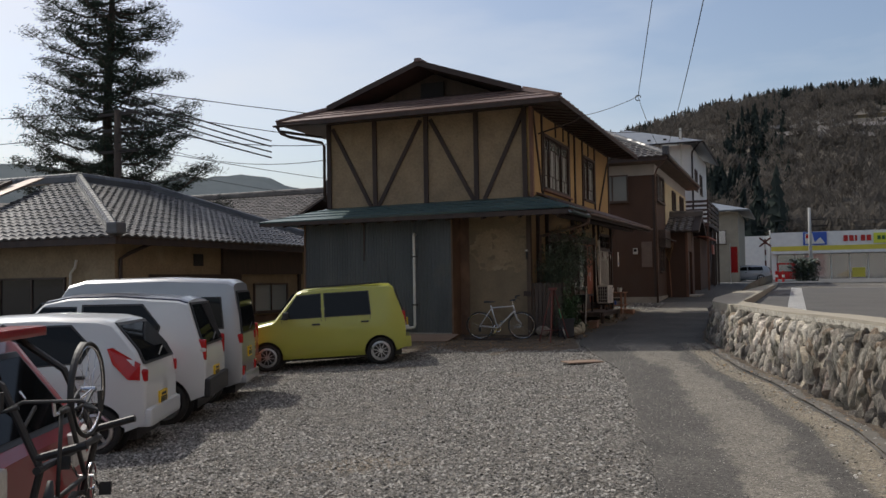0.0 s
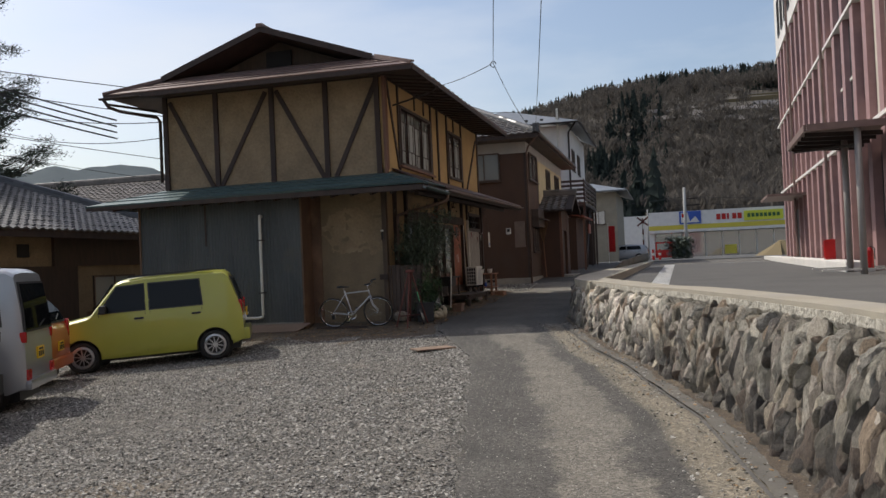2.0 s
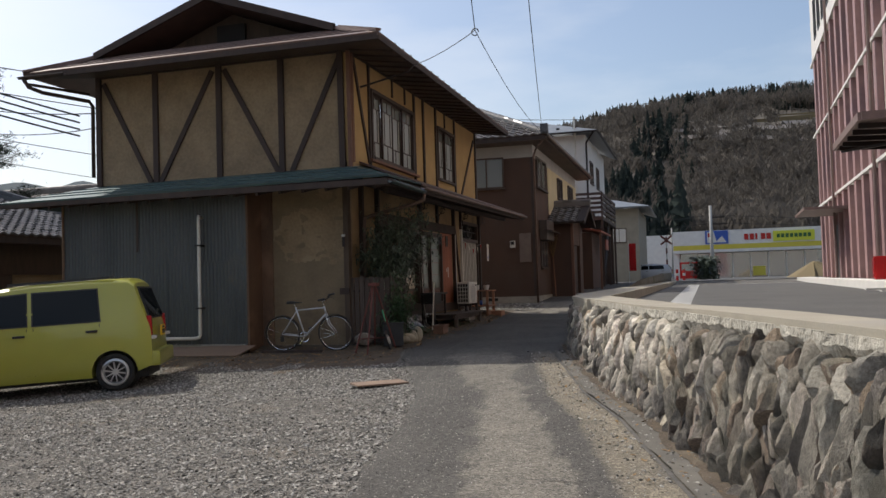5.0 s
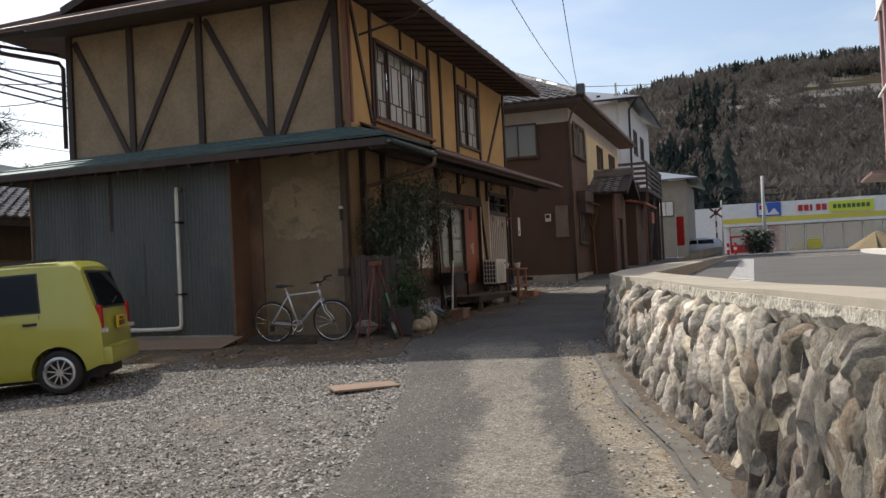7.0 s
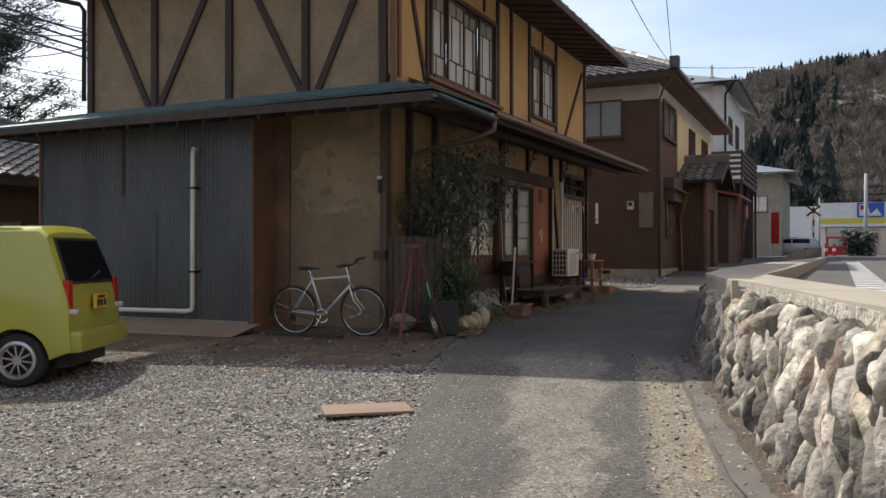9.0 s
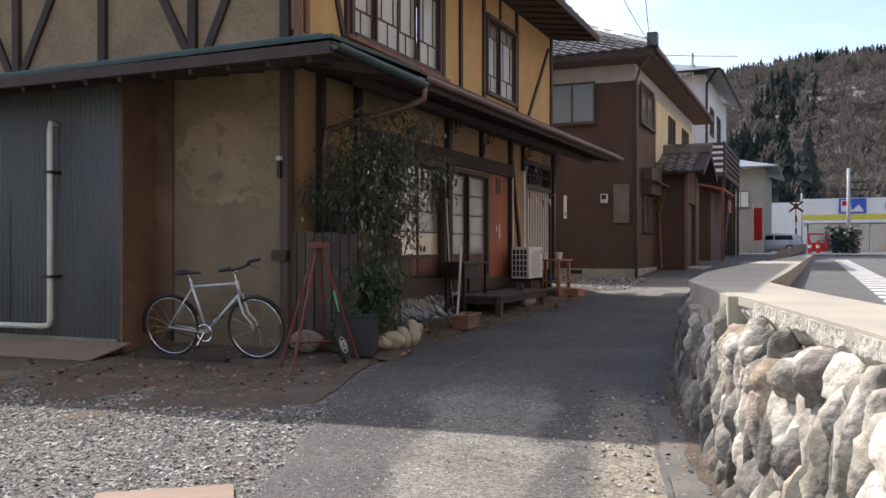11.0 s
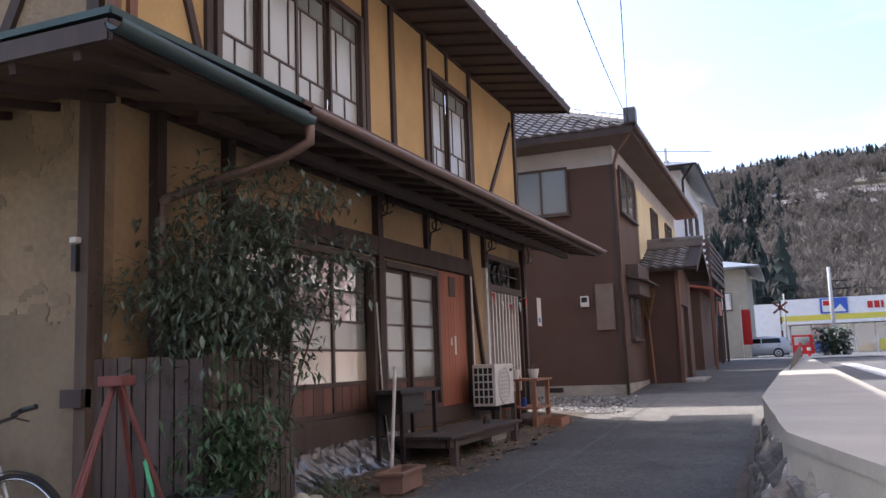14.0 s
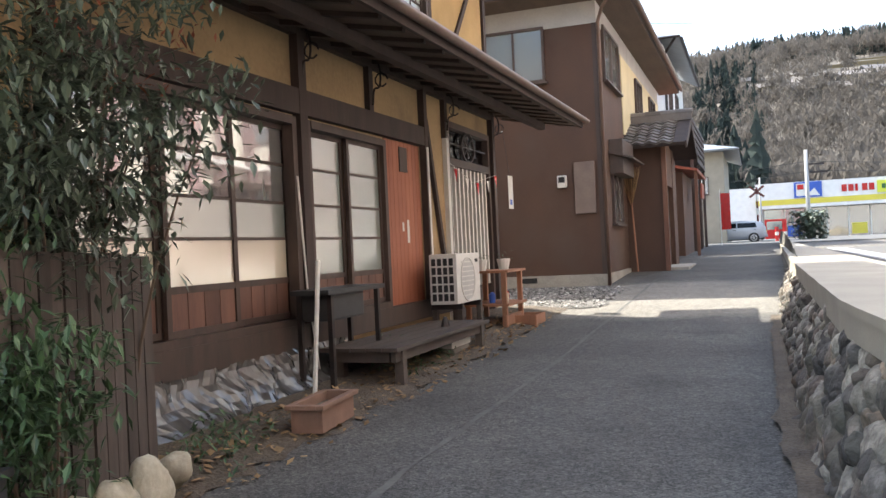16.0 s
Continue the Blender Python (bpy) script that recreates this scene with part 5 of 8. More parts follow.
for k in range(9):
    part("snow_guard", boxes((-14 + k * 1.0, -13.8 + k * 1.0, 57.0, 57.1, 10.52, 10.62)), M_IRON, house3)
part("downpipe", tube(bmesh.new(), [(-4.7, 56.2, 10.1), (-5.2, 56.8, 9.6), (-5.22, 56.9, 9.4), (-5.22, 56.9, 0.9)], 0.06, 6), M_IRON, house3)
part("conduit", tube(bmesh.new(), [(-5.9, 56.95, 11.2), (-5.9, 56.95, 1.0)], 0.07, 6), M_OFFWHITE, house3)
for y, z in ((59, 7.4), (62.5, 7.4), (59, 4.2), (62.5, 4.2)):
    flat_window(house3, "x", -5.3, y, y + 1.6, z, z + 1.4, 1, 2)
flat_window(house3, "y", 57, -9.5, -8, 7.4, 8.8, -1, 2)
# beige house
house4 = thing("beige_house", "beige rendered house with a grey hip roof", "house")
part("wall", boxes((-14, -3.6, 78, 90, 0.9, 7.2)), M_BEIGE, house4)
part("roof", slab(bmesh.new(), ((-15, 77, 7.3), (-2.6, 77, 7.3), (-8.5, 84, 9.0)), 0.12), M_GREYROOF, house4)
part("roof", slab(bmesh.new(), ((-2.6, 77, 7.3), (-2.6, 91, 7.3), (-8.5, 84, 9.0)), 0.12), M_GREYROOF, house4)
flat_window(house4, "y", 78, -5.8, -4.6, 4.4, 5.6, -1, 2)

# ---- tiled bungalow behind the parked cars ----
house0 = thing("tiled_bungalow", "low ochre bungalow with a grey tiled hip roof", "house")
OX, OY, OZ, OE = -15.2, 17.4, 2.95, 29.0
part("wall", boxes((-42, OX - 0.75, OY + 0.75, OE - 0.75, -1.0, 2.95)), M_PLASTER, house0)
flat_window(house0, "y", OY + 0.75, -20.0, -17.6, -0.1, 1.95, -1, 2, M_DARKWOOD, M_DARKPANE)
flat_window(house0, "x", OX - 0.75, 24.3, 26.3, 0.75, 1.7, 1, 2, M_BROWNALU, M_FROSTD)
part("panel", boxes((OX - 0.75, OX - 0.7, 19.4, 23.6, -0.6, 2.0)), M_DARKWOOD, house0)
part("panel", boxes((OX - 0.75, OX - 0.65, 22.6, 27.2, 2.0, 2.9)), M_DARKWOOD, house0)
part("panel", boxes((OX - 0.75, OX - 0.71, 24.0, 27.2, -0.6, 0.65)), M_BROWNOLD, house0)
part("post", boxes((OX - 0.8, OX - 0.68, 27.0, 27.15, -0.8, 2.9)), M_TIMBER, house0)
part("vent", boxes((OX - 0.76, OX - 0.7, 21.3, 21.7, 2.25, 2.6)), M_DARK, house0)
part("downpipe", tube(bmesh.new(), [(OX - 0.1, OY + 1.5, 2.85), (OX - 0.6, OY + 1.1, 2.55), (OX - 0.69, OY + 0.9, 2.4), (OX - 0.69, OY + 0.9, -0.8)], 0.05, 8), M_TIMBER, house0, smooth=True)
part("vent_pipe", tube(bmesh.new(), [(-17.2, OY + 0.7, 2.4), (-17.2, OY + 0.65, 2.2), (-17.35, OY + 0.65, 2.05), (-17.35, OY + 0.65, 1.6)], 0.035, 6), M_CREAM, house0)
RUN, RISE = 4.6, 2.15
RIDGE_X, RIDGE_A, RIDGE_B, RIDGE_Z = OX - 5.8, OY + RUN, OE - 3.8, OZ + RISE
for corners in (((OX, OY, OZ), (OX, OE, OZ), (RIDGE_X, RIDGE_B, RIDGE_Z), (RIDGE_X, RIDGE_A, RIDGE_Z)),
                ((OX, OY, OZ), (RIDGE_X, RIDGE_A, RIDGE_Z), (-22, RIDGE_A, RIDGE_Z), (-22, OY, OZ)),
                ((RIDGE_X, RIDGE_B, RIDGE_Z), (RIDGE_X, RIDGE_A, RIDGE_Z), (-26.8, 22, OZ), (-26.8, OE, OZ)),
                ((OX, OE, OZ), (-26.8, OE, OZ), (RIDGE_X, RIDGE_B, RIDGE_Z))):
    part("roof_deck", slab(bmesh.new(), corners, 0.12), M_TIMBER, house0)
s0, s1 = math.hypot(5.8, RISE), math.hypot(RUN, RISE)
roof_tiles(house0, (OX, OY, OZ), (0, 1, 0), (-5.8, 0, RISE), OE - OY, s0, lambda u, v: v < s0 * min(1, u / RUN, (OE - OY - u) / 3.8), 0.3, 0.26)
roof_tiles(house0, (-22, OY, OZ), (1, 0, 0), (0, RUN, RISE), 6.8, s1, lambda u, v: v < s1 * min(1, (6.8 - u) / 5.8), 0.3, 0.26)
roof_tiles(house0, (-34, OY - 1.4, OZ), (1, 0, 0), (0, RUN, RISE), 11.6, s1, lambda u, v: True, 0.3, 0.26)
part("roof_deck", slab(bmesh.new(), ((-34, OY - 1.4, OZ - 0.02), (-22.4, OY - 1.4, OZ - 0.02), (-22.4, OY - 1.4 + RUN, OZ + RISE - 0.02), (-34, OY - 1.4 + RUN, OZ + RISE - 0.02)), 0.1), M_TIMBER, house0)
part("wall", boxes((-34, -22.6, OY - 0.6, OY + 0.75, -1.0, 2.95)), M_PLASTER, house0)
ridge_line(house0, (OX - 0.05, OY + 0.05, OZ + 0.14), (RIDGE_X, RIDGE_A, RIDGE_Z + 0.14), 0.13)
ridge_line(house0, (RIDGE_X, RIDGE_A, RIDGE_Z + 0.16), (RIDGE_X, RIDGE_B, RIDGE_Z + 0.16), 0.14)
ridge_line(house0, (RIDGE_X, RIDGE_B, RIDGE_Z + 0.14), (OX - 0.05, OE - 0.05, OZ + 0.14), 0.13)
ridge_line(house0, (RIDGE_X, RIDGE_A, RIDGE_Z + 0.16), (-27, RIDGE_A, RIDGE_Z + 0.16), 0.14)
part("valley", slab(bmesh.new(), ((-22.5, OY - 1.4, OZ + 0.12), (-21.9, OY - 1.0, OZ + 0.12), (-21.9, OY + 4.0, OZ + RISE + 0.12), (-22.5, OY + 4.0, OZ + RISE + 0.12)), 0.05), M_COPPER, house0)
part("ridge_end", boxes((OX - 0.2, OX + 0.15, OY - 0.15, OY + 0.2, OZ + 0.04, OZ + 0.34), bevel=0.06), M_TILE, house0)
part("eave_board", boxes((OX - 0.06, OX - 0.02, OY, OE, OZ - 0.2, OZ - 0.04), (-34, OX - 0.06, OY - 0.0, OY + 0.04, OZ - 0.2, OZ - 0.04)), M_TIMBER, house0)
# older roof further back
house5 = thing("old_tiled_house", "old house with a brown-grey tiled gable roof", "house", at=(-9.0, 0, 0.3))
part("wall", boxes((-26, -14.2, 37.4, 44, -0.6, 4.3)), M_PLASTER, house5)
part("roof_deck", slab(bmesh.new(), ((-27, 36.4, 4.3), (-13.4, 36.4, 4.3), (-13.4, 40.7, 6.2), (-27, 40.7, 6.2)), 0.12), M_TIMBER, house5)
part("roof_deck", slab(bmesh.new(), ((-27, 45, 4.3), (-27, 40.7, 6.2), (-13.4, 40.7, 6.2), (-13.4, 45, 4.3)), 0.12), M_TIMBER, house5)
roof_tiles(house5, (-27, 36.4, 4.3), (1, 0, 0), (0, 4.3, 1.9), 13.6, 4.7, lambda u, v: True, 0.3, 0.28, material=M_TILEB)
ridge_line(house5, (-27, 40.7, 6.36), (-13.3, 40.7, 6.36), 0.14, M_TILEB)
part("ridge_end", boxes((-13.5, -13.2, 40.5, 40.9, 6.2, 6.85), bevel=0.06), M_TILEB, house5)

# ---- pink-piered building by the car park ----
office = thing("office_building", "four-storey building with pink tiled piers and cream panels", "building", at=(5.45, 22, 0), rz=-2.4)
LZ, FLOOR = 1.08, 3.55
part("core_wall", boxes((0.25, 16, -26, 30, 0.5, LZ + 4 * FLOOR + 1.2)), M_CREAM, office)
part("roof_parapet", boxes((0.1, 16.2, -26.1, 30.1, LZ + 4 * FLOOR + 1.2, LZ + 4 * FLOOR + 1.5)), M_WHITE, office)
part("top_wall", boxes((0.05, 0.25, -26, 30.02, LZ + 3 * FLOOR, LZ + 4 * FLOOR + 1.2)), M_WHITE, office, "white top storey wall")
BAY = 1.75
for i in range(32):
    y = -26 + i * BAY
    part("pier", boxes((-0.02, 0.25, y, y + 0.5, 0.6, LZ + 3 * FLOOR + 0.05), bevel=0.01), M_PINK, office)
    part("pier_return", boxes((0.1, 0.25, y + 0.5, y + 0.66, 0.6, LZ + 3 * FLOOR + 0.05)), M_PINK, office)
    if i == 31:
        break
    glazed = i in (18, 19)
    for s in range(4):
        z = LZ + s * FLOOR
        if glazed and s > 0:
            part("stair_glass", boxes((0.14, 0.18, y + 0.62, y + BAY, z + 0.1, z + FLOOR + 0.1)), M_TEALGLASS, office)
            part("glazing_bar", boxes((0.1, 0.2, y + 0.62, y + BAY, z + 1.7, z + 1.78)), M_OFFWHITE, office)
            continue
        if (i * 2 + s) % 5 in (1, 3) and s < 3:
            part("panel", boxes((0.16, 0.25, y + 0.62, y + BAY, z, z + FLOOR)), M_CREAM, office)
            continue
        wx = 0.04 if s == 3 else 0.2
        w = part("window", boxes((wx - 0.03, wx + 0.05, y + 0.7, y + 0.75, z + 0.9, z + 2.8), (wx - 0.03, wx + 0.05, y + BAY - 0.13, y + BAY - 0.08, z + 0.9, z + 2.8), (wx - 0.03, wx + 0.05, y + 0.75, y + BAY - 0.13, z + 0.9, z + 0.96), (wx - 0.03, wx + 0.05, y + 0.75, y + BAY - 0.13, z + 2.74, z + 2.8), (wx - 0.02, wx + 0.04, y + 1.17, y + 1.22, z + 0.96, z + 2.74)), M_DARKALU, office)
        part("pane", boxes((wx, wx + 0.02, y + 0.75, y + BAY - 0.13, z + 0.96, z + 2.74)), M_PANE, w)
for s in (1, 2, 3):
    part("string_course", boxes((-0.06, 0.24, -26, 30, LZ + s * FLOOR - 0.05, LZ + s * FLOOR + 0.05)), M_WHITE, office, "white string course")
for i in (3, 9, 15, 21, 27):
    y = -26 + i * BAY + 0.1
    part("downpipe", tube(bmesh.new(), [(-0.18, y, LZ), (-0.18, y, LZ + 4 * FLOOR)], 0.05, 8), M_BROWNPINK, office)
part("base_kerb", boxes((-0.85, -0.2, 3, 34, 0.6, LZ + 0.13), bevel=0.02), M_WHITE, office)
part("door", boxes((0.0, 0.2, 21.3, 22.9, LZ, LZ + 2.3)), M_DARKALU, office)
part("door_hood", boxes((-1.5, 0.1, 18.8, 23.4, LZ + 2.75, LZ + 2.85)), M_BROWNPINK, office)
# canopy
canopy = thing("entrance_canopy", "brown steel entrance canopy on two posts", "canopy", at=(5.45, 22, 0), rz=-2.4)
CZ = 4.25
part("roof", boxes((-1.8, -0.15, 1.0, 5.0, CZ, CZ + 0.1)), M_BROWNPINK, canopy)
part("fascia", boxes((-1.86, -1.8, 1.0, 5.06, CZ - 0.04, CZ + 0.11)), M_BROWNPINK, canopy)
part("fascia", boxes((-1.8, -0.15, 5.0, 5.06, CZ - 0.04, CZ + 0.11)), M_BROWNPINK, canopy)
part("fascia", boxes((-1.8, -0.15, 0.94, 1.0, CZ - 0.04, CZ + 0.11)), M_BROWNPINK, canopy)
for y in (1.6, 2.4, 3.2, 4.0, 4.6):
    part("rib", beam(bmesh.new(), (-1.78, y, CZ - 0.05), (-0.15, y, CZ - 0.12), 0.05, 0.1, (0, 0, 1)), M_IRON, canopy)
part("strut", beam(bmesh.new(), (-1.7, 4.8, CZ - 0.1), (-0.7, 1.2, CZ - 0.4), 0.06, 0.06, (0, 0, 1)), M_IRON, canopy)
for y in (3.0, 1.1):
    part("post", tube(bmesh.new(), [(-0.75, y, 0.9), (-0.75, y, CZ)], 0.075, 12), M_GREYPOST, canopy, smooth=True)
    part("post_base", boxes((-1.6, 0.0, y - 0.05, y + 0.1, LZ - 0.02, LZ + 0.015)), M_OFFWHITE, canopy)
box1 = thing("fire_cabinet", "red fire extinguisher cabinet on a kerb", "cabinet", at=(5.45, 22, 0), rz=-2.4)
part("case", boxes((-0.6, -0.3, 8.7, 9.05, LZ + 0.13, LZ + 0.75), bevel=0.02), M_REDLENS, box1)
part("door", boxes((-0.62, -0.6, 8.74, 9.01, LZ + 0.18, LZ + 0.7)), M_REDLENS, box1)
cone = thing("fire_extinguisher", "small red fire extinguisher beside a post", "extinguisher", at=(4.95, 23.5, LZ))
part("bottle", tube(bmesh.new(), [(0, 0, 0), (0, 0, 0.4), (0, 0, 0.48)], [0.08, 0.08, 0.03], 10), M_REDLENS, cone)
part("hose", tube(bmesh.new(), [(0, 0, 0.5), (0.1, 0, 0.45), (0.1, 0, 0.2)], 0.012, 6), M_BLACK, cone)

# ---- shop across the road ----
shop = thing("shop_building", "low white shop with a yellow stripe and glass front", "shop")
SY = 113.0
part("wall", boxes((-5.2, -1.0, SY, 132, 0.6, 6.5)), M_WHITE, shop)
part("wall", boxes((-1.0, 45, SY + 0.6, 132, 0.6, 6.5)), M_WHITE, shop)
part("fascia", boxes((-1.6, 45, SY - 0.6, SY + 0.6, 4.2, 6.8)), M_WHITE, shop)
part("stripe", boxes((-1.62, 45.02, SY - 0.63, SY - 0.6, 4.55, 5.1)), M_YSTRIPE, shop, "yellow stripe")
for i in range(22):
    x = -0.8 + i * 2.0
    part("glass_panel", boxes((x, x + 1.85, SY + 0.42, SY + 0.46, 1.1, 4.1)), M_PANE, shop)
    part("post", boxes((x - 0.12, x, SY + 0.36, SY + 0.6, 0.8, 4.2)), M_OFFWHITE, shop)
    if i % 3 == 1:
        part("poster", boxes((x + 0.2, x + 1.6, SY + 0.38, SY + 0.41, 1.3, 2.4)), M_BLUESIGN if i % 2 else M_YSTRIPE, shop)
for x0, x1, z0, z1, mt in ((2.1, 4.7, 5.2, 6.75, M_BLUESIGN), (9.7, 14.2, 5.25, 6.45, M_YGREEN)):
    part("sign", boxes((x0, x1, SY - 0.75, SY - 0.6, z0, z1)), mt, shop)
part("sign_shape", slab(bmesh.new(), ((2.3, SY - 0.76, 5.35), (3.4, SY - 0.76, 5.35), (3.1, SY - 0.76, 6.6), (2.3, SY - 0.76, 6.6)), 0.02), M_OFFWHITE, shop)
part("sign_shape", slab(bmesh.new(), ((3.2, SY - 0.765, 5.35), (4.5, SY - 0.765, 5.35), (4.0, SY - 0.765, 6.1)), 0.02), M_OFFWHITE, shop)
part("sign_shape", boxes((2.4, 3.0, SY - 0.79, SY - 0.77, 6.0, 6.5)), M_REDLENS, shop)
for i, w in enumerate((0.6, 0.6, 0.3, 0.6, 0.6)):
    part("sign_letter", boxes((6.5 + i * 0.62, 6.5 + i * 0.62 + w * 0.8, SY - 0.66, SY - 0.61, 5.55, 6.25)), M_REDLENS, shop)
for i in range(8):
    part("sign_letter", boxes((10.1 + i * 0.48, 10.1 + i * 0.48 + 0.34, SY - 0.78, SY - 0.755, 5.65, 6.1)), M_DARKGREEN, shop)

# ---- cars ----
def cut(ob, cutter):
    """Cuts the cutter's mesh out of ob."""
    me = mesh_of("cutter", cutter, M_BLACK)
    co = new("cutter", me)
    co.parent = ob.parent
    md = ob.modifiers.new("cut", "BOOLEAN")
    md.object, md.operation, md.solver = co, "DIFFERENCE", "EXACT"
    bpy.context.view_layer.update()
    out = bpy.data.meshes.new_from_object(ob.evaluated_get(bpy.context.evaluated_depsgraph_get()))
    ob.modifiers.remove(md)
    ob.data = out
    bpy.data.objects.remove(co)
    return ob


def sharp(ob, angle=32):
    me = ob.data
    bm = bmesh.new()
    bm.from_mesh(me)
    for e in bm.edges:
        e.smooth = len(e.link_faces) == 2 and e.calc_face_angle(0) < radians(angle)
    for f in bm.faces:
        f.smooth = True
    bm.to_mesh(me)
    bm.free()
    return ob


def make_wheel(r, w, spokes, parent, x, y, z):
    """A wheel with its axle along y, the face towards +y or -y by the sign of y."""
    s = 1 if y > 0 else -1
    bm = bmesh.new()
    prof = ((0.66 * r, -w / 2), (0.9 * r, -w / 2), (0.98 * r, -w / 2 + 0.02), (r, -w / 4), (r, w / 4), (0.98 * r, w / 2 - 0.02), (0.9 * r, w / 2), (0.66 * r, w / 2 - 0.01))
    n = 28
    rings = [[bm.verts.new((q * math.cos(a), d * s, q * math.sin(a))) for a in (2 * math.pi * k / n for k in range(n))] for q, d in prof]
    for a, b in zip(rings, rings[1:] + rings[:1]):
        for k in range(n):
            bm.faces.new((a[k], a[(k + 1) % n], b[(k + 1) % n], b[k]))
    wh = part("wheel", bm, M_TYRE, parent, "rubber tyre", smooth=True)
    wh.location = (x, y, z)
    bm = bmesh.new()
    f = s * (w / 2 - 0.015)
    tube(bm, [(0.64 * r * math.cos(a), f, 0.64 * r * math.sin(a)) for a in (2 * math.pi * k / n for k in range(n + 1))], 0.03 * r / 0.28, 6, False)
    for k in range(spokes):
        a = 2 * math.pi * k / spokes + 0.2
        beam(bm, (0.08 * r * math.cos(a), f, 0.08 * r * math.sin(a)), (0.64 * r * math.cos(a), f, 0.64 * r * math.sin(a)), 0.32 * r / spokes * 1.9, 0.02, (0, 1, 0))
    tube(bm, [(0, f - 0.02 * s, 0), (0, f + 0.012 * s, 0)], 0.16 * r, 12)
    part("rim", bm, M_ALLOY, wh, "alloy rim")
    bm = bmesh.new()
    tube(bm, [(0, -0.4 * w * s, 0), (0, f - 0.05 * s, 0)], 0.64 * r, 20)
    part("brake_disc", bm, M_BLACK, wh)
    return wh


def make_car(name, label, at, rz, length, width, stations, belt, sill, top_in, body_paint, wheel_x, wheel_r, spokes, sides, rear_glass, lamps, roof_paint=None, rear_low=0.5, plate=None, group="", cladding=None, wiper=True, side_lamps=()):
    """stations: (x, top) along the length, rear first; sides: window outlines in (x, z); rear_glass: (z0, z1, half)."""
    root = thing(name, label, "car", at=at, rz=rz, group=group)
    hw = width / 2
    rear, front = -length / 2, length / 2
    zmax = max(t for _, t in stations)

    def half(x, z):
        e = min(1.0, max(0.0, (min(x - rear, front - x)) / 0.45))
        k = 0.88 + 0.12 * math.sqrt(1 - (1 - e) ** 2)
        up = max(0.0, (z - belt) / max(0.01, zmax - belt))
        low = max(0.0, (sill + 0.12 - z) / 0.3)
        return hw * k * (1 - top_in * up ** 1.2) - 0.06 * low + 0.02 * math.sin(min(1, max(0, (z - sill) / (belt - sill))) * math.pi)

    bm = bmesh.new()
    rows = []
    for x, top in stations:
        zb = sill + 0.14 * max(0, 1 - (x - rear) / 0.4) + 0.05 * max(0, 1 - (front - x) / 0.5)
        zs = [zb, zb + 0.12] + [zb + 0.12 + (min(belt, top - 0.1) - zb - 0.12) * k / 3 for k in (1, 2, 3)] + [min(belt, top - 0.1) + (top - 0.05 - min(belt, top - 0.1)) * k / 3 for k in (1, 2, 3)]
        left = [(x, half(x, z), z) for z in zs]
        h = half(x, top)
        crown = [(x, h - 0.035, top - 0.012), (x, h - 0.1, top + 0.004), (x, h * 0.5, top + 0.02)]
        line = left + crown + [(x, 0, top + 0.025)] + [(a, -b, c) for a, b, c in reversed(left + crown)]
        rows.append([bm.verts.new(v) for v in line])
    m = len(rows[0])
    for a, b in zip(rows, rows[1:]):
        for k in range(m):
            bm.faces.new((a[k], a[(k + 1) % m], b[(k + 1) % m], b[k]))
    bm.faces.new(rows[0]), bm.faces.new(rows[-1][::-1])
    body = part("body", bm, body_paint, root)
    cb = bmesh.new()
    for wx in wheel_x:
        for s in (-1, 1):
            tube(cb, [(wx, s * (hw - 0.24), wheel_r), (wx, s * (hw + 0.2), wheel_r)], wheel_r * 1.17, 28)
    cut(body, cb)
    sharp(body)
    for wx in wheel_x:
        for s in (-1, 1):
            make_wheel(wheel_r, 0.16, spokes, root, wx, s * (hw - 0.1), wheel_r)
            bm = bmesh.new()
            tube(bm, [(wx, s * (hw - 0.25), wheel_r), (wx, s * (hw - 0.235), wheel_r)], wheel_r * 1.16, 24)
            part("wheel_arch", bm, M_BLACK, root)
    part("underbody", boxes((rear + 0.15, front - 0.15, -hw + 0.25, hw - 0.25, sill - 0.06, sill + 0.12)), M_BLACK, root)

    def plate_on_side(pts, s, proud, t, material, nm, parent, lab=""):
        bm = bmesh.new()
        a = [bm.verts.new((x, s * (half(x, z) + proud), z)) for x, z in pts]
        b = [bm.verts.new((x, s * (half(x, z) + proud - t), z)) for x, z in pts]
        bm.faces.new(a), bm.faces.new(b[::-1])
        for i in range(len(pts)):
            j = (i + 1) % len(pts)
            bm.faces.new((a[i], a[j], b[j], b[i]))
        return part(nm, bm, material, parent, lab)

    for s in (-1, 1):
        for poly in sides:
            cx, cz = sum(p[0] for p in poly) / len(poly), sum(p[1] for p in poly) / len(poly)
            rim = [(cx + (x - cx) * 1.05, cz + (z - cz) * 1.09) for x, z in poly]
            plate_on_side(rim, s, 0.004, 0.03, M_BLACK, "window_seal", root)
            plate_on_side(poly, s, 0.009, 0.02, M_CARGLASS, "side_window", root)
        # door seams and handles
        for x in sorted({round(p[0], 2) for poly in sides[:2] for p in (min(poly), max(poly))}):
            plate_on_side([(x - 0.004, sill + 0.1), (x + 0.004, sill + 0.1), (x + 0.004, belt), (x - 0.004, belt)], s, 0.003, 0.012, M_BLACK, "door_seam", root)
        for poly in sides[:2]:
            x = min(p[0] for p in poly) + 0.12
            bm = bmesh.new()
            box(bm, x - 0.09, x + 0.07, s * (half(x, belt - 0.1)) - 0.01, s * (half(x, belt - 0.1)) + s * 0.035, belt - 0.13, belt - 0.095, bevel=0.008)
            part("door_handle", bm, body_paint if name == "estate_car" else M_BLACK, root)
        x = max(p[0] for poly in sides for p in poly) - 0.1
        bm = bmesh.new()
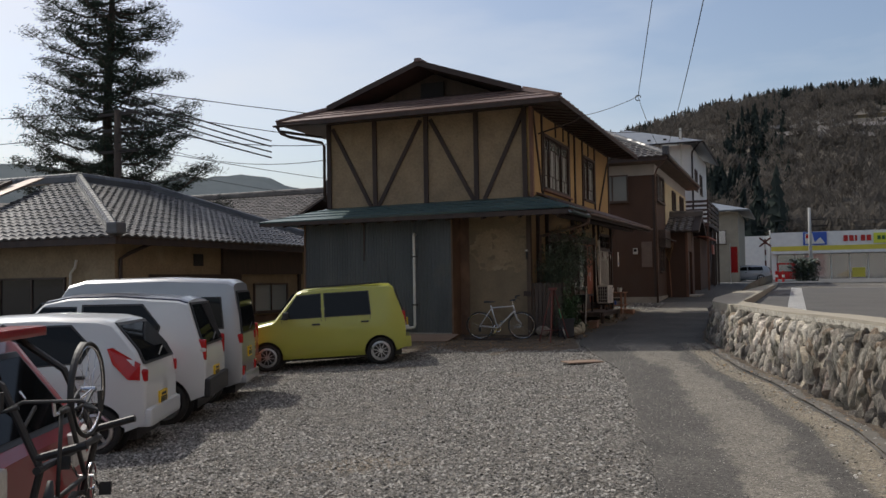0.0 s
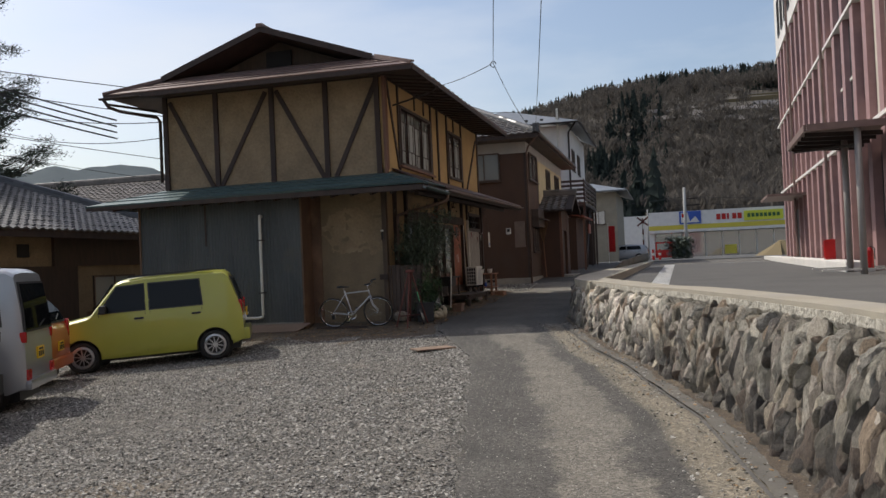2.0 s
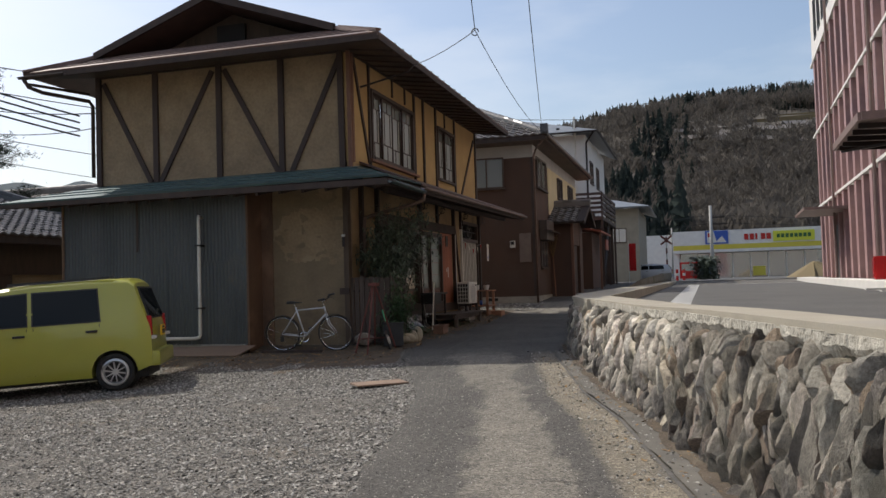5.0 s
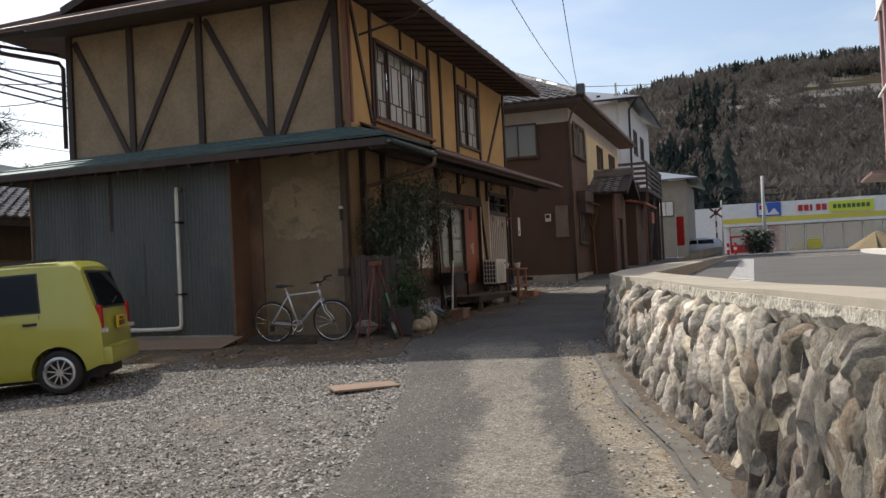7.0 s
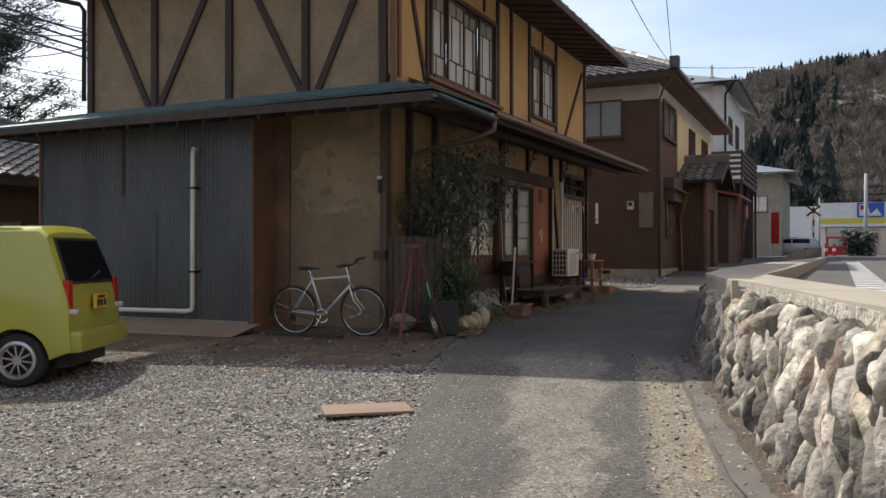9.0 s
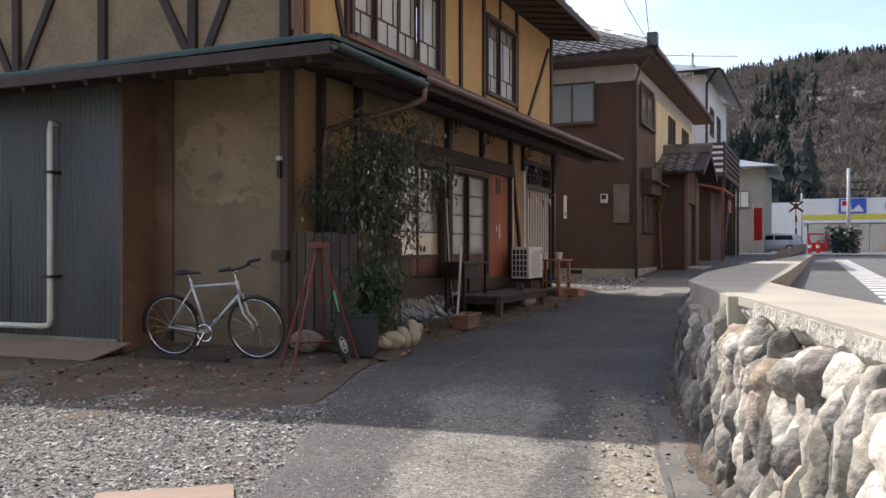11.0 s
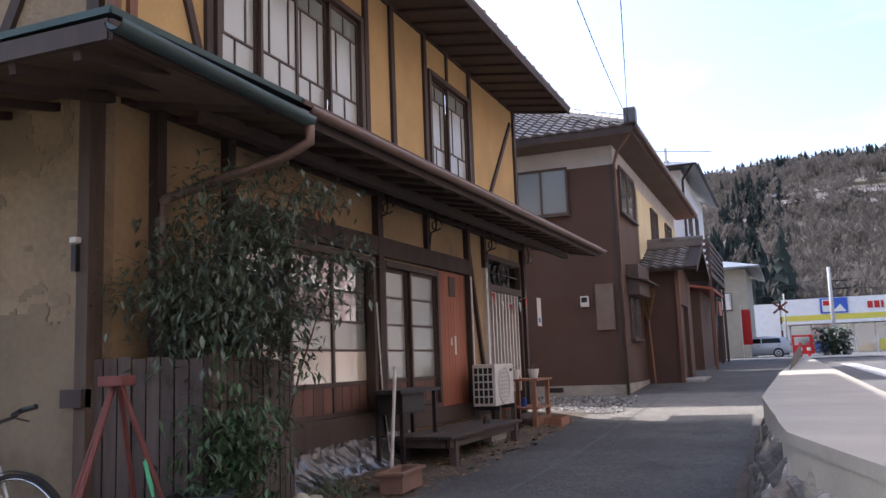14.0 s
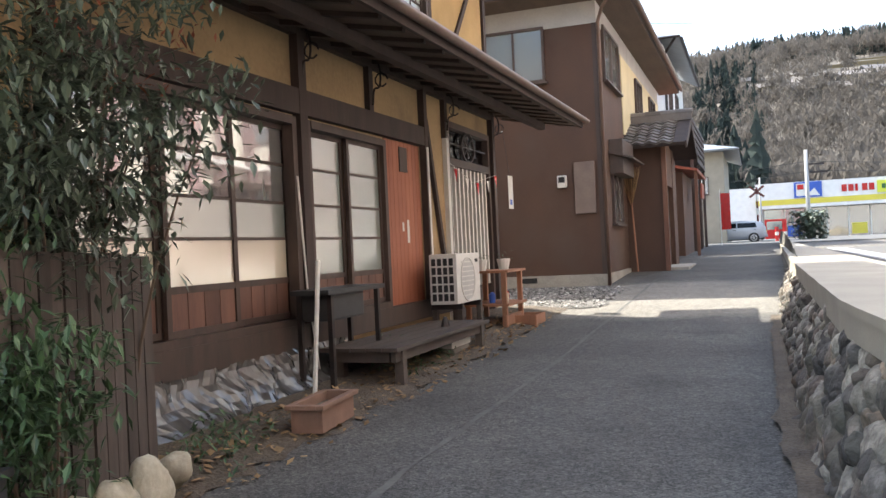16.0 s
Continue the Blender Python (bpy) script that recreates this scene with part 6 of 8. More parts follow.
        box(bm, x - 0.06, x + 0.06, s * (half(x, belt + 0.1) + 0.03), s * (half(x, belt + 0.1) + 0.2), belt + 0.02, belt + 0.17, bevel=0.03)
        part("wing_mirror", bm, M_BLACK, root)

        for poly in side_lamps:
            plate_on_side(poly, s, 0.008, 0.05, M_REDLENS, "tail_lamp", root)

    def back_x(z):
        for (xa, ta), (xb, tb) in zip(stations, stations[1:]):
            if ta <= z <= tb:
                return xa + (xb - xa) * (z - ta) / max(1e-6, tb - ta)
        return rear

    z0, z1, hb = rear_glass
    for grow, proud, t, mt, nm in ((0.03, 0.024, 0.06, M_BLACK, "window_seal"), (0.0, 0.031, 0.03, M_CARGLASS, "rear_window")):
        bm = bmesh.new()
        zr = sorted({z0 - grow, z1 + grow} | {z for _, z in stations[:6] if z0 - grow < z < z1 + grow})
        rows = []
        for z in zr:
            w = (hb + grow) * (1 - 0.1 * (z - z0) / (z1 - z0))
            rows.append([bm.verts.new((back_x(z) - d, y, z)) for y, d in ((-w, proud), (w, proud), (w, proud - t), (-w, proud - t))])
        bm.faces.new(rows[0]), bm.faces.new(rows[-1][::-1])
        for ra, rb in zip(rows, rows[1:]):
            for i in range(4):
                bm.faces.new((ra[i], ra[(i + 1) % 4], rb[(i + 1) % 4], rb[i]))
        part(nm, bm, mt, root)
    for s in (-1, 1):
        for za, zb, ya, yb, mt, nm in lamps:
            x = back_x((za + zb) / 2)
            bm = bmesh.new()
            box(bm, x - 0.025, x + 0.2, *sorted((s * ya, s * yb)), za, zb, bevel=0.03)
            part(nm, bm, mt, root)
    bm = bmesh.new()
    box(bm, rear - 0.06, rear + 0.3, -hw * 0.93, hw * 0.93, sill + 0.1, rear_low, bevel=0.05)
    part("bumper", bm, cladding or body_paint, root)
    bm = bmesh.new()
    box(bm, front - 0.25, front + 0.05, -hw * 0.88, hw * 0.88, sill + 0.03, rear_low, bevel=0.05)
    part("bumper", bm, cladding or body_paint, root)
    pz = plate or rear_low + 0.18
    px = back_x(pz) - 0.075 if pz <= rear_low else back_x(pz) - 0.015
    pl = part("number_plate", boxes((px - 0.008, px + 0.02, -0.165, 0.165, pz - 0.08, pz + 0.08)), M_PLATE if name != "estate_car" else M_PLATEW, root, "yellow number plate" if name != "estate_car" else "white number plate")
    for ya, yb, za, zb in ((-0.1, 0.1, 0.03, 0.06), (-0.13, -0.06, -0.055, 0.015), (-0.03, 0.04, -0.055, 0.015), (0.06, 0.13, -0.055, 0.015)):
        part("plate_mark", boxes((px - 0.011, px, ya, yb, pz + za, pz + zb)), M_BLACK, pl)
    if wiper:
        part("rear_wiper", beam(bmesh.new(), (back_x(z0 + 0.02) - 0.03, 0.02, z0 + 0.02), (back_x(z0 + 0.1) - 0.03, -0.3, z0 + 0.1), 0.02, 0.015, (1, 0, 0)), M_BLACK, root)
    # windscreen
    wx = [(x, t) for x, t in stations if x > 0 and t > belt + 0.05]
    (xa, ta), (xb, tb) = wx[-1], [(x, t) for x, t in stations if x > wx[-1][0]][0]
    bm = bmesh.new()
    zt, zb_ = ta - 0.05, tb + 0.08
    pts = [(xb - 0.1, -half(xb, belt) * 0.88, zb_), (xb - 0.1, half(xb, belt) * 0.88, zb_), (xa + 0.06, half(xa, ta) * 0.9, zt), (xa + 0.06, -half(xa, ta) * 0.9, zt)]
    d = Vector((tb - ta, 0, xa - xb)).normalized()
    slab(bm, [Vector(p) + Vector((0.02, 0, 0.035)) for p in pts], 0.02)
    part("windscreen", bm, M_CARGLASS, root)
    if roof_paint:
        bm = bmesh.new()
        tops = [(x, t) for x, t in stations if t > zmax - 0.12]
        prev = None
        for x, top in tops:
            h = half(x, top)
            side = [(h + 0.004, top - 0.06), (h - 0.031, top - 0.006), (h - 0.1, top + 0.01), (h * 0.5, top + 0.026)]
            row = [bm.verts.new((x, y, z)) for y, z in side + [(0, top + 0.031)] + [(-y, z) for y, z in reversed(side)]]
            if prev:
                for i in range(len(row) - 1):
                    bm.faces.new((prev[i], prev[i + 1], row[i + 1], row[i]))
            prev = row
        part("roof_panel", bm, roof_paint, root)
    return root


# lime-yellow boxy car
car = make_car("kei_car", "lime-yellow boxy small car with dark windows parked on gravel", (-9.0, 16.97, -0.08), 206.2, 3.5, 1.5,
    ((-1.7, 0.86), (-1.68, 0.98), (-1.61, 1.2), (-1.49, 1.57), (-1.4, 1.645), (-0.8, 1.67), (0.0, 1.66), (0.4, 1.62), (0.52, 1.58), (0.98, 1.04), (1.05, 1.0), (1.5, 0.92), (1.62, 0.86), (1.68, 0.7)),
    1.02, 0.22, 0.13, P_YELLOW, (-1.16, 1.17), 0.28, 10,
    (((-0.98, 1.06), (-0.06, 1.06), (-0.06, 1.52), (-0.95, 1.52)), ((0.03, 1.06), (0.84, 1.06), (0.5, 1.5), (0.03, 1.52))),
    (1.06, 1.5, 0.6), ((0.78, 1.08, 0.6, 0.7, M_REDLENS, "tail_lamp"), (0.72, 0.78, 0.6, 0.7, M_CLEARLENS, "reverse_lamp")), rear_low=0.55, plate=0.83)
car.matrix_world = pose(-9.0, 16.97, -0.05, 0, 2.6, 206.2)
for s in (-1, 1):
    part("roof_rail", beam(bmesh.new(), (-1.2, s * 0.6, 1.69), (0.3, s * 0.6, 1.672), 0.035, 0.035, (0, 0, 1)), M_BLACK, car)
    part("fog_mark", boxes((1.3, 1.36, s * 0.715 - 0.012, s * 0.715 + 0.012, 0.72, 0.75)), P_ORANGE, car)

# white hatchback
make_car("hatchback", "white rounded small hatchback with red tail lamps", (-8.17, 8.27, -0.14), 206.2, 3.36, 1.475,
    ((-1.68, 0.8), (-1.66, 0.95), (-1.56, 1.15), (-1.3, 1.46), (-1.15, 1.5), (-0.5, 1.53), (0.1, 1.51), (0.35, 1.47), (1.0, 1.02), (1.1, 0.97), (1.5, 0.85), (1.63, 0.75), (1.68, 0.6)),
    0.98, 0.2, 0.16, P_WHITE, (-1.14, 1.18), 0.275, 5,
    (((-0.98, 1.03), (-0.1, 0.98), (-0.1, 1.41), (-0.86, 1.42), (-1.08, 1.2)), ((-0.04, 0.98), (0.85, 0.98), (0.3, 1.41), (-0.04, 1.41))),
    (1.02, 1.42, 0.6), ((0.8, 0.94, 0.62, 0.69, M_REDLENS, "tail_lamp"),), rear_low=0.5, plate=0.55,
    side_lamps=(((-1.62, 0.82), (-1.5, 0.83), (-1.34, 1.0), (-1.27, 1.17), (-1.33, 1.18), (-1.62, 1.0)),))
# white crossover with dark roof
make_car("crossover", "white small crossover with dark blue roof and black cladding", (-8.8, 10.12, -0.15), 206.2, 3.36, 1.475,
    ((-1.68, 0.85), (-1.66, 1.0), (-1.58, 1.2), (-1.44, 1.64), (-1.32, 1.68), (-0.5, 1.74), (0.1, 1.73), (0.4, 1.67), (0.95, 1.12), (1.05, 1.06), (1.5, 1.0), (1.63, 0.92), (1.68, 0.7)),
    1.08, 0.26, 0.13, P_WHITE, (-1.14, 1.2), 0.3, 5,
    (((-1.02, 1.1), (-0.1, 1.08), (-0.1, 1.6), (-0.85, 1.6), (-1.08, 1.32)), ((0.0, 1.1), (0.8, 1.12), (0.42, 1.58), (0.0, 1.58))),
    (1.08, 1.6, 0.62), ((0.86, 1.14, 0.6, 0.69, M_REDLENS, "tail_lamp"), (0.97, 1.03, 0.62, 0.7, M_CLEARLENS, "reverse_lamp")), roof_paint=P_NAVY, rear_low=0.62, plate=0.66, cladding=M_BLACK)
# silver van
make_car("van", "silver small van with tall body", (-9.53, 11.95, -0.16), 206.2, 3.39, 1.475,
    ((-1.69, 0.7), (-1.68, 1.0), (-1.64, 1.4), (-1.56, 1.87), (-1.46, 1.93), (-0.5, 1.98), (0.7, 1.96), (0.95, 1.89), (1.4, 1.2), (1.5, 1.1), (1.62, 0.9), (1.69, 0.6)),
    1.12, 0.22, 0.1, P_SILVER, (-1.1, 1.25), 0.275, 6,
    (((-1.4, 1.2), (-0.5, 1.2), (-0.5, 1.66), (-1.35, 1.66)), ((-0.38, 1.2), (0.4, 1.2), (0.4, 1.66), (-0.38, 1.66)), ((0.5, 1.2), (1.15, 1.18), (0.85, 1.66), (0.5, 1.66))),
    (1.12, 1.74, 0.64), ((0.45, 0.6, 0.5, 0.68, M_REDLENS, "tail_lamp"), (0.95, 1.1, 0.62, 0.7, M_REDLENS, "tail_lamp")), rear_low=0.46, plate=0.78)
# orange car behind the van
make_car("small_car", "orange-red small car parked beside a van", (-10.85, 14.05, -0.17), 206.2, 3.3, 1.475,
    ((-1.65, 0.85), (-1.62, 1.0), (-1.5, 1.25), (-1.3, 1.48), (-0.5, 1.55), (0.2, 1.52), (0.4, 1.48), (0.95, 1.02), (1.45, 0.9), (1.65, 0.65)),
    1.0, 0.22, 0.13, P_ORANGE, (-1.12, 1.15), 0.275, 5,
    (((-0.95, 1.05), (-0.08, 1.05), (-0.08, 1.42), (-0.85, 1.42)), ((0.02, 1.05), (0.8, 1.05), (0.35, 1.42), (0.02, 1.42))),
    (1.1, 1.42, 0.52), ((0.8, 1.1, 0.56, 0.68, M_REDLENS, "tail_lamp"),), rear_low=0.5)
# red estate with a carrier
red = make_car("estate_car", "glossy red estate car with a folded bicycle on a rear carrier", (-5.36, 3.34, -0.1), 206.2, 4.3, 1.72,
    ((-2.15, 0.75), (-2.13, 0.95), (-2.05, 1.05), (-1.72, 1.5), (-1.5, 1.55), (-0.6, 1.6), (0.2, 1.58), (0.4, 1.54), (1.15, 1.02), (1.3, 0.98), (1.95, 0.86), (2.1, 0.75), (2.15, 0.55)),
    1.0, 0.22, 0.14, P_RED, (-1.3, 1.35), 0.31, 5,
    (((-1.3, 1.06), (-0.35, 1.05), (-0.35, 1.44), (-1.2, 1.42)), ((-0.25, 1.05), (0.9, 1.04), (0.35, 1.44), (-0.25, 1.44))),
    (1.06, 1.42, 0.62), ((0.78, 0.98, 0.42, 0.82, M_CLEARLENS, "tail_lamp"), (0.81, 0.95, 0.6, 0.7, M_REDLENS, "tail_lamp")), rear_low=0.5, plate=0.62)
part("spoiler", boxes((-1.95, -1.6, -0.6, 0.6, 1.54, 1.6), bevel=0.02), P_RED, red)


# ---- bicycles ----
def make_bike(name, label, m, frame_mat, tyre_mat, spokes=18, guards=True):
    """A diamond-frame bicycle in its own plane: x ahead, z up, rear hub at the origin's x."""
    root = new(name)
    root.matrix_world = m
    tagged(root, label, "bicycle")
    R, base = 0.335, 1.02
    rh, fh = Vector((0, 0, R)), Vector((base, 0, R))
    bb, seat, head_t, head_b = Vector((0.43, 0, 0.28)), Vector((0.29, 0, 0.80)), Vector((0.83, 0, 0.84)), Vector((0.86, 0, 0.70))
    fr = part("frame", tube(bmesh.new(), [bb, seat + (seat - bb) * 0.06], 0.016, 8), frame_mat, root, smooth=True)
    for nm, a, b, r in (("top_tube", seat - Vector((-0.01, 0, 0.03)), head_t - Vector((0, 0, 0.03)), 0.014), ("down_tube", bb, head_b, 0.017), ("head_tube", head_t, head_b, 0.019)):
        part(nm, tube(bmesh.new(), [a, b], r, 8), frame_mat, fr, smooth=True)
    for s in (-1, 1):
        o = Vector((0, 0.05 * s, 0))
        part("seat_stay", tube(bmesh.new(), [seat - Vector((0, 0, 0.05)), rh + o], 0.008, 6), frame_mat, fr, smooth=True)
        part("chain_stay", tube(bmesh.new(), [bb + o * 0.6, rh + o], 0.009, 6), frame_mat, fr, smooth=True)
        part("fork_blade", tube(bmesh.new(), [head_b + o, head_b + Vector((0.05, 0, -0.2)) + o, fh + Vector((-0.02, 0, 0.06)) + o, fh + o], [0.012, 0.011, 0.009, 0.008], 6), frame_mat, fr, smooth=True)
    part("seat_post", tube(bmesh.new(), [seat, seat + Vector((-0.03, 0, 0.1))], 0.012, 8), M_CHROME, root)
    bm = bmesh.new()
    tube(bm, [seat + Vector(v) for v in ((-0.16, 0, 0.12), (-0.08, 0, 0.125), (0.02, 0, 0.12), (0.12, 0, 0.115))], [0.06, 0.065, 0.035, 0.018], 10)
    for v in bm.verts:
        v.co.z = seat.z + 0.115 + (v.co.z - seat.z - 0.115) * 0.45
    part("saddle", bm, M_BLACK, root, "black saddle", smooth=True)
    part("stem", tube(bmesh.new(), [head_t, head_t + Vector((-0.02, 0, 0.08)), head_t + Vector((0.06, 0, 0.13))], 0.012, 8), M_CHROME, root)
    hb = head_t + Vector((0.06, 0, 0.13))
    part("handlebar", tube(bmesh.new(), [hb + Vector(v) for v in ((-0.05, 0.27, 0.02), (0.0, 0.18, 0.01), (0, 0, 0), (0.0, -0.18, 0.01), (-0.05, -0.27, 0.02))], 0.012, 8), M_BLACK, root)
    for s in (-1, 1):
        part("grip", tube(bmesh.new(), [hb + Vector((-0.03, 0.2 * s, 0.015)), hb + Vector((-0.06, 0.3 * s, 0.025)), hb + Vector((0.06, 0.3 * s, 0.05))], 0.018, 8), M_BLACK, root)
        part("brake_lever", tube(bmesh.new(), [hb + Vector((0.02, 0.17 * s, 0)), hb + Vector((0.07, 0.22 * s, -0.03))], 0.007, 6), M_CHROME, root)
    for hub, nm in ((rh, "rear_wheel"), (fh, "front_wheel")):
        n = 40
        circ = lambda r: [hub + Vector((r * math.cos(a), 0, r * math.sin(a))) for a in (2 * math.pi * k / n for k in range(n + 1))]
        wh = part(nm, tube(bmesh.new(), circ(R - 0.012), 0.014, 6, False), tyre_mat, root, smooth=True)
        part("rim", tube(bmesh.new(), circ(R - 0.032), 0.009, 5, False), M_CHROME, wh, smooth=True)
        part("hub", tube(bmesh.new(), [hub - Vector((0, 0.05, 0)), hub + Vector((0, 0.05, 0))], 0.02, 8), M_CHROME, wh)
        for k in range(spokes):
            a = 2 * math.pi * k / spokes
            part("spoke", tube(bmesh.new(), [hub + Vector((0.018 * math.cos(a + 1.2), 0.03 * (-1) ** k, 0.018 * math.sin(a + 1.2))), hub + Vector((math.cos(a), 0, math.sin(a))) * (R - 0.035)], 0.0016, 3, False), M_CHROME, wh)
        if guards:
            a0, a1 = (0.35, 3.4) if nm == "rear_wheel" else (0.5, 2.6)
            bm = bmesh.new()
            prev = None
            for k in range(17):
                a = a0 + (a1 - a0) * k / 16
                row = [bm.verts.new(hub + Vector(((R + 0.02) * math.cos(a), y, (R + 0.02 - abs(y) * 0.3) * math.sin(a)))) for y in (-0.022, 0, 0.022)]
                if prev:
                    for q in range(2):
                        bm.faces.new((prev[q], prev[q + 1], row[q + 1], row[q]))
                prev = row
            part("mudguard", bm, M_BLACK, root, "black mudguard")
            part("stay", tube(bmesh.new(), [hub, hub + Vector((-(R + 0.02) * 0.93, 0.03, 0.12))], 0.003, 4), M_CHROME, root)
    part("chainring", tube(bmesh.new(), [bb + Vector((0.09 * math.cos(a), -0.045, 0.09 * math.sin(a))) for a in (2 * math.pi * k / 24 for k in range(25))], 0.007, 5, False), M_CHROME, root)
    part("crank", tube(bmesh.new(), [bb + Vector((-0.09, -0.06, -0.14)), bb + Vector((0, -0.05, 0)), bb + Vector((0.0, 0.05, 0)), bb + Vector((0.09, 0.06, 0.14))], 0.011, 6), M_CHROME, root)
    for s, v in ((-1, (-0.09, -0.1, -0.14)), (1, (0.09, 0.1, 0.14))):
        part("pedal", boxes(tuple(c for a, b in zip(bb + Vector(v), (0.045, 0.04, 0.012)) for c in (a - b, a + b))), M_BLACK, root)
    part("chain", tube(bmesh.new(), [bb + Vector((0, -0.045, 0.09)), rh + Vector((0, -0.045, 0.035)), rh + Vector((-0.03, -0.045, 0)), rh + Vector((0, -0.045, -0.03)), bb + Vector((0, -0.045, -0.09))], 0.005, 4), M_IRON, root)
    part("derailleur", boxes((-0.03, 0.03, -0.07, -0.03, 0.2, 0.3)), M_BLACK, root)
    return root


bx = math.degrees(math.atan2(0.12, 1.02))
make_bike("bicycle", "silver-white sports bicycle with black saddle leaning against the mud wall", pose(-6.74, 20.46, ground_z(-6.4, 20.46) + 0.012, 8, 0, bx), M_STEELW, M_TYRE)

# rear carrier with a folded black bicycle
carrier = thing("bike_carrier", "black tubular bicycle carrier strapped to a tailgate", "carrier", at=(-5.36, 3.34, -0.1), rz=206.2)
for y in (-0.45, 0.35):
    part("upright", tube(bmesh.new(), [(-2.2, y, 0.62), (-2.28, y, 0.95), (-2.1, y, 1.35), (-1.75, y, 1.6)], 0.02, 8), M_BLACK, carrier)
    part("arm", tube(bmesh.new(), [(-2.26, y, 1.0), (-2.5, y, 1.06)], 0.02, 8), M_BLACK, carrier)
    part("strap", tube(bmesh.new(), [(-2.28, y, 0.95), (-2.17, y + 0.05, 0.4)], 0.012, 5), M_BLACK, carrier)
part("cross_tube", tube(bmesh.new(), [(-2.28, -0.5, 0.95), (-2.28, 0.4, 0.95)], 0.02, 8), M_BLACK, carrier)
make_bike("folding_bicycle", "black bicycle hung on a rear carrier", pose(-5.36, 3.34, -0.1, 0, 0, 206.2) @ pose(-2.4, -0.05, 0.5, 0, -78, -90) @ Matrix.Scale(0.74, 4), M_BLACK, M_TYRE)

# ---- pavement details ----
def quilt(name, x0, x1, y0, y1, nx, ny, lift, material, label, ragged=0.0, fade=0.0):
    """A thin sheet that follows the ground between two lines of the plan."""
    bm = bmesh.new()
    prev = None
    for i in range(ny + 1):
        v = i / ny
        y = y0 + (y1 - y0) * v
        a, b = x0(y), x1(y)
        row = []
        for j in range(nx + 1):
            x = a + (b - a) * j / nx
            if ragged and j in (0, nx):
                x += ragged * (noise.noise(Vector((y * 1.7, j * 5.0, 1.0))) + 0.6 * noise.noise(Vector((y * 6.0, j * 5.0, 2.0))))
            under = 0.06 * smooth01((y0 + fade - y) / fade + 0.9 * noise.noise(Vector((x * 1.6, y * 1.6, 0.5))) - 0.1) if fade else 0.0
            row.append(bm.verts.new((x, y, ground_z(x, y) + lift - under)))
        if prev:
            for j in range(nx):
                bm.faces.new((prev[j], prev[j + 1], row[j + 1], row[j]))
        prev = row
    return tagged(part(name, bm, material), label, name.split("_")[0], kind="structure")


LL, WF, WT = (lambda y: lerp_table(LANE_LEFT, y)), (lambda y: lerp_table(WALL_FOOT, y)), (lambda y: lerp_table(WALL_TOP, y))
for a, b, y, k in ((-3.0, -1.35, 17.65, 0), (-2.1, -0.9, 16.2, 1), (-1.0, 0.15, 13.3, 2), (-0.9, 0.5, 11.6, 3)):
    bm = bmesh.new()
    n = 30
    ps = [(a + (b - a) * i / n, y + 0.16 * noise.noise(Vector((i * 0.22, k * 7, 0))) + 0.05 * noise.noise(Vector((i * 0.9, k * 7, 3)))) for i in range(n + 1)]
    for p, q in zip(ps, ps[1:]):
        w0, w1 = (0.002 + 0.009 * abs(noise.noise(Vector((v[0] * 5, v[1], k)))) for v in (p, q))
        bm.faces.new([bm.verts.new((v[0], v[1] + d, ground_z(*v) + 0.028)) for v, d in ((p, -w0), (q, -w1), (q, w1), (p, w0))])
    tagged(part("lane_crack", bm, M_SEAMDARK), "dark crack across the worn lane", "crack", kind="structure")
quilt("gutter_strip", lambda y: WF(y) - 0.28, lambda y: WF(y) + 0.05, -4.0, 19.4, 3, 160, 0.05, M_GUTTERC, "concrete gutter strip along the wall foot", 0.02)
quilt("gutter_groove", lambda y: WF(y) - 0.31, lambda y: WF(y) - 0.275, -4.0, 19.4, 1, 160, 0.031, M_MORTAR, "dark joint beside the gutter strip", 0.005)
quilt("dirt_strip", lambda y: WF(y) - 0.13, lambda y: WF(y) + 0.06, 2.0, 30.0, 3, 300, 0.056, M_DIRT, "dirt and debris gathered along the wall foot", 0.06)
quilt("dirt_verge", lambda y: -12.5, lambda y: LL(y) - 0.1 - 0.2 * max(0, 19.5 - y), 17.9, 20.9, 150, 50, 0.012, M_DIRT, "bare brown dirt with dry leaves before the house", 0.1, 1.3)
quilt("dirt_verge", lambda y: -5.62, lambda y: LL(y) + 0.02, 20.9, 31.4, 8, 200, 0.027, M_DIRT, "dirt verge with leaves along the house", 0.14)
quilt("lane_seam", lambda y: -3.78 + 0.08 * (y < 23) * (23 - y), lambda y: -3.74 + 0.08 * (y < 23) * (23 - y), 20.5, 36, 1, 160, 0.026, M_SEAM, "pale seam along the lane", 0.02)
quilt("gravel_patch", lambda y: -7.5, lambda y: -4.3 + 0.3 * math.sin(y * 3), 31.3, 34.9, 10, 20, 0.03, M_GRAVEL, "pale gravel between the houses", 0.1)


def lot_line(x0, x1, y0, y1):
    return tagged(part("painted_line", boxes((x0, x1, y0, y1, min(lot_z(0, y0), lot_z(0, y1)) - 0.02, max(lot_z(0, y0), lot_z(0, y1)) + 0.005)), M_PAINT), "white painted line on asphalt", "line", kind="structure")


for i in range(58):
    y = 17.6 + i * 0.75
    lot_line(0.16 + 0.005 * i, 0.53 + 0.008 * i, y, y + 0.46)
for y in (50, 56):
    lot_line(2.6, 6.0, y, y + 0.15)

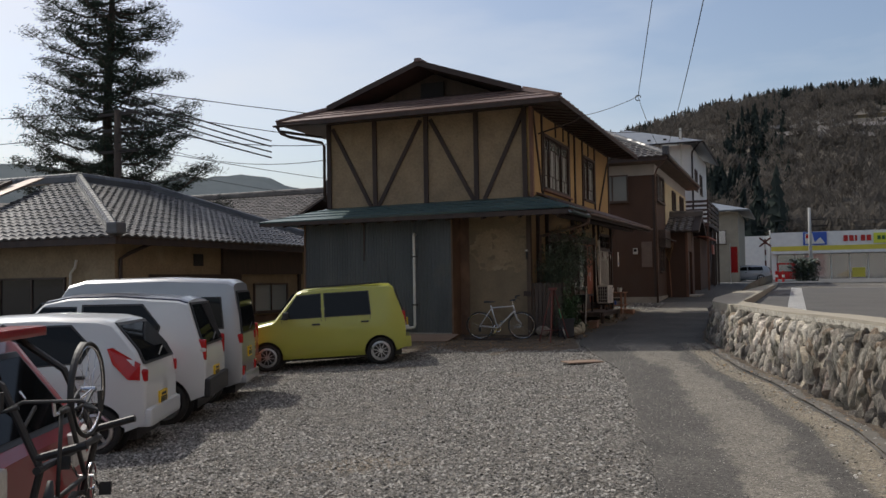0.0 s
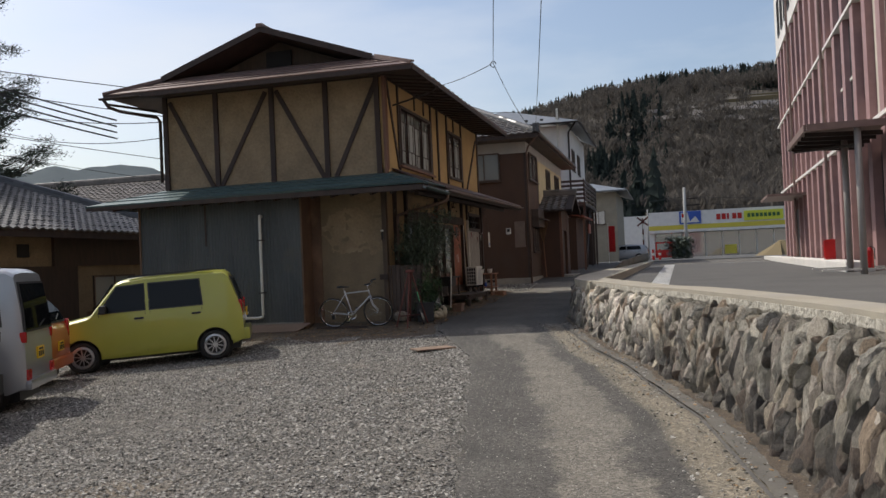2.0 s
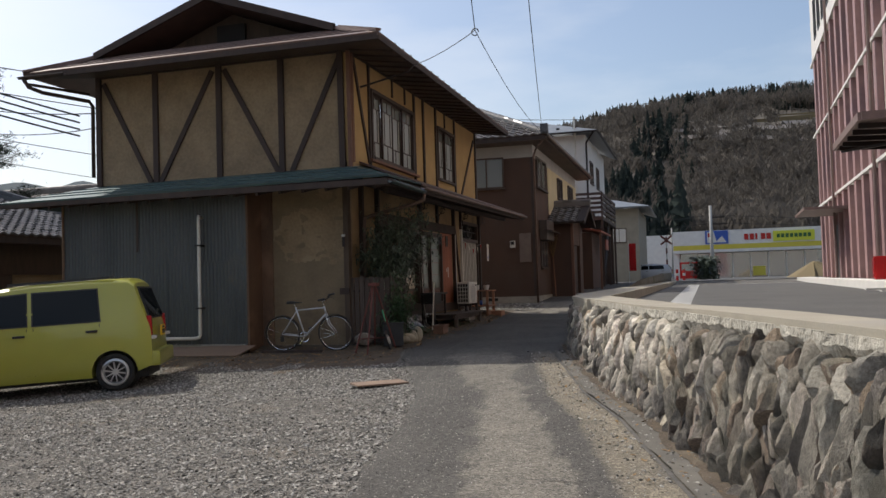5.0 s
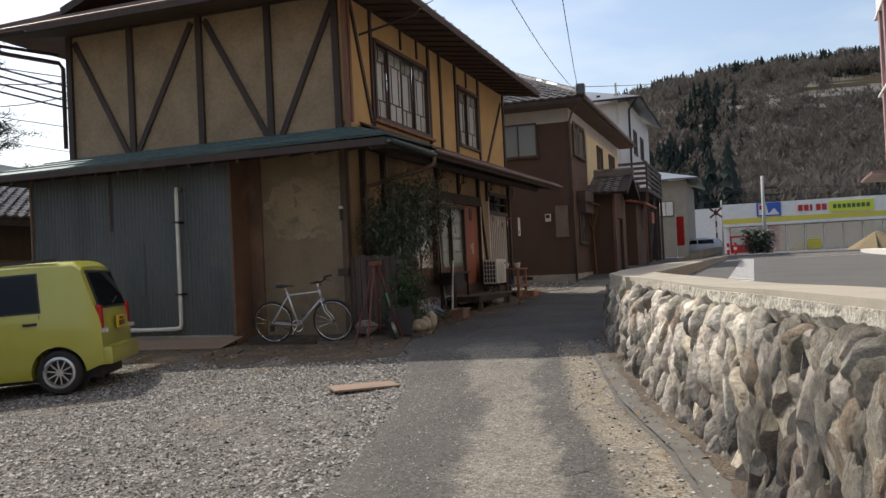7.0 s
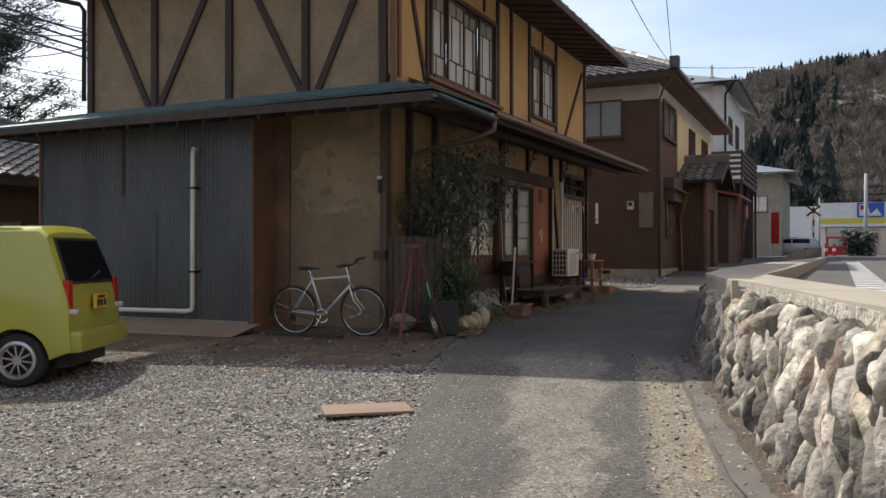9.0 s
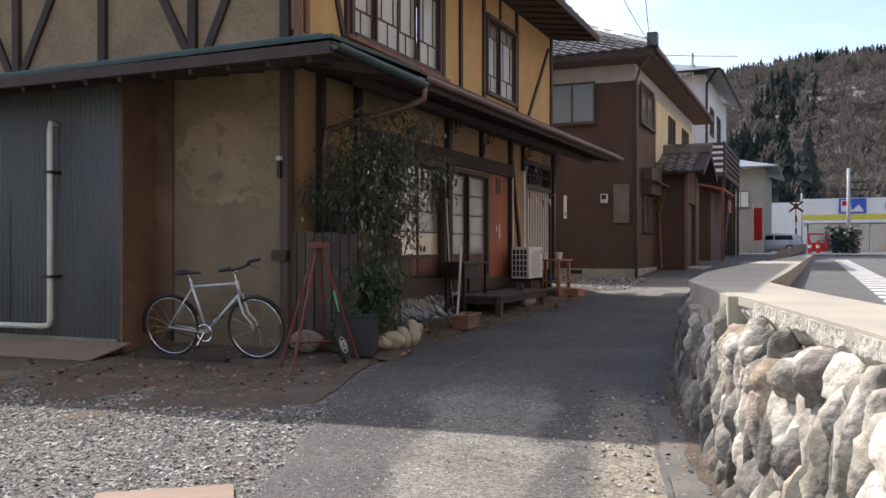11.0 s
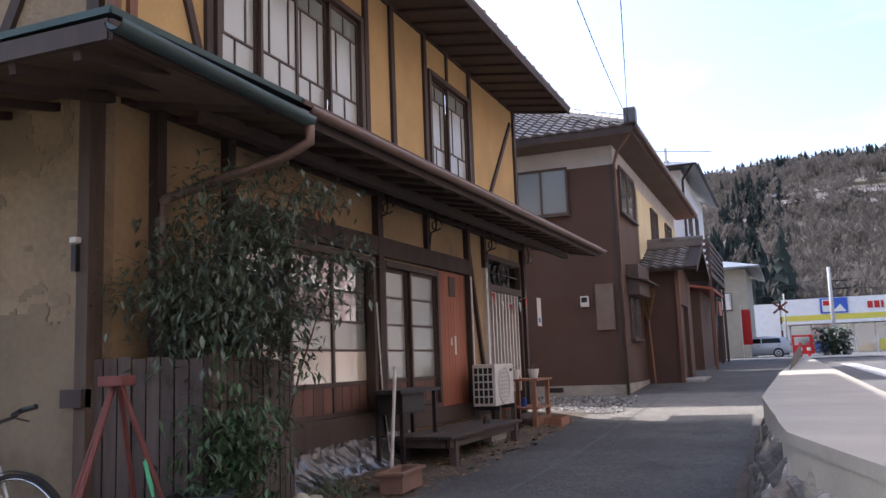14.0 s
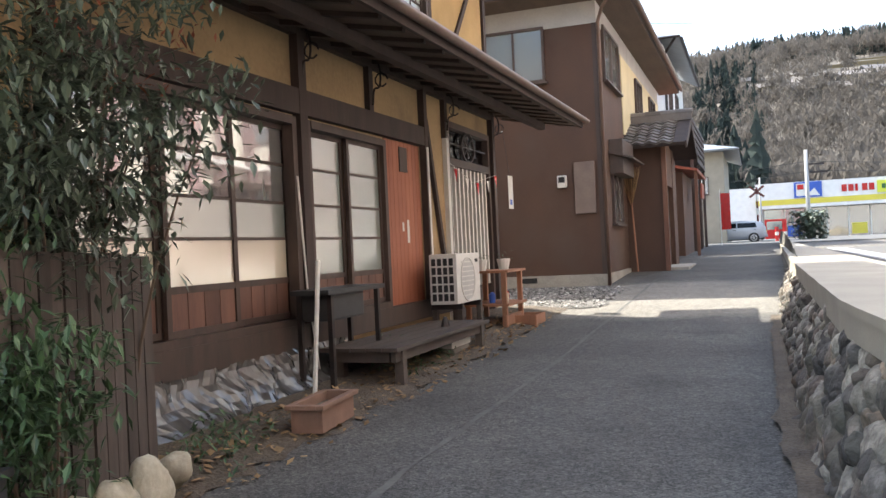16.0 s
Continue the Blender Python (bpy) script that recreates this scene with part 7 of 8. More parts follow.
# ---- stones of the retaining wall ----
def pebble_mesh(name, seed, material, sub=2, facets=0):
    rng = random.Random(seed)
    bm = bmesh.new()
    bmesh.ops.create_icosphere(bm, subdivisions=sub, radius=1.0)
    off = Vector((rng.random() * 50, rng.random() * 50, rng.random() * 50))
    for v in bm.verts:
        d = 1 + 0.34 * noise.noise(v.co * 0.9 + off) + 0.16 * noise.noise(v.co * 2.3 + off)
        v.co = Vector((v.co.x, v.co.y, v.co.z)) * d
    for _ in range(facets):
        n = Vector((rng.gauss(0, 1), rng.gauss(0, 1), rng.gauss(0, 0.7))).normalized()
        d = rng.uniform(0.45, 0.8)
        for v in bm.verts:
            over = v.co.dot(n) - d
            if over > 0:
                v.co -= n * over * 0.92
    me = mesh_of(name, bm, material, smooth=True)
    if facets:
        b2 = bmesh.new()
        b2.from_mesh(me)
        for e in b2.edges:
            e.smooth = len(e.link_faces) == 2 and e.calc_face_angle(0) < radians(26)
        b2.to_mesh(me)
        b2.free()
    return me


def rough_stone(name, seed, material):
    """A split slab: blunt faces, chipped edges and pitted skin."""
    me = pebble_mesh(name, seed, material, 3, 1 + seed % 4)
    off = Vector((seed * 3.1, seed * 1.7, seed * 0.9))
    for v in me.vertices:
        v.co *= 1 + 0.13 * noise.noise(v.co * 2.8 + off) + 0.07 * noise.noise(v.co * 7 + off)
    return me


STONES = [rough_stone("stone", 40 + k, (M_DARKSTONE, M_WALLSTONE, M_WHITESTONE)[k // 10]) for k in range(30)]
rng = random.Random(5)
rows = []
y = 4.0
courses = ((0.07, 0.16), (0.27, 0.19), (0.5, 0.2), (0.72, 0.2), (0.92, 0.13))
fine_courses = ((0.06, 0.12), (0.2, 0.13), (0.35, 0.13), (0.5, 0.13), (0.65, 0.12), (0.79, 0.12), (0.91, 0.09))
for y_start, y_end, ci, (frac, hh), w0, w1 in [(3.0, 21.8, i, c, 0.04, 0.088) for i, c in enumerate(courses)] + [(21.8, 33.0, i, c, 0.04, 0.13) for i, c in enumerate(fine_courses)]:
    y = y_start + 0.05 * ci
    while y < y_end:
        w = rng.uniform(w0, w1)
        y += w * 0.84
        g = ground_z(0, y)
        z = g + (LOT_Z - 0.1 - g) * frac + rng.uniform(-0.07, 0.07)
        # Paler towards the top; past y 18.5 the house's shade is put into tone.
        pale = frac * 1.7 - 0.95 + 0.5 * smooth01((y - 5) / 7) - 0.75 * smooth01((y - 18.5) / 2) + rng.gauss(0, 0.42)
        tone = 2 if pale > 0.68 else (1 if pale > 0.22 else 0)
        rows.append((y, z, w * rng.uniform(0.85, 1.15), hh * rng.uniform(0.7, 1.3) * (LOT_Z - g) / 0.95, rng.uniform(-42, 12), rng.uniform(0.075, 0.135) if y < 21.8 else rng.uniform(0.05, 0.09), 10 * tone + rng.randrange(10)))
        y += w * 0.84
far = [([], []) for _ in range(3)]
near_rows = sorted(rows, key=lambda r: abs(r[0] - 10))[:300]
near_set = set(near_rows)
for r in rows:
    y, z, w, h, tilt, dep, k = r
    lean = math.degrees(math.atan2(lerp_table(WALL_TOP, y) - lerp_table(WALL_FOOT, y), LOT_Z - ground_z(0, y)))
    yaw = math.degrees(math.atan2(lerp_table(WALL_FOOT, y + 0.5) - lerp_table(WALL_FOOT, y - 0.5), 1.0))
    m = pose(batter(y, z) + 0.045, y, z, 0, 0, -yaw) @ pose(0, 0, 0, 0, lean, 0) @ pose(0, 0, 0, tilt, 0, 0) @ Matrix.Diagonal((dep, w, h, 1))
    if r in near_set:
        ob = new("stone", STONES[k])
        ob.matrix_world = m
        ob.parent = retaining
    else:
        me, (vs, fs) = STONES[k], far[k // 10]
        b = len(vs)
        vs += [m @ v.co for v in me.vertices]
        fs += [[b + i for i in p.vertices] for p in me.polygons]
for (vs, fs), material in zip(far, (M_DARKSTONE, M_WALLSTONE, M_WHITESTONE)):
    me = bpy.data.meshes.new("far_stones")
    me.from_pydata(vs, [], fs)
    me.materials.append(material)
    me.polygons.foreach_set("use_smooth", [True] * len(me.polygons))
    ob = new("far_stones", me)
    ob.parent = retaining
    tagged(ob, kind="stuff")

# ---- loose gravel ----
def scatter(name, n, place, size, material, label, seed, flat=0.6):
    """Many small eight-sided chips as one mesh."""
    rs = np.random.RandomState(seed)
    base = np.array([(1, 0, 0), (0, 1, 0), (-1, 0, 0), (0, -1, 0), (0, 0, 1), (0, 0, -1)], float)
    tri = np.array([(0, 1, 4), (1, 2, 4), (2, 3, 4), (3, 0, 4), (1, 0, 5), (2, 1, 5), (3, 2, 5), (0, 3, 5)])
    pts = place(rs, n)
    n = len(pts)
    s = size[0] + (size[1] - size[0]) * rs.rand(n) ** 2.2
    v = base[None] * (0.7 + 0.6 * rs.rand(n, 6, 1))
    v[:, :, 2] *= flat
    a, t = rs.rand(n) * 6.283, (rs.rand(n) - 0.5) * 1.2
    ca, sa, ct, st = np.cos(a)[:, None], np.sin(a)[:, None], np.cos(t)[:, None], np.sin(t)[:, None]
    x, y, z = v[..., 0] * 1.25, v[..., 1], v[..., 2]
    x, z = x * ct - z * st, x * st + z * ct
    x, y = x * ca - y * sa, x * sa + y * ca
    v = np.stack([x, y, z], -1) * s[:, None, None] + pts[:, None]
    f = (tri[None] + 6 * np.arange(n)[:, None, None]).reshape(-1, 3)
    me = bpy.data.meshes.new(name)
    me.from_pydata(v.reshape(-1, 3).tolist(), [], f.tolist())
    me.materials.append(material)
    return tagged(new(name, me), label, name.split("_")[0], kind="stuff")


def on_gravel(rs, n):
    out = []
    while len(out) < n:
        y = 3.6 + 15.2 * rs.rand() ** 1.35
        x = -11.5 + 12 * rs.rand()
        edge = lerp_table(LANE_LEFT, y)
        if x < edge + 0.05 + 0.5 * rs.rand() ** 4:
            if noise.noise(Vector((x * 0.5, y * 0.5, 0))) > -0.28 or rs.rand() < 0.3:
                out.append((x, y, ground_z(x, y) + 0.004))
    return np.array(out)


scatter("gravel_chips", 120000, on_gravel, (0.006, 0.022), M_STONE, "loose grey gravel chips on the car park", 3)
scatter("gravel_chips", 900, lambda rs, n: np.array([(x, y, ground_z(x, y) + 0.035) for x, y in zip(-7.3 + 3.2 * rs.rand(n), 31.4 + 3.3 * rs.rand(n))]), (0.015, 0.04), M_STONE, "pale gravel chips between the houses", 4)
scatter("road_grit", 3000, lambda rs, n: np.array([(lerp_table(WALL_FOOT, y) + 0.03 - 0.75 * u ** 2.5, y, ground_z(0, y) + 0.05 - 0.025 * (u > 0.7)) for y, u in zip(3 + 17 * rs.rand(n), rs.rand(n))]), (0.004, 0.02), M_STONE, "grit and small stones along the gutter", 6)
scatter("road_grit", 600, lambda rs, n: np.array([(lerp_table(WALL_FOOT, y) + 0.02 - 0.6 * u ** 2, y, ground_z(0, y) + 0.053 - 0.025 * (u > 0.7)) for y, u in zip(3 + 16 * rs.rand(n), rs.rand(n))]), (0.006, 0.024), M_DRYLEAF, "dry leaves and twigs along the gutter", 16, 0.2)
scatter("lane_chips", 14000, lambda rs, n: np.array([(x, y, ground_z(x, y) + 0.021) for x, y in ((LL(y) + (WF(y) - LL(y) - 0.3) * u ** 1.4, y) for y, u in zip(3.5 + 16 * rs.rand(n), rs.rand(n)))]), (0.002, 0.009), M_STONE, "small loose chips on the worn lane", 17)


def leaf_litter(rs, n):
    out = []
    for _ in range(n):
        if rs.rand() < 0.5:
            x, y = -12 + 7.6 * rs.rand(), 18.8 + 2 * rs.rand()
        else:
            y = 20.8 + 9.5 * rs.rand()
            x = LL(y) + 0.16 - 0.75 * rs.rand() ** 0.7
        out.append((x, y, ground_z(x, y) + 0.024 * (y > 20.9) + 0.016))
    return np.array(out)


scatter("leaf_litter", 2600, leaf_litter, (0.012, 0.035), M_DRYLEAF, "dry brown leaves on bare dirt", 8, 0.12)

# ---- plants ----
def leaves(bm, centre, n, spread, size, rng, droop=0.3, narrow=0.32):
    """Pointed folded leaves round a centre."""
    for _ in range(n):
        d = Vector((rng.gauss(0, 1), rng.gauss(0, 1), rng.gauss(0, 0.8)))
        p = Vector(centre) + Vector((d.x * spread[0], d.y * spread[1], d.z * spread[2]))
        a, pitch = rng.uniform(0, 6.283), rng.uniform(-1.1, 0.5) * 1.0 - droop
        ax = Vector((math.cos(a) * math.cos(pitch), math.sin(a) * math.cos(pitch), math.sin(pitch)))
        s = ax.cross(Vector((0, 0, 1))).normalized()
        up = s.cross(ax)
        L = size * rng.uniform(0.6, 1.3)
        q = [p, p + ax * L * 0.45 + s * L * narrow * 0.5 + up * L * 0.06, p + ax * L, p + ax * L * 0.45 - s * L * narrow * 0.5 + up * L * 0.06]
        v = [bm.verts.new(c) for c in q]
        bm.faces.new((v[0], v[1], v[2])), bm.faces.new((v[0], v[2], v[3]))


rng = random.Random(11)
nan = thing("nandina_shrub", "tall dark green nandina shrub with red-tipped leaves by a fence", "shrub", at=(0, 0, 0))
tips = []
for k in range(16):
    bx0, by0 = rng.uniform(-5.25, -5.0), rng.uniform(21.3, 22.45)
    if k < 4:
        bx0, by0 = rng.uniform(-5.2, -5.05), rng.uniform(21.35, 21.9)
    h = rng.uniform(2.1, 3.0) if k > 3 else rng.uniform(2.0, 2.5)
    pts = [Vector((bx0, by0, 0.3))]
    dx, dy = rng.uniform(-0.1, 0.28), rng.uniform(-0.25, 0.2)
    for j in range(1, 6):
        f = j / 5
        pts.append(Vector((bx0 + dx * f * f * 1.6, by0 + dy * f * f * 1.6, 0.3 + (h - 0.3) * f)))
    part("stem", tube(bmesh.new(), pts, [0.014 - 0.0018 * j for j in range(6)], 5), M_STEM, nan)
    tips += [pts[j].lerp(pts[j + 1], rng.random()) for j in (2, 3, 4) for _ in range(3)] if k > 3 else [pts[j] for j in (2, 3, 4, 5)]
bm, bmr = bmesh.new(), bmesh.new()
for p in tips:
    if p.z < 1.6:
        continue
    for _ in range(3):
        c = p + Vector((rng.uniform(-0.3, 0.36), rng.uniform(-0.4, 0.3), rng.uniform(-0.2, 0.3)))
        c.x = max(c.x, -5.48)
        c.y = min(c.y, 22.36)
        leaves(bm, c, 31, (0.12, 0.12, 0.1), 0.088, rng, 0.25, 0.34)
for _ in range(16):
    c = Vector((rng.uniform(-5.1, -4.6), rng.uniform(21.7, 22.9), rng.uniform(2.2, 3.0)))
    leaves(bmr, c, 7, (0.08, 0.08, 0.06), 0.08, rng)
part("foliage", bm, M_LEAF, nan)
part("red_foliage", bmr, M_LEAFR, nan, "reddish leaf tips")
bush = thing("low_shrub", "bright green low nandina bush in front of a plank fence", "shrub")
bm = bmesh.new()
for _ in range(115):
    c = (-4.82 + rng.gauss(0, 0.13), 21.42 + rng.gauss(0, 0.2), 0.5 + abs(rng.gauss(0.42, 0.26)))
    leaves(bm, c, 18, (0.08, 0.08, 0.07), 0.09, rng)
part("foliage", bm, M_BUSH, bush)
for k in range(6):
    part("stem", tube(bmesh.new(), [(-4.75 + rng.uniform(-0.05, 0.05), 21.5 + rng.uniform(-0.1, 0.1), 0.3), (-4.75 + rng.uniform(-0.2, 0.2), 21.5 + rng.uniform(-0.25, 0.25), 1.0)], 0.008, 5), M_STEM, bush)
for x, y, n, s in ((-5.0, 25.9, 26, 0.18), (-4.95, 23.1, 16, 0.12), (-4.85, 22.75, 12, 0.1), (-4.9, 26.6, 12, 0.12)):
    wd = thing("weed_clump", "green weeds growing at the foot of the house", "weeds")
    bm = bmesh.new()
    for _ in range(n):
        leaves(bm, (x + rng.gauss(0, 0.12), y + rng.gauss(0, 0.2), 0.35 + abs(rng.gauss(0, s))), 10, (0.05, 0.05, 0.04), 0.07, rng, 0.0)
    part("leaves", bm, M_BUSH, wd)

# ---- fence ----
fence = thing("plank_fence", "weathered dark plank fence at the corner of the house", "fence")
FA, FB, FC = Vector((-5.62, 20.98, 0)), Vector((-4.91, 21.25, 0)), Vector((-5.04, 22.55, 0))
for a, b, n in ((FA, FB, 8), (FB, FC, 15)):
    d = (b - a).normalized()
    s = Vector((d.y, -d.x, 0))
    for i in range(n):
        p, q = a.lerp(b, (i + 0.06) / n), a.lerp(b, (i + 0.94) / n)
        top = 1.62 - 0.004 * i + rng.uniform(-0.012, 0.012)
        bm = bmesh.new()
        w = (q - p).length
        off = s * rng.uniform(0, 0.012)
        beam(bm, (p + q) / 2 + off + Vector((0, 0, 0.32)), (p + q) / 2 + off + Vector((0, 0, top)), w, 0.02, s)
        part("plank", bm, M_FENCE, fence)
    for z in (0.6, 1.35):
        part("rail", beam(bmesh.new(), a - s * 0.035 + Vector((0, 0, z)), b - s * 0.035 + Vector((0, 0, z)), 0.07, 0.035, (0, 0, 1)), M_TIMBER, fence)
part("post", boxes((-5.76, -5.58, 20.86, 20.95, 1.3, 1.42)), M_TIMBER, fence)

# ---- red trestle ----
tr = thing("trestle", "red painted steel trestle in front of a fence", "trestle")
AP = Vector((-4.93, 20.48, 1.45))
for f, o in (((-5.2, 20.2), -0.03), ((-4.85, 19.88), -0.02), ((-4.66, 20.82), 0.03), ((-5.1, 20.9), 0.02)):
    part("leg", tube(bmesh.new(), [AP + Vector((o, 0, 0)), Vector((f[0], f[1], ground_z(*f)))], 0.016, 6), M_REDPAINT, tr)
part("cross_bar", tube(bmesh.new(), [(-5.12, 20.27, 0.5), (-4.72, 20.76, 0.5)], 0.012, 6), M_REDPAINT, tr)
part("cap", boxes((-5.02, -4.84, 20.42, 20.54, 1.44, 1.5), bevel=0.01), M_REDPAINT, tr)
cord = thing("green_cord", "short loop of bright green cord hanging on a trestle", "cord")
part("loop", tube(bmesh.new(), [(-4.83, 20.6, 1.08), (-4.81, 20.6, 0.98), (-4.79, 20.62, 0.86), (-4.77, 20.61, 0.8), (-4.8, 20.6, 0.9), (-4.82, 20.59, 1.0)], 0.008, 5), M_GREENROPE, cord)

# ---- black frame, sign, stones ----
pot = thing("planter_pot", "square black plastic planter pot with soil by a fence", "planter", at=(-4.76, 21.0, ground_z(-4.76, 21.0) + 0.012), rz=18)
for x0, x1, y0, y1 in ((-0.18, -0.165, -0.15, 0.15), (0.165, 0.18, -0.15, 0.15), (-0.165, 0.165, -0.15, -0.135), (-0.165, 0.165, 0.135, 0.15)):
    part("side", boxes((x0, x1, y0, y1, 0, 0.42), bevel=0.003), M_BLACK, pot)
for x0, x1, y0, y1 in ((-0.2, -0.16, -0.17, 0.17), (0.16, 0.2, -0.17, 0.17), (-0.16, 0.16, -0.17, -0.13), (-0.16, 0.16, 0.13, 0.17)):
    part("rim", boxes((x0, x1, y0, y1, 0.4, 0.435), bevel=0.006), M_BLACK, pot)
part("soil", boxes((-0.165, 0.165, -0.135, 0.135, 0.0, 0.36)), M_DIRT, pot)
sg = thing("round_sign", "black plank sign with a white ring leaning by a trestle", "sign")
sg.matrix_world = pose(-4.7, 20.7, ground_z(-4.7, 20.7) + 0.012, 0, 0, 98) @ pose(0, 0, 0, -14, -24, 0)
part("board", boxes((-0.08, 0.08, -0.015, 0.015, 0.03, 0.36), bevel=0.006), M_BLACK, sg)
for r, w in ((0.06, 0.005), (0.03, 0.009)):
    part("ring", tube(bmesh.new(), [(r * math.cos(a), -0.017, 0.2 + r * 1.4 * math.sin(a)) for a in (2 * math.pi * k / 28 for k in range(29))], w, 5, False), M_OFFWHITE, sg)
for k, (x, y, r, t) in enumerate(((-4.68, 21.36, 0.09, 0), (-4.66, 21.58, 0.115, 20), (-4.64, 21.8, 0.12, 55), (-4.62, 21.98, 0.135, 70), (-4.74, 22.3, 0.11, 40), (-5.25, 20.78, 0.14, 0))):
    ob = thing("river_stone", "smooth pale river stone edging the verge" if k < 5 else "grey rock at the foot of a fence", "stone", at=(x, y, ground_z(x, y) + 0.04), group="edging stones" if k < 5 else "")
    st = new("boulder", pebble_mesh("boulder", 90 + k, M_PALESTONE if k < 5 else M_WALLSTONE, 3))
    st.parent = ob
    st.matrix_local = pose(0, 0, r * 0.75, 0, t, k * 40) @ Matrix.Diagonal((r * 1.25, r * 0.8, r * 0.85, 1))

# ---- boards on the ground ----
pl = thing("plywood_sheet", "weathered plywood sheet leaning at the wall foot", "board")
part("sheet", slab(bmesh.new(), ((-10.6, 19.9, ground_z(-10.6, 19.9) + 0.02), (-7.42, 19.9, ground_z(-7.42, 19.9) + 0.02), (-7.28, 20.38, 0.4), (-10.5, 20.38, 0.36)), 0.018), M_PLY, pl)
pt = thing("rusty_plate", "flat rusty steel plate lying in gravel", "plate", at=(-3.35, 16.5, ground_z(-3.35, 16.5) + 0.02), rz=38)
part("plate", boxes((-0.34, 0.34, -0.2, 0.2, 0, 0.022), bevel=0.004), M_PLY, pt)
stick = thing("timber_offcut", "dark timber lying below a bicycle", "timber")
part("timber", boxes((-7.1, -5.9, 20.25, 20.33, ground_z(-6.5, 20.3) + 0.005, ground_z(-6.5, 20.3) + 0.055), bevel=0.005), M_TIMBER, stick)

# ---- by the lane-side windows ----
sheet = thing("plastic_sheet", "crumpled clear plastic sheet hung under the windows", "sheet")
bm = bmesh.new()
prev = None
for i in range(71):
    y = 22.65 + 3.3 * i / 70
    row = []
    for j in range(9):
        v = j / 8
        fold = 0.05 * noise.noise(Vector((y * 5, v * 1.5, 0))) + 0.03 * noise.noise(Vector((y * 13, v * 3, 4)))
        row.append(bm.verts.new((-5.52 + 0.28 * v * v + fold, y + 0.03 * math.sin(v * 9 + y * 3), 0.76 - 0.4 * v)))
    if prev:
        for j in range(8):
            bm.faces.new((prev[j], prev[j + 1], row[j + 1], row[j]))
    prev = row
part("film", bm, M_SHEET, sheet)
trough = thing("planter_trough", "terracotta plastic planter trough with soil", "planter", at=(-4.7, 23.85, ground_z(-4.7, 23.85) + 0.03), rz=6)
for x0, x1, y0, y1 in ((-0.11, -0.09, -0.29, 0.29), (0.09, 0.11, -0.29, 0.29), (-0.09, 0.09, -0.29, -0.27), (-0.09, 0.09, 0.27, 0.29)):
    part("side", boxes((x0, x1, y0, y1, 0, 0.17), bevel=0.004), M_TERRA, trough)
for x0, x1, y0, y1 in ((-0.135, -0.085, -0.33, 0.33), (0.085, 0.135, -0.33, 0.33), (-0.085, 0.085, -0.33, -0.27), (-0.085, 0.085, 0.27, 0.33)):
    part("rim", boxes((x0, x1, y0, y1, 0.155, 0.185), bevel=0.006), M_TERRA, trough)
part("soil", boxes((-0.09, 0.09, -0.27, 0.27, 0.02, 0.12)), M_DIRT, trough)
for nm, lab, pts, r, mt in (("garden_pole", "rusty white pole leaning by a planter", [(-5.02, 24.3, 0.38), (-5.0, 24.42, 1.48)], 0.018, M_OFFWHITE), ("hose_pipe", "thin white pipe along a house post", [(-5.45, 25.2, 0.5), (-5.48, 25.1, 1.2), (-5.5, 25.05, 2.2)], 0.009, M_OFFWHITE)):
    t = thing(nm, lab, "pole")
    part("rod", tube(bmesh.new(), pts, r, 7), mt, t)
bench = thing("bench", "low dark wooden bench beside the house", "bench")
for i in range(5):
    x = -5.42 + i * 0.145
    part("plank", boxes((x, x + 0.138, 25.15, 27.75, 0.69, 0.725), bevel=0.004), M_GREYWOOD, bench)
for y in (25.35, 27.55):
    for x in (-5.36, -4.8):
        part("leg", boxes((x, x + 0.08, y - 0.04, y + 0.04, ground_z(x, y), 0.69)), M_GREYWOOD, bench)
part("apron", boxes((-4.78, -4.74, 25.2, 27.7, 0.6, 0.69)), M_GREYWOOD, bench)
part("apron", boxes((-5.3, -4.8, 25.2, 25.24, 0.6, 0.69)), M_GREYWOOD, bench)
grill = thing("cast_iron_stove", "small black iron table on a bench", "stove")
part("top", boxes((-5.45, -5.1, 24.75, 25.85, 1.2, 1.24)), M_BLACK, grill)
part("box", boxes((-5.42, -5.15, 24.85, 25.5, 0.98, 1.2), bevel=0.02), M_BLACK, grill)
for y in (24.85, 25.75):
    for x in (-5.42, -5.14):
        part("leg", boxes((x - 0.02, x + 0.02, y - 0.02, y + 0.02, 0.35 if y < 25.1 else 0.725, 1.2)), M_IRON, grill)
fan = thing("figurine", "small dark figurine on a bench", "ornament", at=(-4.95, 27.0, 0.725))
part("shape", tube(bmesh.new(), [(0, 0, 0), (0, 0, 0.05), (0, 0, 0.1)], [0.05, 0.04, 0.02], 8), M_IRON, fan)
ac = thing("air_conditioner", "white air conditioner outdoor unit on a wooden stand", "air conditioner")
part("case", boxes((-5.38, -5.05, 27.72, 28.56, 0.9, 1.47), bevel=0.015), M_OFFWHITE, ac)
for i in range(4):
    for j in range(5):
        part("side_slot", boxes((-5.35 + i * 0.07, -5.302 + i * 0.07, 27.712, 27.722, 0.94 + j * 0.1, 1.02 + j * 0.1)), M_DARK, ac)
part("fan_recess", tube(bmesh.new(), [(-5.06, 28.1, 1.17), (-5.047, 28.1, 1.17)], 0.25, 24), M_WHITE2, ac)
part("fan_ring", tube(bmesh.new(), [(-5.045, 28.1 + 0.25 * math.cos(a), 1.17 + 0.25 * math.sin(a)) for a in (2 * math.pi * k / 28 for k in range(29))], 0.008, 5, False), M_OFFWHITE, ac)
for i in range(8):
    part("grille_bar", boxes((-5.046, -5.038, 27.87, 28.29, 0.98 + i * 0.055, 0.99 + i * 0.055)), M_OFFWHITE, ac)
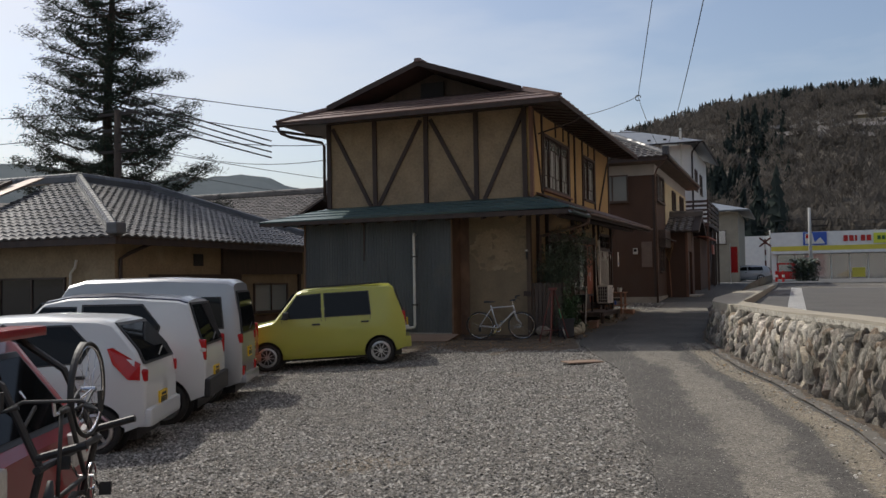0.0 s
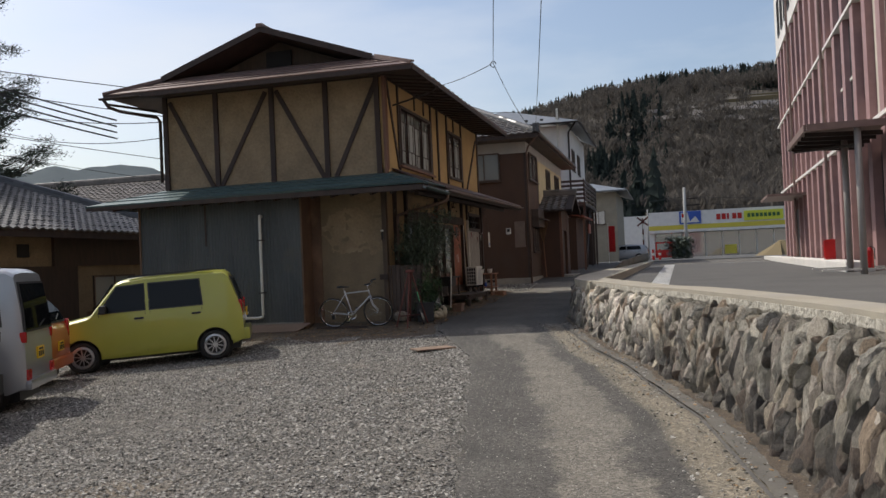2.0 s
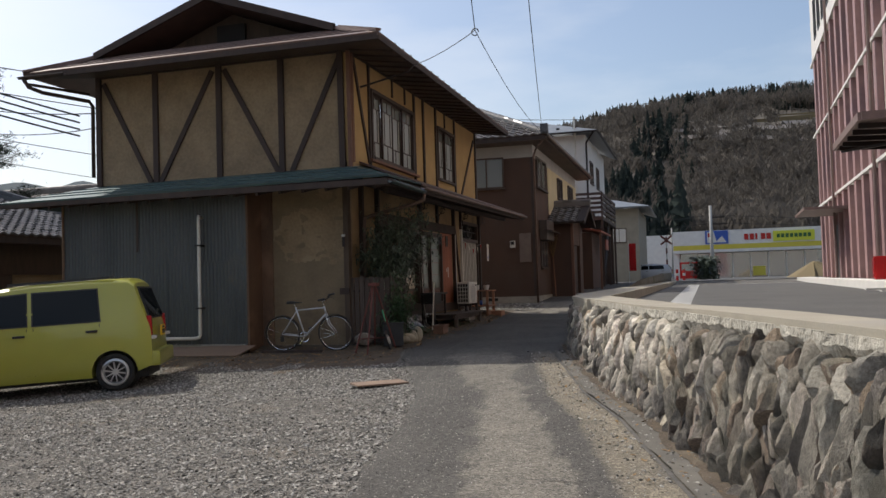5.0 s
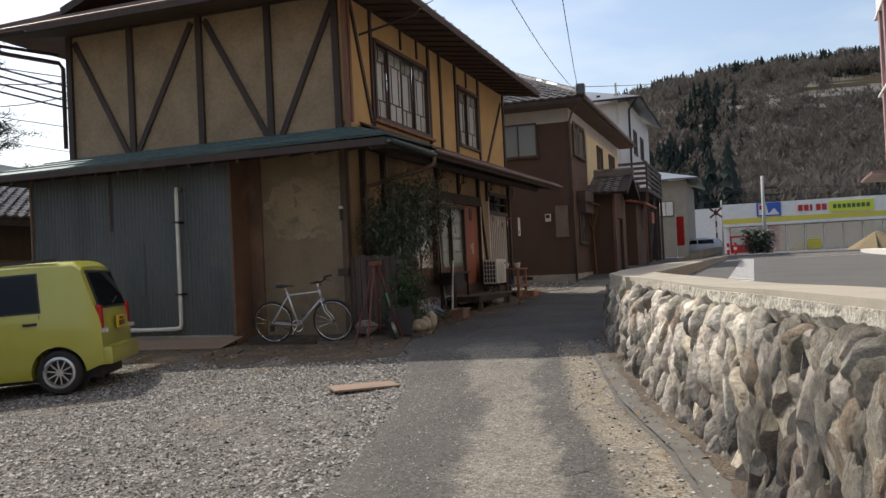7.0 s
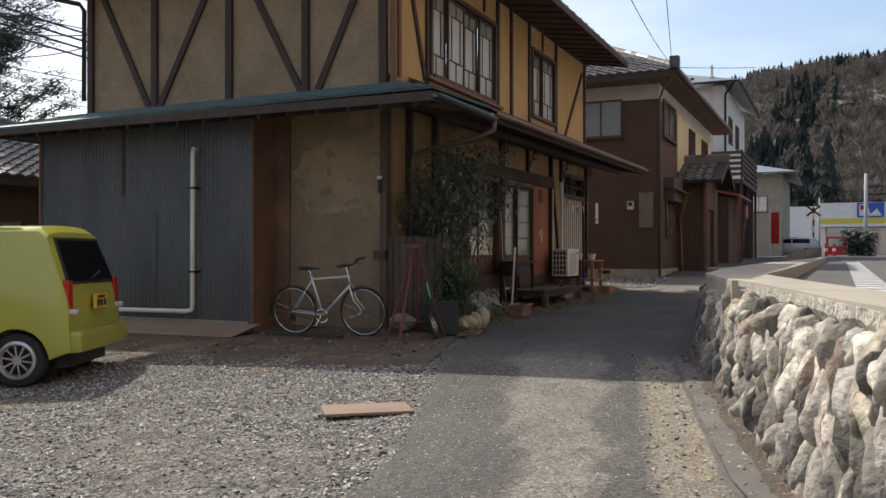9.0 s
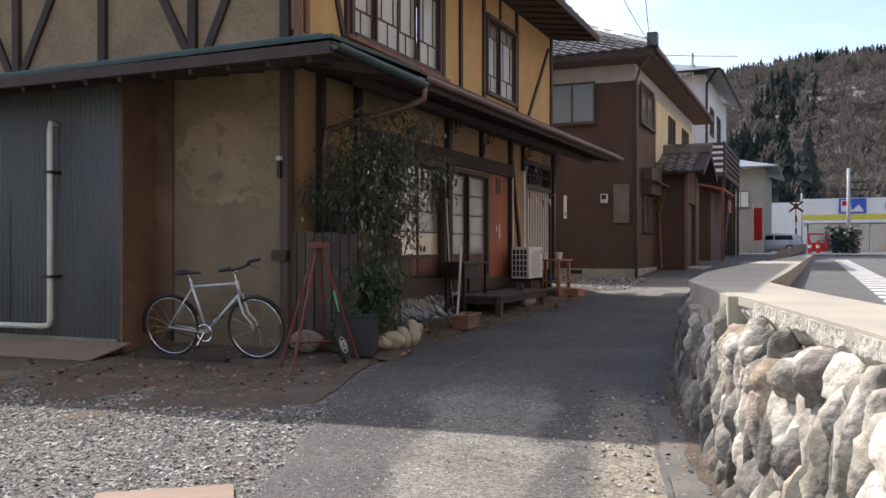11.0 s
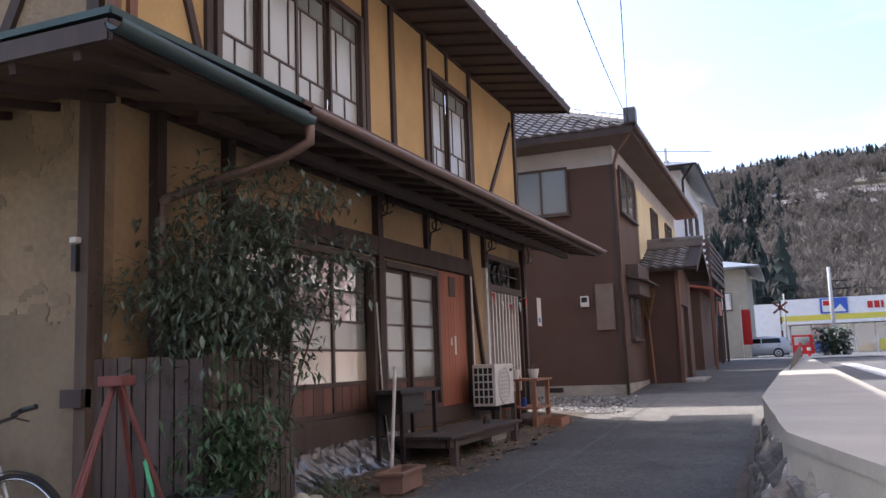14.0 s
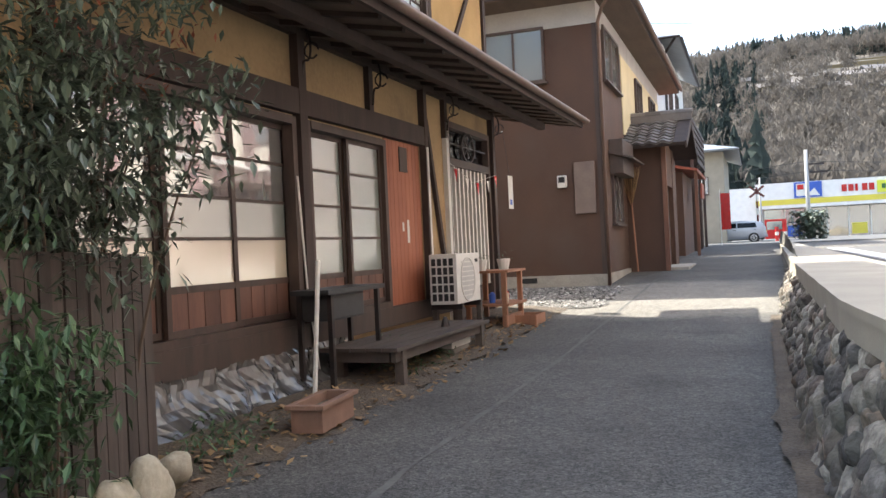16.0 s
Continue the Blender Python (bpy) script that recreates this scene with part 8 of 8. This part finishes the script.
part("label_mark", boxes((-5.048, -5.044, 28.38, 28.48, 1.36, 1.4)), M_DARK, ac)
for y in (27.78, 28.46):
    part("foot", boxes((-5.4, -5.02, y, y + 0.06, 0.84, 0.9)), M_IRON, ac)
for i in range(4):
    part("stand_leg", boxes((-5.38 + 0.3 * (i % 2), -5.32 + 0.3 * (i % 2), 27.76 + 0.7 * (i // 2), 27.82 + 0.7 * (i // 2), 0.33, 0.84)), M_GREYWOOD, ac)
foam = thing("foam_box", "white foam box under a bench", "box", at=(-5.05, 27.2, 0.5))
part("tray", boxes((-0.2, 0.2, -0.3, 0.3, 0, 0.1), bevel=0.01), M_OFFWHITE, foam)
part("lid", boxes((-0.21, 0.21, -0.31, 0.31, 0.1, 0.13), bevel=0.01), M_OFFWHITE, foam)
blk = thing("concrete_block", "concrete block under a foam box", "block", at=(-5.05, 27.2, 0.33))
part("block", boxes((-0.2, 0.2, -0.25, 0.25, 0, 0.17), bevel=0.01), M_CONCRETE_D, blk)
stand = thing("plant_stand", "orange-brown wooden plant stand with shelves", "stand", at=(-5.1, 29.3, 0.36))
for x in (-0.28, 0.2):
    for y in (-0.35, 0.4):
        part("leg", boxes((x, x + 0.06, y, y + 0.06, 0, 0.86)), M_ORANGEWOOD, stand)
for z in (0.04, 0.42, 0.84):
    part("shelf", boxes((-0.3, 0.3, -0.38, 0.5, z, z + 0.03)), M_ORANGEWOOD, stand)
part("front_board", boxes((0.2, 0.25, -0.36, 0.46, 0.07, 0.3)), M_ORANGEWOOD, stand)
crate = thing("wooden_crate", "open orange wooden crate on the verge", "crate", at=(-4.75, 29.6, 0.38))
for x0, x1, y0, y1 in ((-0.18, -0.16, -0.25, 0.25), (0.16, 0.18, -0.25, 0.25), (-0.16, 0.16, -0.25, -0.23), (-0.16, 0.16, 0.23, 0.25)):
    part("side", boxes((x0, x1, y0, y1, 0, 0.25)), M_ORANGEWOOD, crate)
for k, (x, y, z, mt) in enumerate(((-5.2, 29.1, 1.23, M_OFFWHITE), (-5.0, 29.45, 1.23, M_OFFWHITE), (-5.1, 29.2, 0.81, M_BLUESIGN), (-5.0, 29.5, 0.81, M_REDLENS), (-4.95, 29.3, 0.81, M_PALESTONE))):
    p = thing("plant_pot" if k < 2 else "bottle", "white plastic pot with small plants" if k < 2 else "small coloured bottle on a plant stand", "pot" if k < 2 else "bottle", at=(x, y, z))
    part("body", tube(bmesh.new(), [(0, 0, 0), (0, 0, 0.11), (0, 0, 0.14)], [0.06, 0.085, 0.09] if k < 2 else [0.04, 0.04, 0.015], 10), mt, p)
    if k < 2:
        bm = bmesh.new()
        leaves(bm, (0, 0, 0.17), 14, (0.05, 0.05, 0.03), 0.06, rng, -0.3)
        part("plant", bm, M_BUSH, p)
bunt = thing("bunting", "red and white pennants over the entrance", "bunting")
part("string", tube(bmesh.new(), [(-5.5, 28.95, 2.62), (-5.48, 29.8, 2.42), (-5.5, 30.95, 2.6)], 0.004, 4), M_OFFWHITE, bunt)
for k, y in enumerate((29.1, 29.55, 30.0, 30.5, 30.9)):
    z = 2.6 - 0.17 * math.sin(math.pi * (y - 28.95) / 2)
    part("pennant", slab(bmesh.new(), ((-5.48, y - 0.07, z), (-5.48, y + 0.07, z), (-5.47, y, z - 0.17)), 0.004), M_REDLENS if k % 2 == 0 else M_OFFWHITE, bunt)
note = thing("hanging_notice", "white paper notice hanging from the eave", "notice")
part("paper", boxes((-5.35, -5.345, 31.1, 31.35, 2.1, 2.6)), M_OFFWHITE, note)
part("mark", boxes((-5.344, -5.342, 31.16, 31.28, 2.16, 2.24)), M_BLUESIGN, note)
part("cord", tube(bmesh.new(), [(-5.35, 31.2, 2.6), (-5.4, 31.1, 3.3)], 0.004, 4), M_IRON, note)
broom = thing("bamboo_broom", "bamboo yard broom leaning on a brown wall", "broom")
part("handle", tube(bmesh.new(), [(-4.35, 37.9, 0.85), (-4.45, 38.1, 2.4)], 0.02, 6), M_ORANGEWOOD, broom)
bm = bmesh.new()
for k in range(40):
    a = rng.uniform(-0.25, 0.25)
    tube(bm, [(-4.45, 38.1, 2.3), (-4.45 + a, 38.0 + rng.uniform(-0.1, 0.1), 3.0 + rng.uniform(0, 0.2))], 0.006, 3, False)
part("bristles", bm, M_DRYLEAF, broom)

# ---- far kerbside things ----
def pole(name, label, x, y, z0, z1, r, cat="pole"):
    p = thing(name, label, cat, at=(x, y, z0))
    part("shaft", tube(bmesh.new(), [(0, 0, 0), (0, 0, z1 - z0)], [r, r * 0.7], 10), M_POLE, p, smooth=True)
    return p


up = pole("utility_pole", "pale concrete utility pole in front of a shop", 2.5, 97, 1.0, 8.6, 0.2)
part("transformer_arm", boxes((-0.1, 1.6, -0.05, 0.05, 5.6, 5.75)), M_IRON, up)
part("transformer_arm", boxes((-0.1, 1.4, -0.05, 0.05, 6.3, 6.45)), M_IRON, up)
st = pole("sign_pole", "thin metal sign pole beside a road", -1.3, 92, 1.0, 6.2, 0.09)
sig = thing("crossing_signal", "red and white level crossing signal", "signal", at=(-1.6, 84, 1.0))
for i in range(8):
    part("band", tube(bmesh.new(), [(0, 0, i * 0.5), (0, 0, i * 0.5 + 0.5)], 0.07, 8), M_REDPAINT if i % 2 else M_OFFWHITE, sig)
part("cross_arm", beam(bmesh.new(), (-0.5, 0, 3.3), (0.5, 0, 4.1), 0.16, 0.04, (0, 1, 0)), M_REDPAINT, sig)
part("cross_arm", beam(bmesh.new(), (-0.5, 0, 4.1), (0.5, 0, 3.3), 0.16, 0.04, (0, 1, 0)), M_REDPAINT, sig)
for k, x in enumerate((-0.6, -0.1)):
    bl = thing("bollard", "red and white plastic bollard", "bollard", at=(x, 74 + k, 1.1), group="road bollards")
    part("post", tube(bmesh.new(), [(0, 0, 0), (0, 0, 0.9)], 0.1, 8), M_REDLENS, bl)
    part("band", tube(bmesh.new(), [(0, 0, 0.4), (0, 0, 0.6)], 0.105, 8), M_OFFWHITE, bl)
vend = thing("vending_machine", "red vending machine beside a shop", "vending machine", at=(-0.2, 108, 1.15))
part("case", boxes((-0.7, 1.3, 0, 0.9, 0, 1.9), bevel=0.03), M_REDLENS, vend)
part("window", boxes((-0.5, 0.9, -0.03, 0, 0.9, 1.7)), M_PANE, vend)
hedge = thing("round_hedge", "clipped dark green hedge at the end of the lot", "hedge", at=(1.6, 80, 1.1))
bm = bmesh.new()
for _ in range(260):
    a, b = rng.uniform(0, 6.283), rng.uniform(0, 1.0)
    leaves(bm, (1.1 * math.cos(a) * math.sqrt(b), 1.1 * math.sin(a) * math.sqrt(b), 0.2 + rng.random() * 1.7), 6, (0.14, 0.14, 0.14), 0.3, rng, 0, 0.6)
part("foliage", bm, M_LEAF, hedge)
make_car("wagon", "grey estate car waiting at the end of the lane", (-3.2, 80, 1.1), 178, 4.2, 1.7,
    ((-2.1, 0.8), (-2.05, 1.0), (-1.8, 1.35), (-0.5, 1.45), (0.2, 1.42), (1.0, 0.98), (1.9, 0.85), (2.1, 0.6)),
    0.95, 0.22, 0.15, P_SILVER, (-1.3, 1.3), 0.3, 5,
    (((-1.5, 1.0), (-0.3, 1.0), (-0.3, 1.3), (-1.4, 1.3)), ((-0.2, 1.0), (0.8, 1.0), (0.2, 1.3), (-0.2, 1.3))), (1.05, 1.28, 0.5), ((0.75, 0.95, 0.5, 0.75, M_REDLENS, "tail_lamp"),))
mound = thing("sand_heap", "heap of tan sand by a building", "heap", at=(9.5, 75, 1.0))
bm = bmesh.new()
bmesh.ops.create_cone(bm, segments=20, radius1=2.6, radius2=0.3, depth=1.3, cap_ends=True)
for v in bm.verts:
    v.co += Vector((noise.noise(v.co), noise.noise(v.co * 1.3), 0.65 + 0.15 * noise.noise(v.co)))
part("sand", bm, M_FIELD, mound)

# ---- wires ----
def wire(a, b, sag, r=0.012, name="overhead_wire", label="thin black overhead wire"):
    a, b = Vector(a), Vector(b)
    bm = bmesh.new()
    pts = [a.lerp(b, k / 16) - Vector((0, 0, sag * 4 * (k / 16) * (1 - k / 16))) for k in range(17)]
    tube(bm, pts, r, 4)
    w = thing(name, label, "wire")
    part("cable", bm, M_WIRE, w)
    return w


KN = (-2.75, 19.9, 5.72)
wire((3.6, -10.5, 8.95), KN, 0.03, 0.009)
wire(KN, (-4.5, 21.9, 5.78), 0.05, 0.007)
wire(KN, (-4.0, 34.2, 6.4), 0.25, 0.007)
wire((2.9, -10, 6.9), (-4.02, 34.1, 6.35), 0.9, 0.009)
kn = thing("wire_splice", "looped splice where overhead wires meet", "splice", at=KN)
part("loop", tube(bmesh.new(), [(0.06 * math.cos(a), 0, 0.06 * math.sin(a) - 0.03) for a in (0.45 * k for k in range(13))], 0.01, 5), M_WIRE, kn)
PP = Vector((-22.6, 25.4, 0))
po = thing("utility_pole", "brown steel utility pole beside a pine", "pole", at=(PP.x, PP.y, -1))
part("shaft", tube(bmesh.new(), [(0, 0, 0), (0, 0, 9.2)], [0.17, 0.12], 10), M_BARK, po, smooth=True)
for z in (7.6, 8.4, 9.0):
    part("cross_arm", boxes((-0.9, 0.9, -0.05, 0.05, z, z + 0.1)), M_IRON, po)
for dz, ex, ey, ez, s, r in ((9.5, -4, 60, 11.5, 0.8, 0.02), (8.8, -6, 62, 10.2, 0.9, 0.02), (8.4, -11.5, 24, 6.0, 0.5, 0.016), (8.0, -11.6, 22, 5.2, 0.6, 0.012), (7.4, -10, 58, 6.5, 0.5, 0.016), (6.8, -13, 46, 5.6, 0.6, 0.012), (8.7, -60, 12, 8.6, 0.7, 0.016), (7.8, -60, 14, 7.6, 0.7, 0.016), (6.2, -40, 60, 5.6, 0.4, 0.014)):
    wire((PP.x, PP.y, dz - 1 + 0.5), (ex, ey, ez), s, r)
for k in range(4):
    wire((PP.x + 0.3, PP.y, 8.75 - k * 0.25), (PP.x + 4.1, PP.y + 3.9, 7.3 - k * 0.02 - 0.2 * k), 0.06, 0.035, "cable_sleeve", "black insulating sleeve on an overhead cable")
for x0, z0 in ((3.3, 7.6), (3.9, 6.8)):
    wire((x0 - 0.5, 97, z0), (60, 120, z0 + 1), 1.2, 0.03)
    wire((x0 - 0.9, 97, z0), (-60, 120, z0 + 1), 1.2, 0.03)

# ---- pine ----
pine = thing("pine_tree", "tall dark pine with layered uneven branches", "tree", at=(-25.6, 28.2, -0.8))
TH = 19.5
part("trunk", tube(bmesh.new(), [(0.12 * math.sin(k * 0.9), 0.1 * math.sin(k * 0.7), TH * k / 12) for k in range(13)], [0.3 * (1 - 0.9 * k / 12) + 0.02 for k in range(13)], 9), M_BARK, pine, smooth=True)
bm, bl = bmesh.new(), bmesh.new()
for k in range(150):
    h = 5.2 + (TH - 5.4) * (k / 150) ** 0.95 + rng.uniform(-0.2, 0.2)
    reach = (0.5 + 4.3 * (1 - ((h - 5.2) / (TH - 5.2))) ** 0.75) * rng.uniform(0.45, 1.05)
    a = k * 2.4 + rng.uniform(-0.4, 0.4)
    d = Vector((math.cos(a), math.sin(a), 0))
    rise = rng.uniform(-0.12, 0.2)
    pts = [Vector((0, 0, h)) + d * reach * t + Vector((0, 0, reach * (rise * t - 0.12 * math.sin(t * 3) + 0.14 * t * t))) for t in (0, 0.35, 0.7, 1.0)]
    tube(bl, pts, [0.06, 0.045, 0.03, 0.012], 4)
    n = max(3, int(reach * 5.2))
    for q in range(n):
        t = 0.25 + 0.75 * (q + rng.random()) / n
        i = min(2, int(t * 3))
        c = pts[i].lerp(pts[i + 1], t * 3 - i) + Vector((rng.gauss(0, 0.2), rng.gauss(0, 0.2), rng.gauss(0.05, 0.08)))
        for _ in range(62):
            e = Vector((rng.gauss(0, 1), rng.gauss(0, 1), rng.gauss(0.35, 0.5))).normalized() * rng.uniform(0.1, 0.24)
            s = e.cross(Vector((rng.random(), rng.random(), rng.random()))).normalized() * 0.018
            o = c + Vector((rng.gauss(0, 0.19), rng.gauss(0, 0.19), rng.gauss(0, 0.07)))
            v = [bm.verts.new(o - s), bm.verts.new(o + s), bm.verts.new(o + e)]
            bm.faces.new(v)
part("limb", bl, M_BARK, pine)
part("needles", bm, M_PINE, pine)

# ---- hills ----
def hill_h(x, y):
    d, az = math.hypot(x, y), math.degrees(math.atan2(x, y))
    top = lerp_table(((-90, 30), (-30, 34), (-14, 53), (-9, 61), (-6.5, 66), (-4, 71), (0, 75), (3, 74.5), (7, 72), (12, 66), (30, 62), (60, 50)), az)
    k = smooth01((d - 150) / 260)
    return top * k + 5 * k * noise.noise(Vector((x * 0.012, y * 0.012, 0))) + 1.0


bm = bmesh.new()
prev = None
for i in range(121):
    a = radians(-62 + 124 * i / 120)
    row = [bm.verts.new((d * math.sin(a), d * math.cos(a), hill_h(d * math.sin(a), d * math.cos(a)) - (2 if d < 150 else 0))) for d in (148, 165, 185, 210, 240, 270, 300, 330, 360, 390, 420, 470, 520)]
    if prev:
        for k in range(12):
            bm.faces.new((prev[k], prev[k + 1], row[k + 1], row[k]))
    prev = row
tagged(part("backdrop_hill", bm, M_HILL, smooth=True), "brown wooded hillside behind the town", "hill", kind="structure")
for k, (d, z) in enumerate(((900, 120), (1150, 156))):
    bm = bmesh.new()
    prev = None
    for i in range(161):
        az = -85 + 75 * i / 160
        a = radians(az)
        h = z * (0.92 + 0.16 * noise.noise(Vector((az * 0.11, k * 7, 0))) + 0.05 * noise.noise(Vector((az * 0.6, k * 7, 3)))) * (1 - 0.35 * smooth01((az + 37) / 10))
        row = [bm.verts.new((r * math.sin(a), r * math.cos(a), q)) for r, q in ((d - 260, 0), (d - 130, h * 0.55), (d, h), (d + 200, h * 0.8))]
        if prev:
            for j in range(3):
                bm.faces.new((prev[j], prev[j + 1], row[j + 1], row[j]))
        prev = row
    tagged(part("backdrop_far_hill", bm, M_FARHILL, smooth=True), "distant hill ridge with haze put into its blue-green colour", "hill", kind="structure")


def forest(name, spots, kind_of, material, label, seed):
    """Far trees, each a ragged crown, as one mesh."""
    rs = random.Random(seed)
    V, F = [], []
    for x, y, z, h in spots:
        if kind_of == "conifer":
            for lay in range(11):
                z0, z1, r = h * (0.08 + 0.078 * lay), h * (0.22 + 0.075 * lay), h * (0.19 - 0.0155 * lay) * rs.uniform(0.75, 1.15)
                b = len(V)
                n = 10
                V.append((x + rs.uniform(-0.03, 0.03) * h, y, z + min(z1, h)))
                for q in range(n):
                    a = 6.283 * q / n + rs.random()
                    rr = r * rs.uniform(0.9, 1.25) * (1 if q % 2 else 0.5)
                    V.append((x + rr * math.cos(a), y + rr * math.sin(a), z + z0 + rs.uniform(-0.06, 0.03) * h))
                F += [(b, b + 1 + q, b + 1 + (q + 1) % n) for q in range(n)]
        else:
            for q in range(60):
                a, e = rs.uniform(0, 6.283), rs.uniform(0.25, 1.5)
                r0 = h * 0.42 * rs.uniform(0.35, 1.0)
                c = (x + 0.8 * r0 * math.cos(a) * math.cos(e), y + 0.8 * r0 * math.sin(a) * math.cos(e), z + h * 0.45 + r0 * math.sin(e) * 1.25)
                s, lean = h * 0.022, rs.gauss(0, 0.5)
                b = len(V)
                for k in (-1, 0, 1):
                    V.append((c[0] + rs.gauss(0, s) + lean * k * h * 0.08, c[1] + rs.gauss(0, s), c[2] + rs.gauss(0, s) + k * h * 0.08))
                F.append((b, b + 1, b + 2))
            b = len(V)
            V += [(x - 0.012 * h, y, z), (x + 0.012 * h, y, z), (x, y, z + h * 0.9)]
            F.append((b, b + 1, b + 2))
    me = bpy.data.meshes.new(name)
    me.from_pydata(V, [], F)
    me.materials.append(material)
    return tagged(new(name, me), label, "woodland", kind="stuff")


rs = random.Random(21)
con, dec = [], []
while len(con) + len(dec) < 9000:
    az, d = rs.uniform(-24, 22), 150 + 270 * rs.random() ** 0.7
    x, y = d * math.sin(radians(az)), d * math.cos(radians(az))
    z = hill_h(x, y)
    f = noise.noise(Vector((az * 0.16, d * 0.022, 5))) + 0.4 * noise.noise(Vector((az * 0.8, d * 0.07, 8)))
    if 290 < d < 330 and 2 < az < 14 and f > -0.3:
        continue
    ridge = d > 372
    if f > 0.52 or (d > 345 and rs.random() < 0.5) or (265 < d < 320 and -3.5 < az < 0.2 and rs.random() < 0.5):
        con.append((x, y, z - 0.5, rs.uniform(6.5, 11) * (0.6 if ridge else 1)))
    else:
        dec.append((x, y, z - 0.3, rs.uniform(5, 9.5)))
forest("conifer_wood", con, "conifer", M_CONIFER, "dark conifers in clumps on the hillside", 1)
forest("bare_wood", dec, "bare", M_BROADLEAF, "bare brown winter trees on the hillside", 2)
near = [(-3.2 + rs.uniform(-5, 5), 146 + rs.uniform(-6, 12), 1, rs.uniform(11, 19)) for _ in range(9)] + [(22 + rs.uniform(-3, 3), 150, 1, rs.uniform(9, 13)) for _ in range(3)] + [(rs.uniform(-20, -9), 140, 1, rs.uniform(9, 13)) for _ in range(6)]
forest("conifer_wood", near, "conifer", M_CONIFER, "tall dark conifers behind the shop", 3)
forest("bare_wood", [(rs.uniform(-2, 45), rs.uniform(138, 158), 1, rs.uniform(7, 12)) for _ in range(150)], "bare", M_BROADLEAF, "bare brown trees behind the shop", 4)
for k in range(16):
    az, d = rs.uniform(-1, 9), rs.uniform(282, 300)
    x, y = d * math.sin(radians(az)), d * math.cos(radians(az))
    h = thing("hillside_house", "small far house with a grey roof on the hillside", "house", at=(x, y, hill_h(x, y) - 0.5), rz=rs.uniform(-20, 20), group="hillside houses")
    w = rs.uniform(3, 6)
    part("wall", boxes((-w, w, -2.5, 2.5, 0, 3.4)), M_BEIGE, h)
    part("roof", slab(bmesh.new(), ((-w - 0.6, -3.2, 3.3), (w + 0.6, -3.2, 3.3), (w + 0.6, 0, 5), (-w - 0.6, 0, 5)), 0.2), M_TILEB, h)
    part("roof", slab(bmesh.new(), ((-w - 0.6, 3.2, 3.3), (-w - 0.6, 0, 5), (w + 0.6, 0, 5), (w + 0.6, 3.2, 3.3)), 0.2), M_GREYROOF, h)
for k in range(7):
    az = rs.uniform(4, 12)
    d0 = 300 + k * 5
    x, y = d0 * math.sin(radians(az)), d0 * math.cos(radians(az))
    tagged(part("field_terrace", boxes((x - 14, x + 14, y, y + 3.5, hill_h(x, y) - 2, hill_h(x, y) + 0.8)), M_FIELD), "dry terraced field on the hillside", "field", kind="structure")
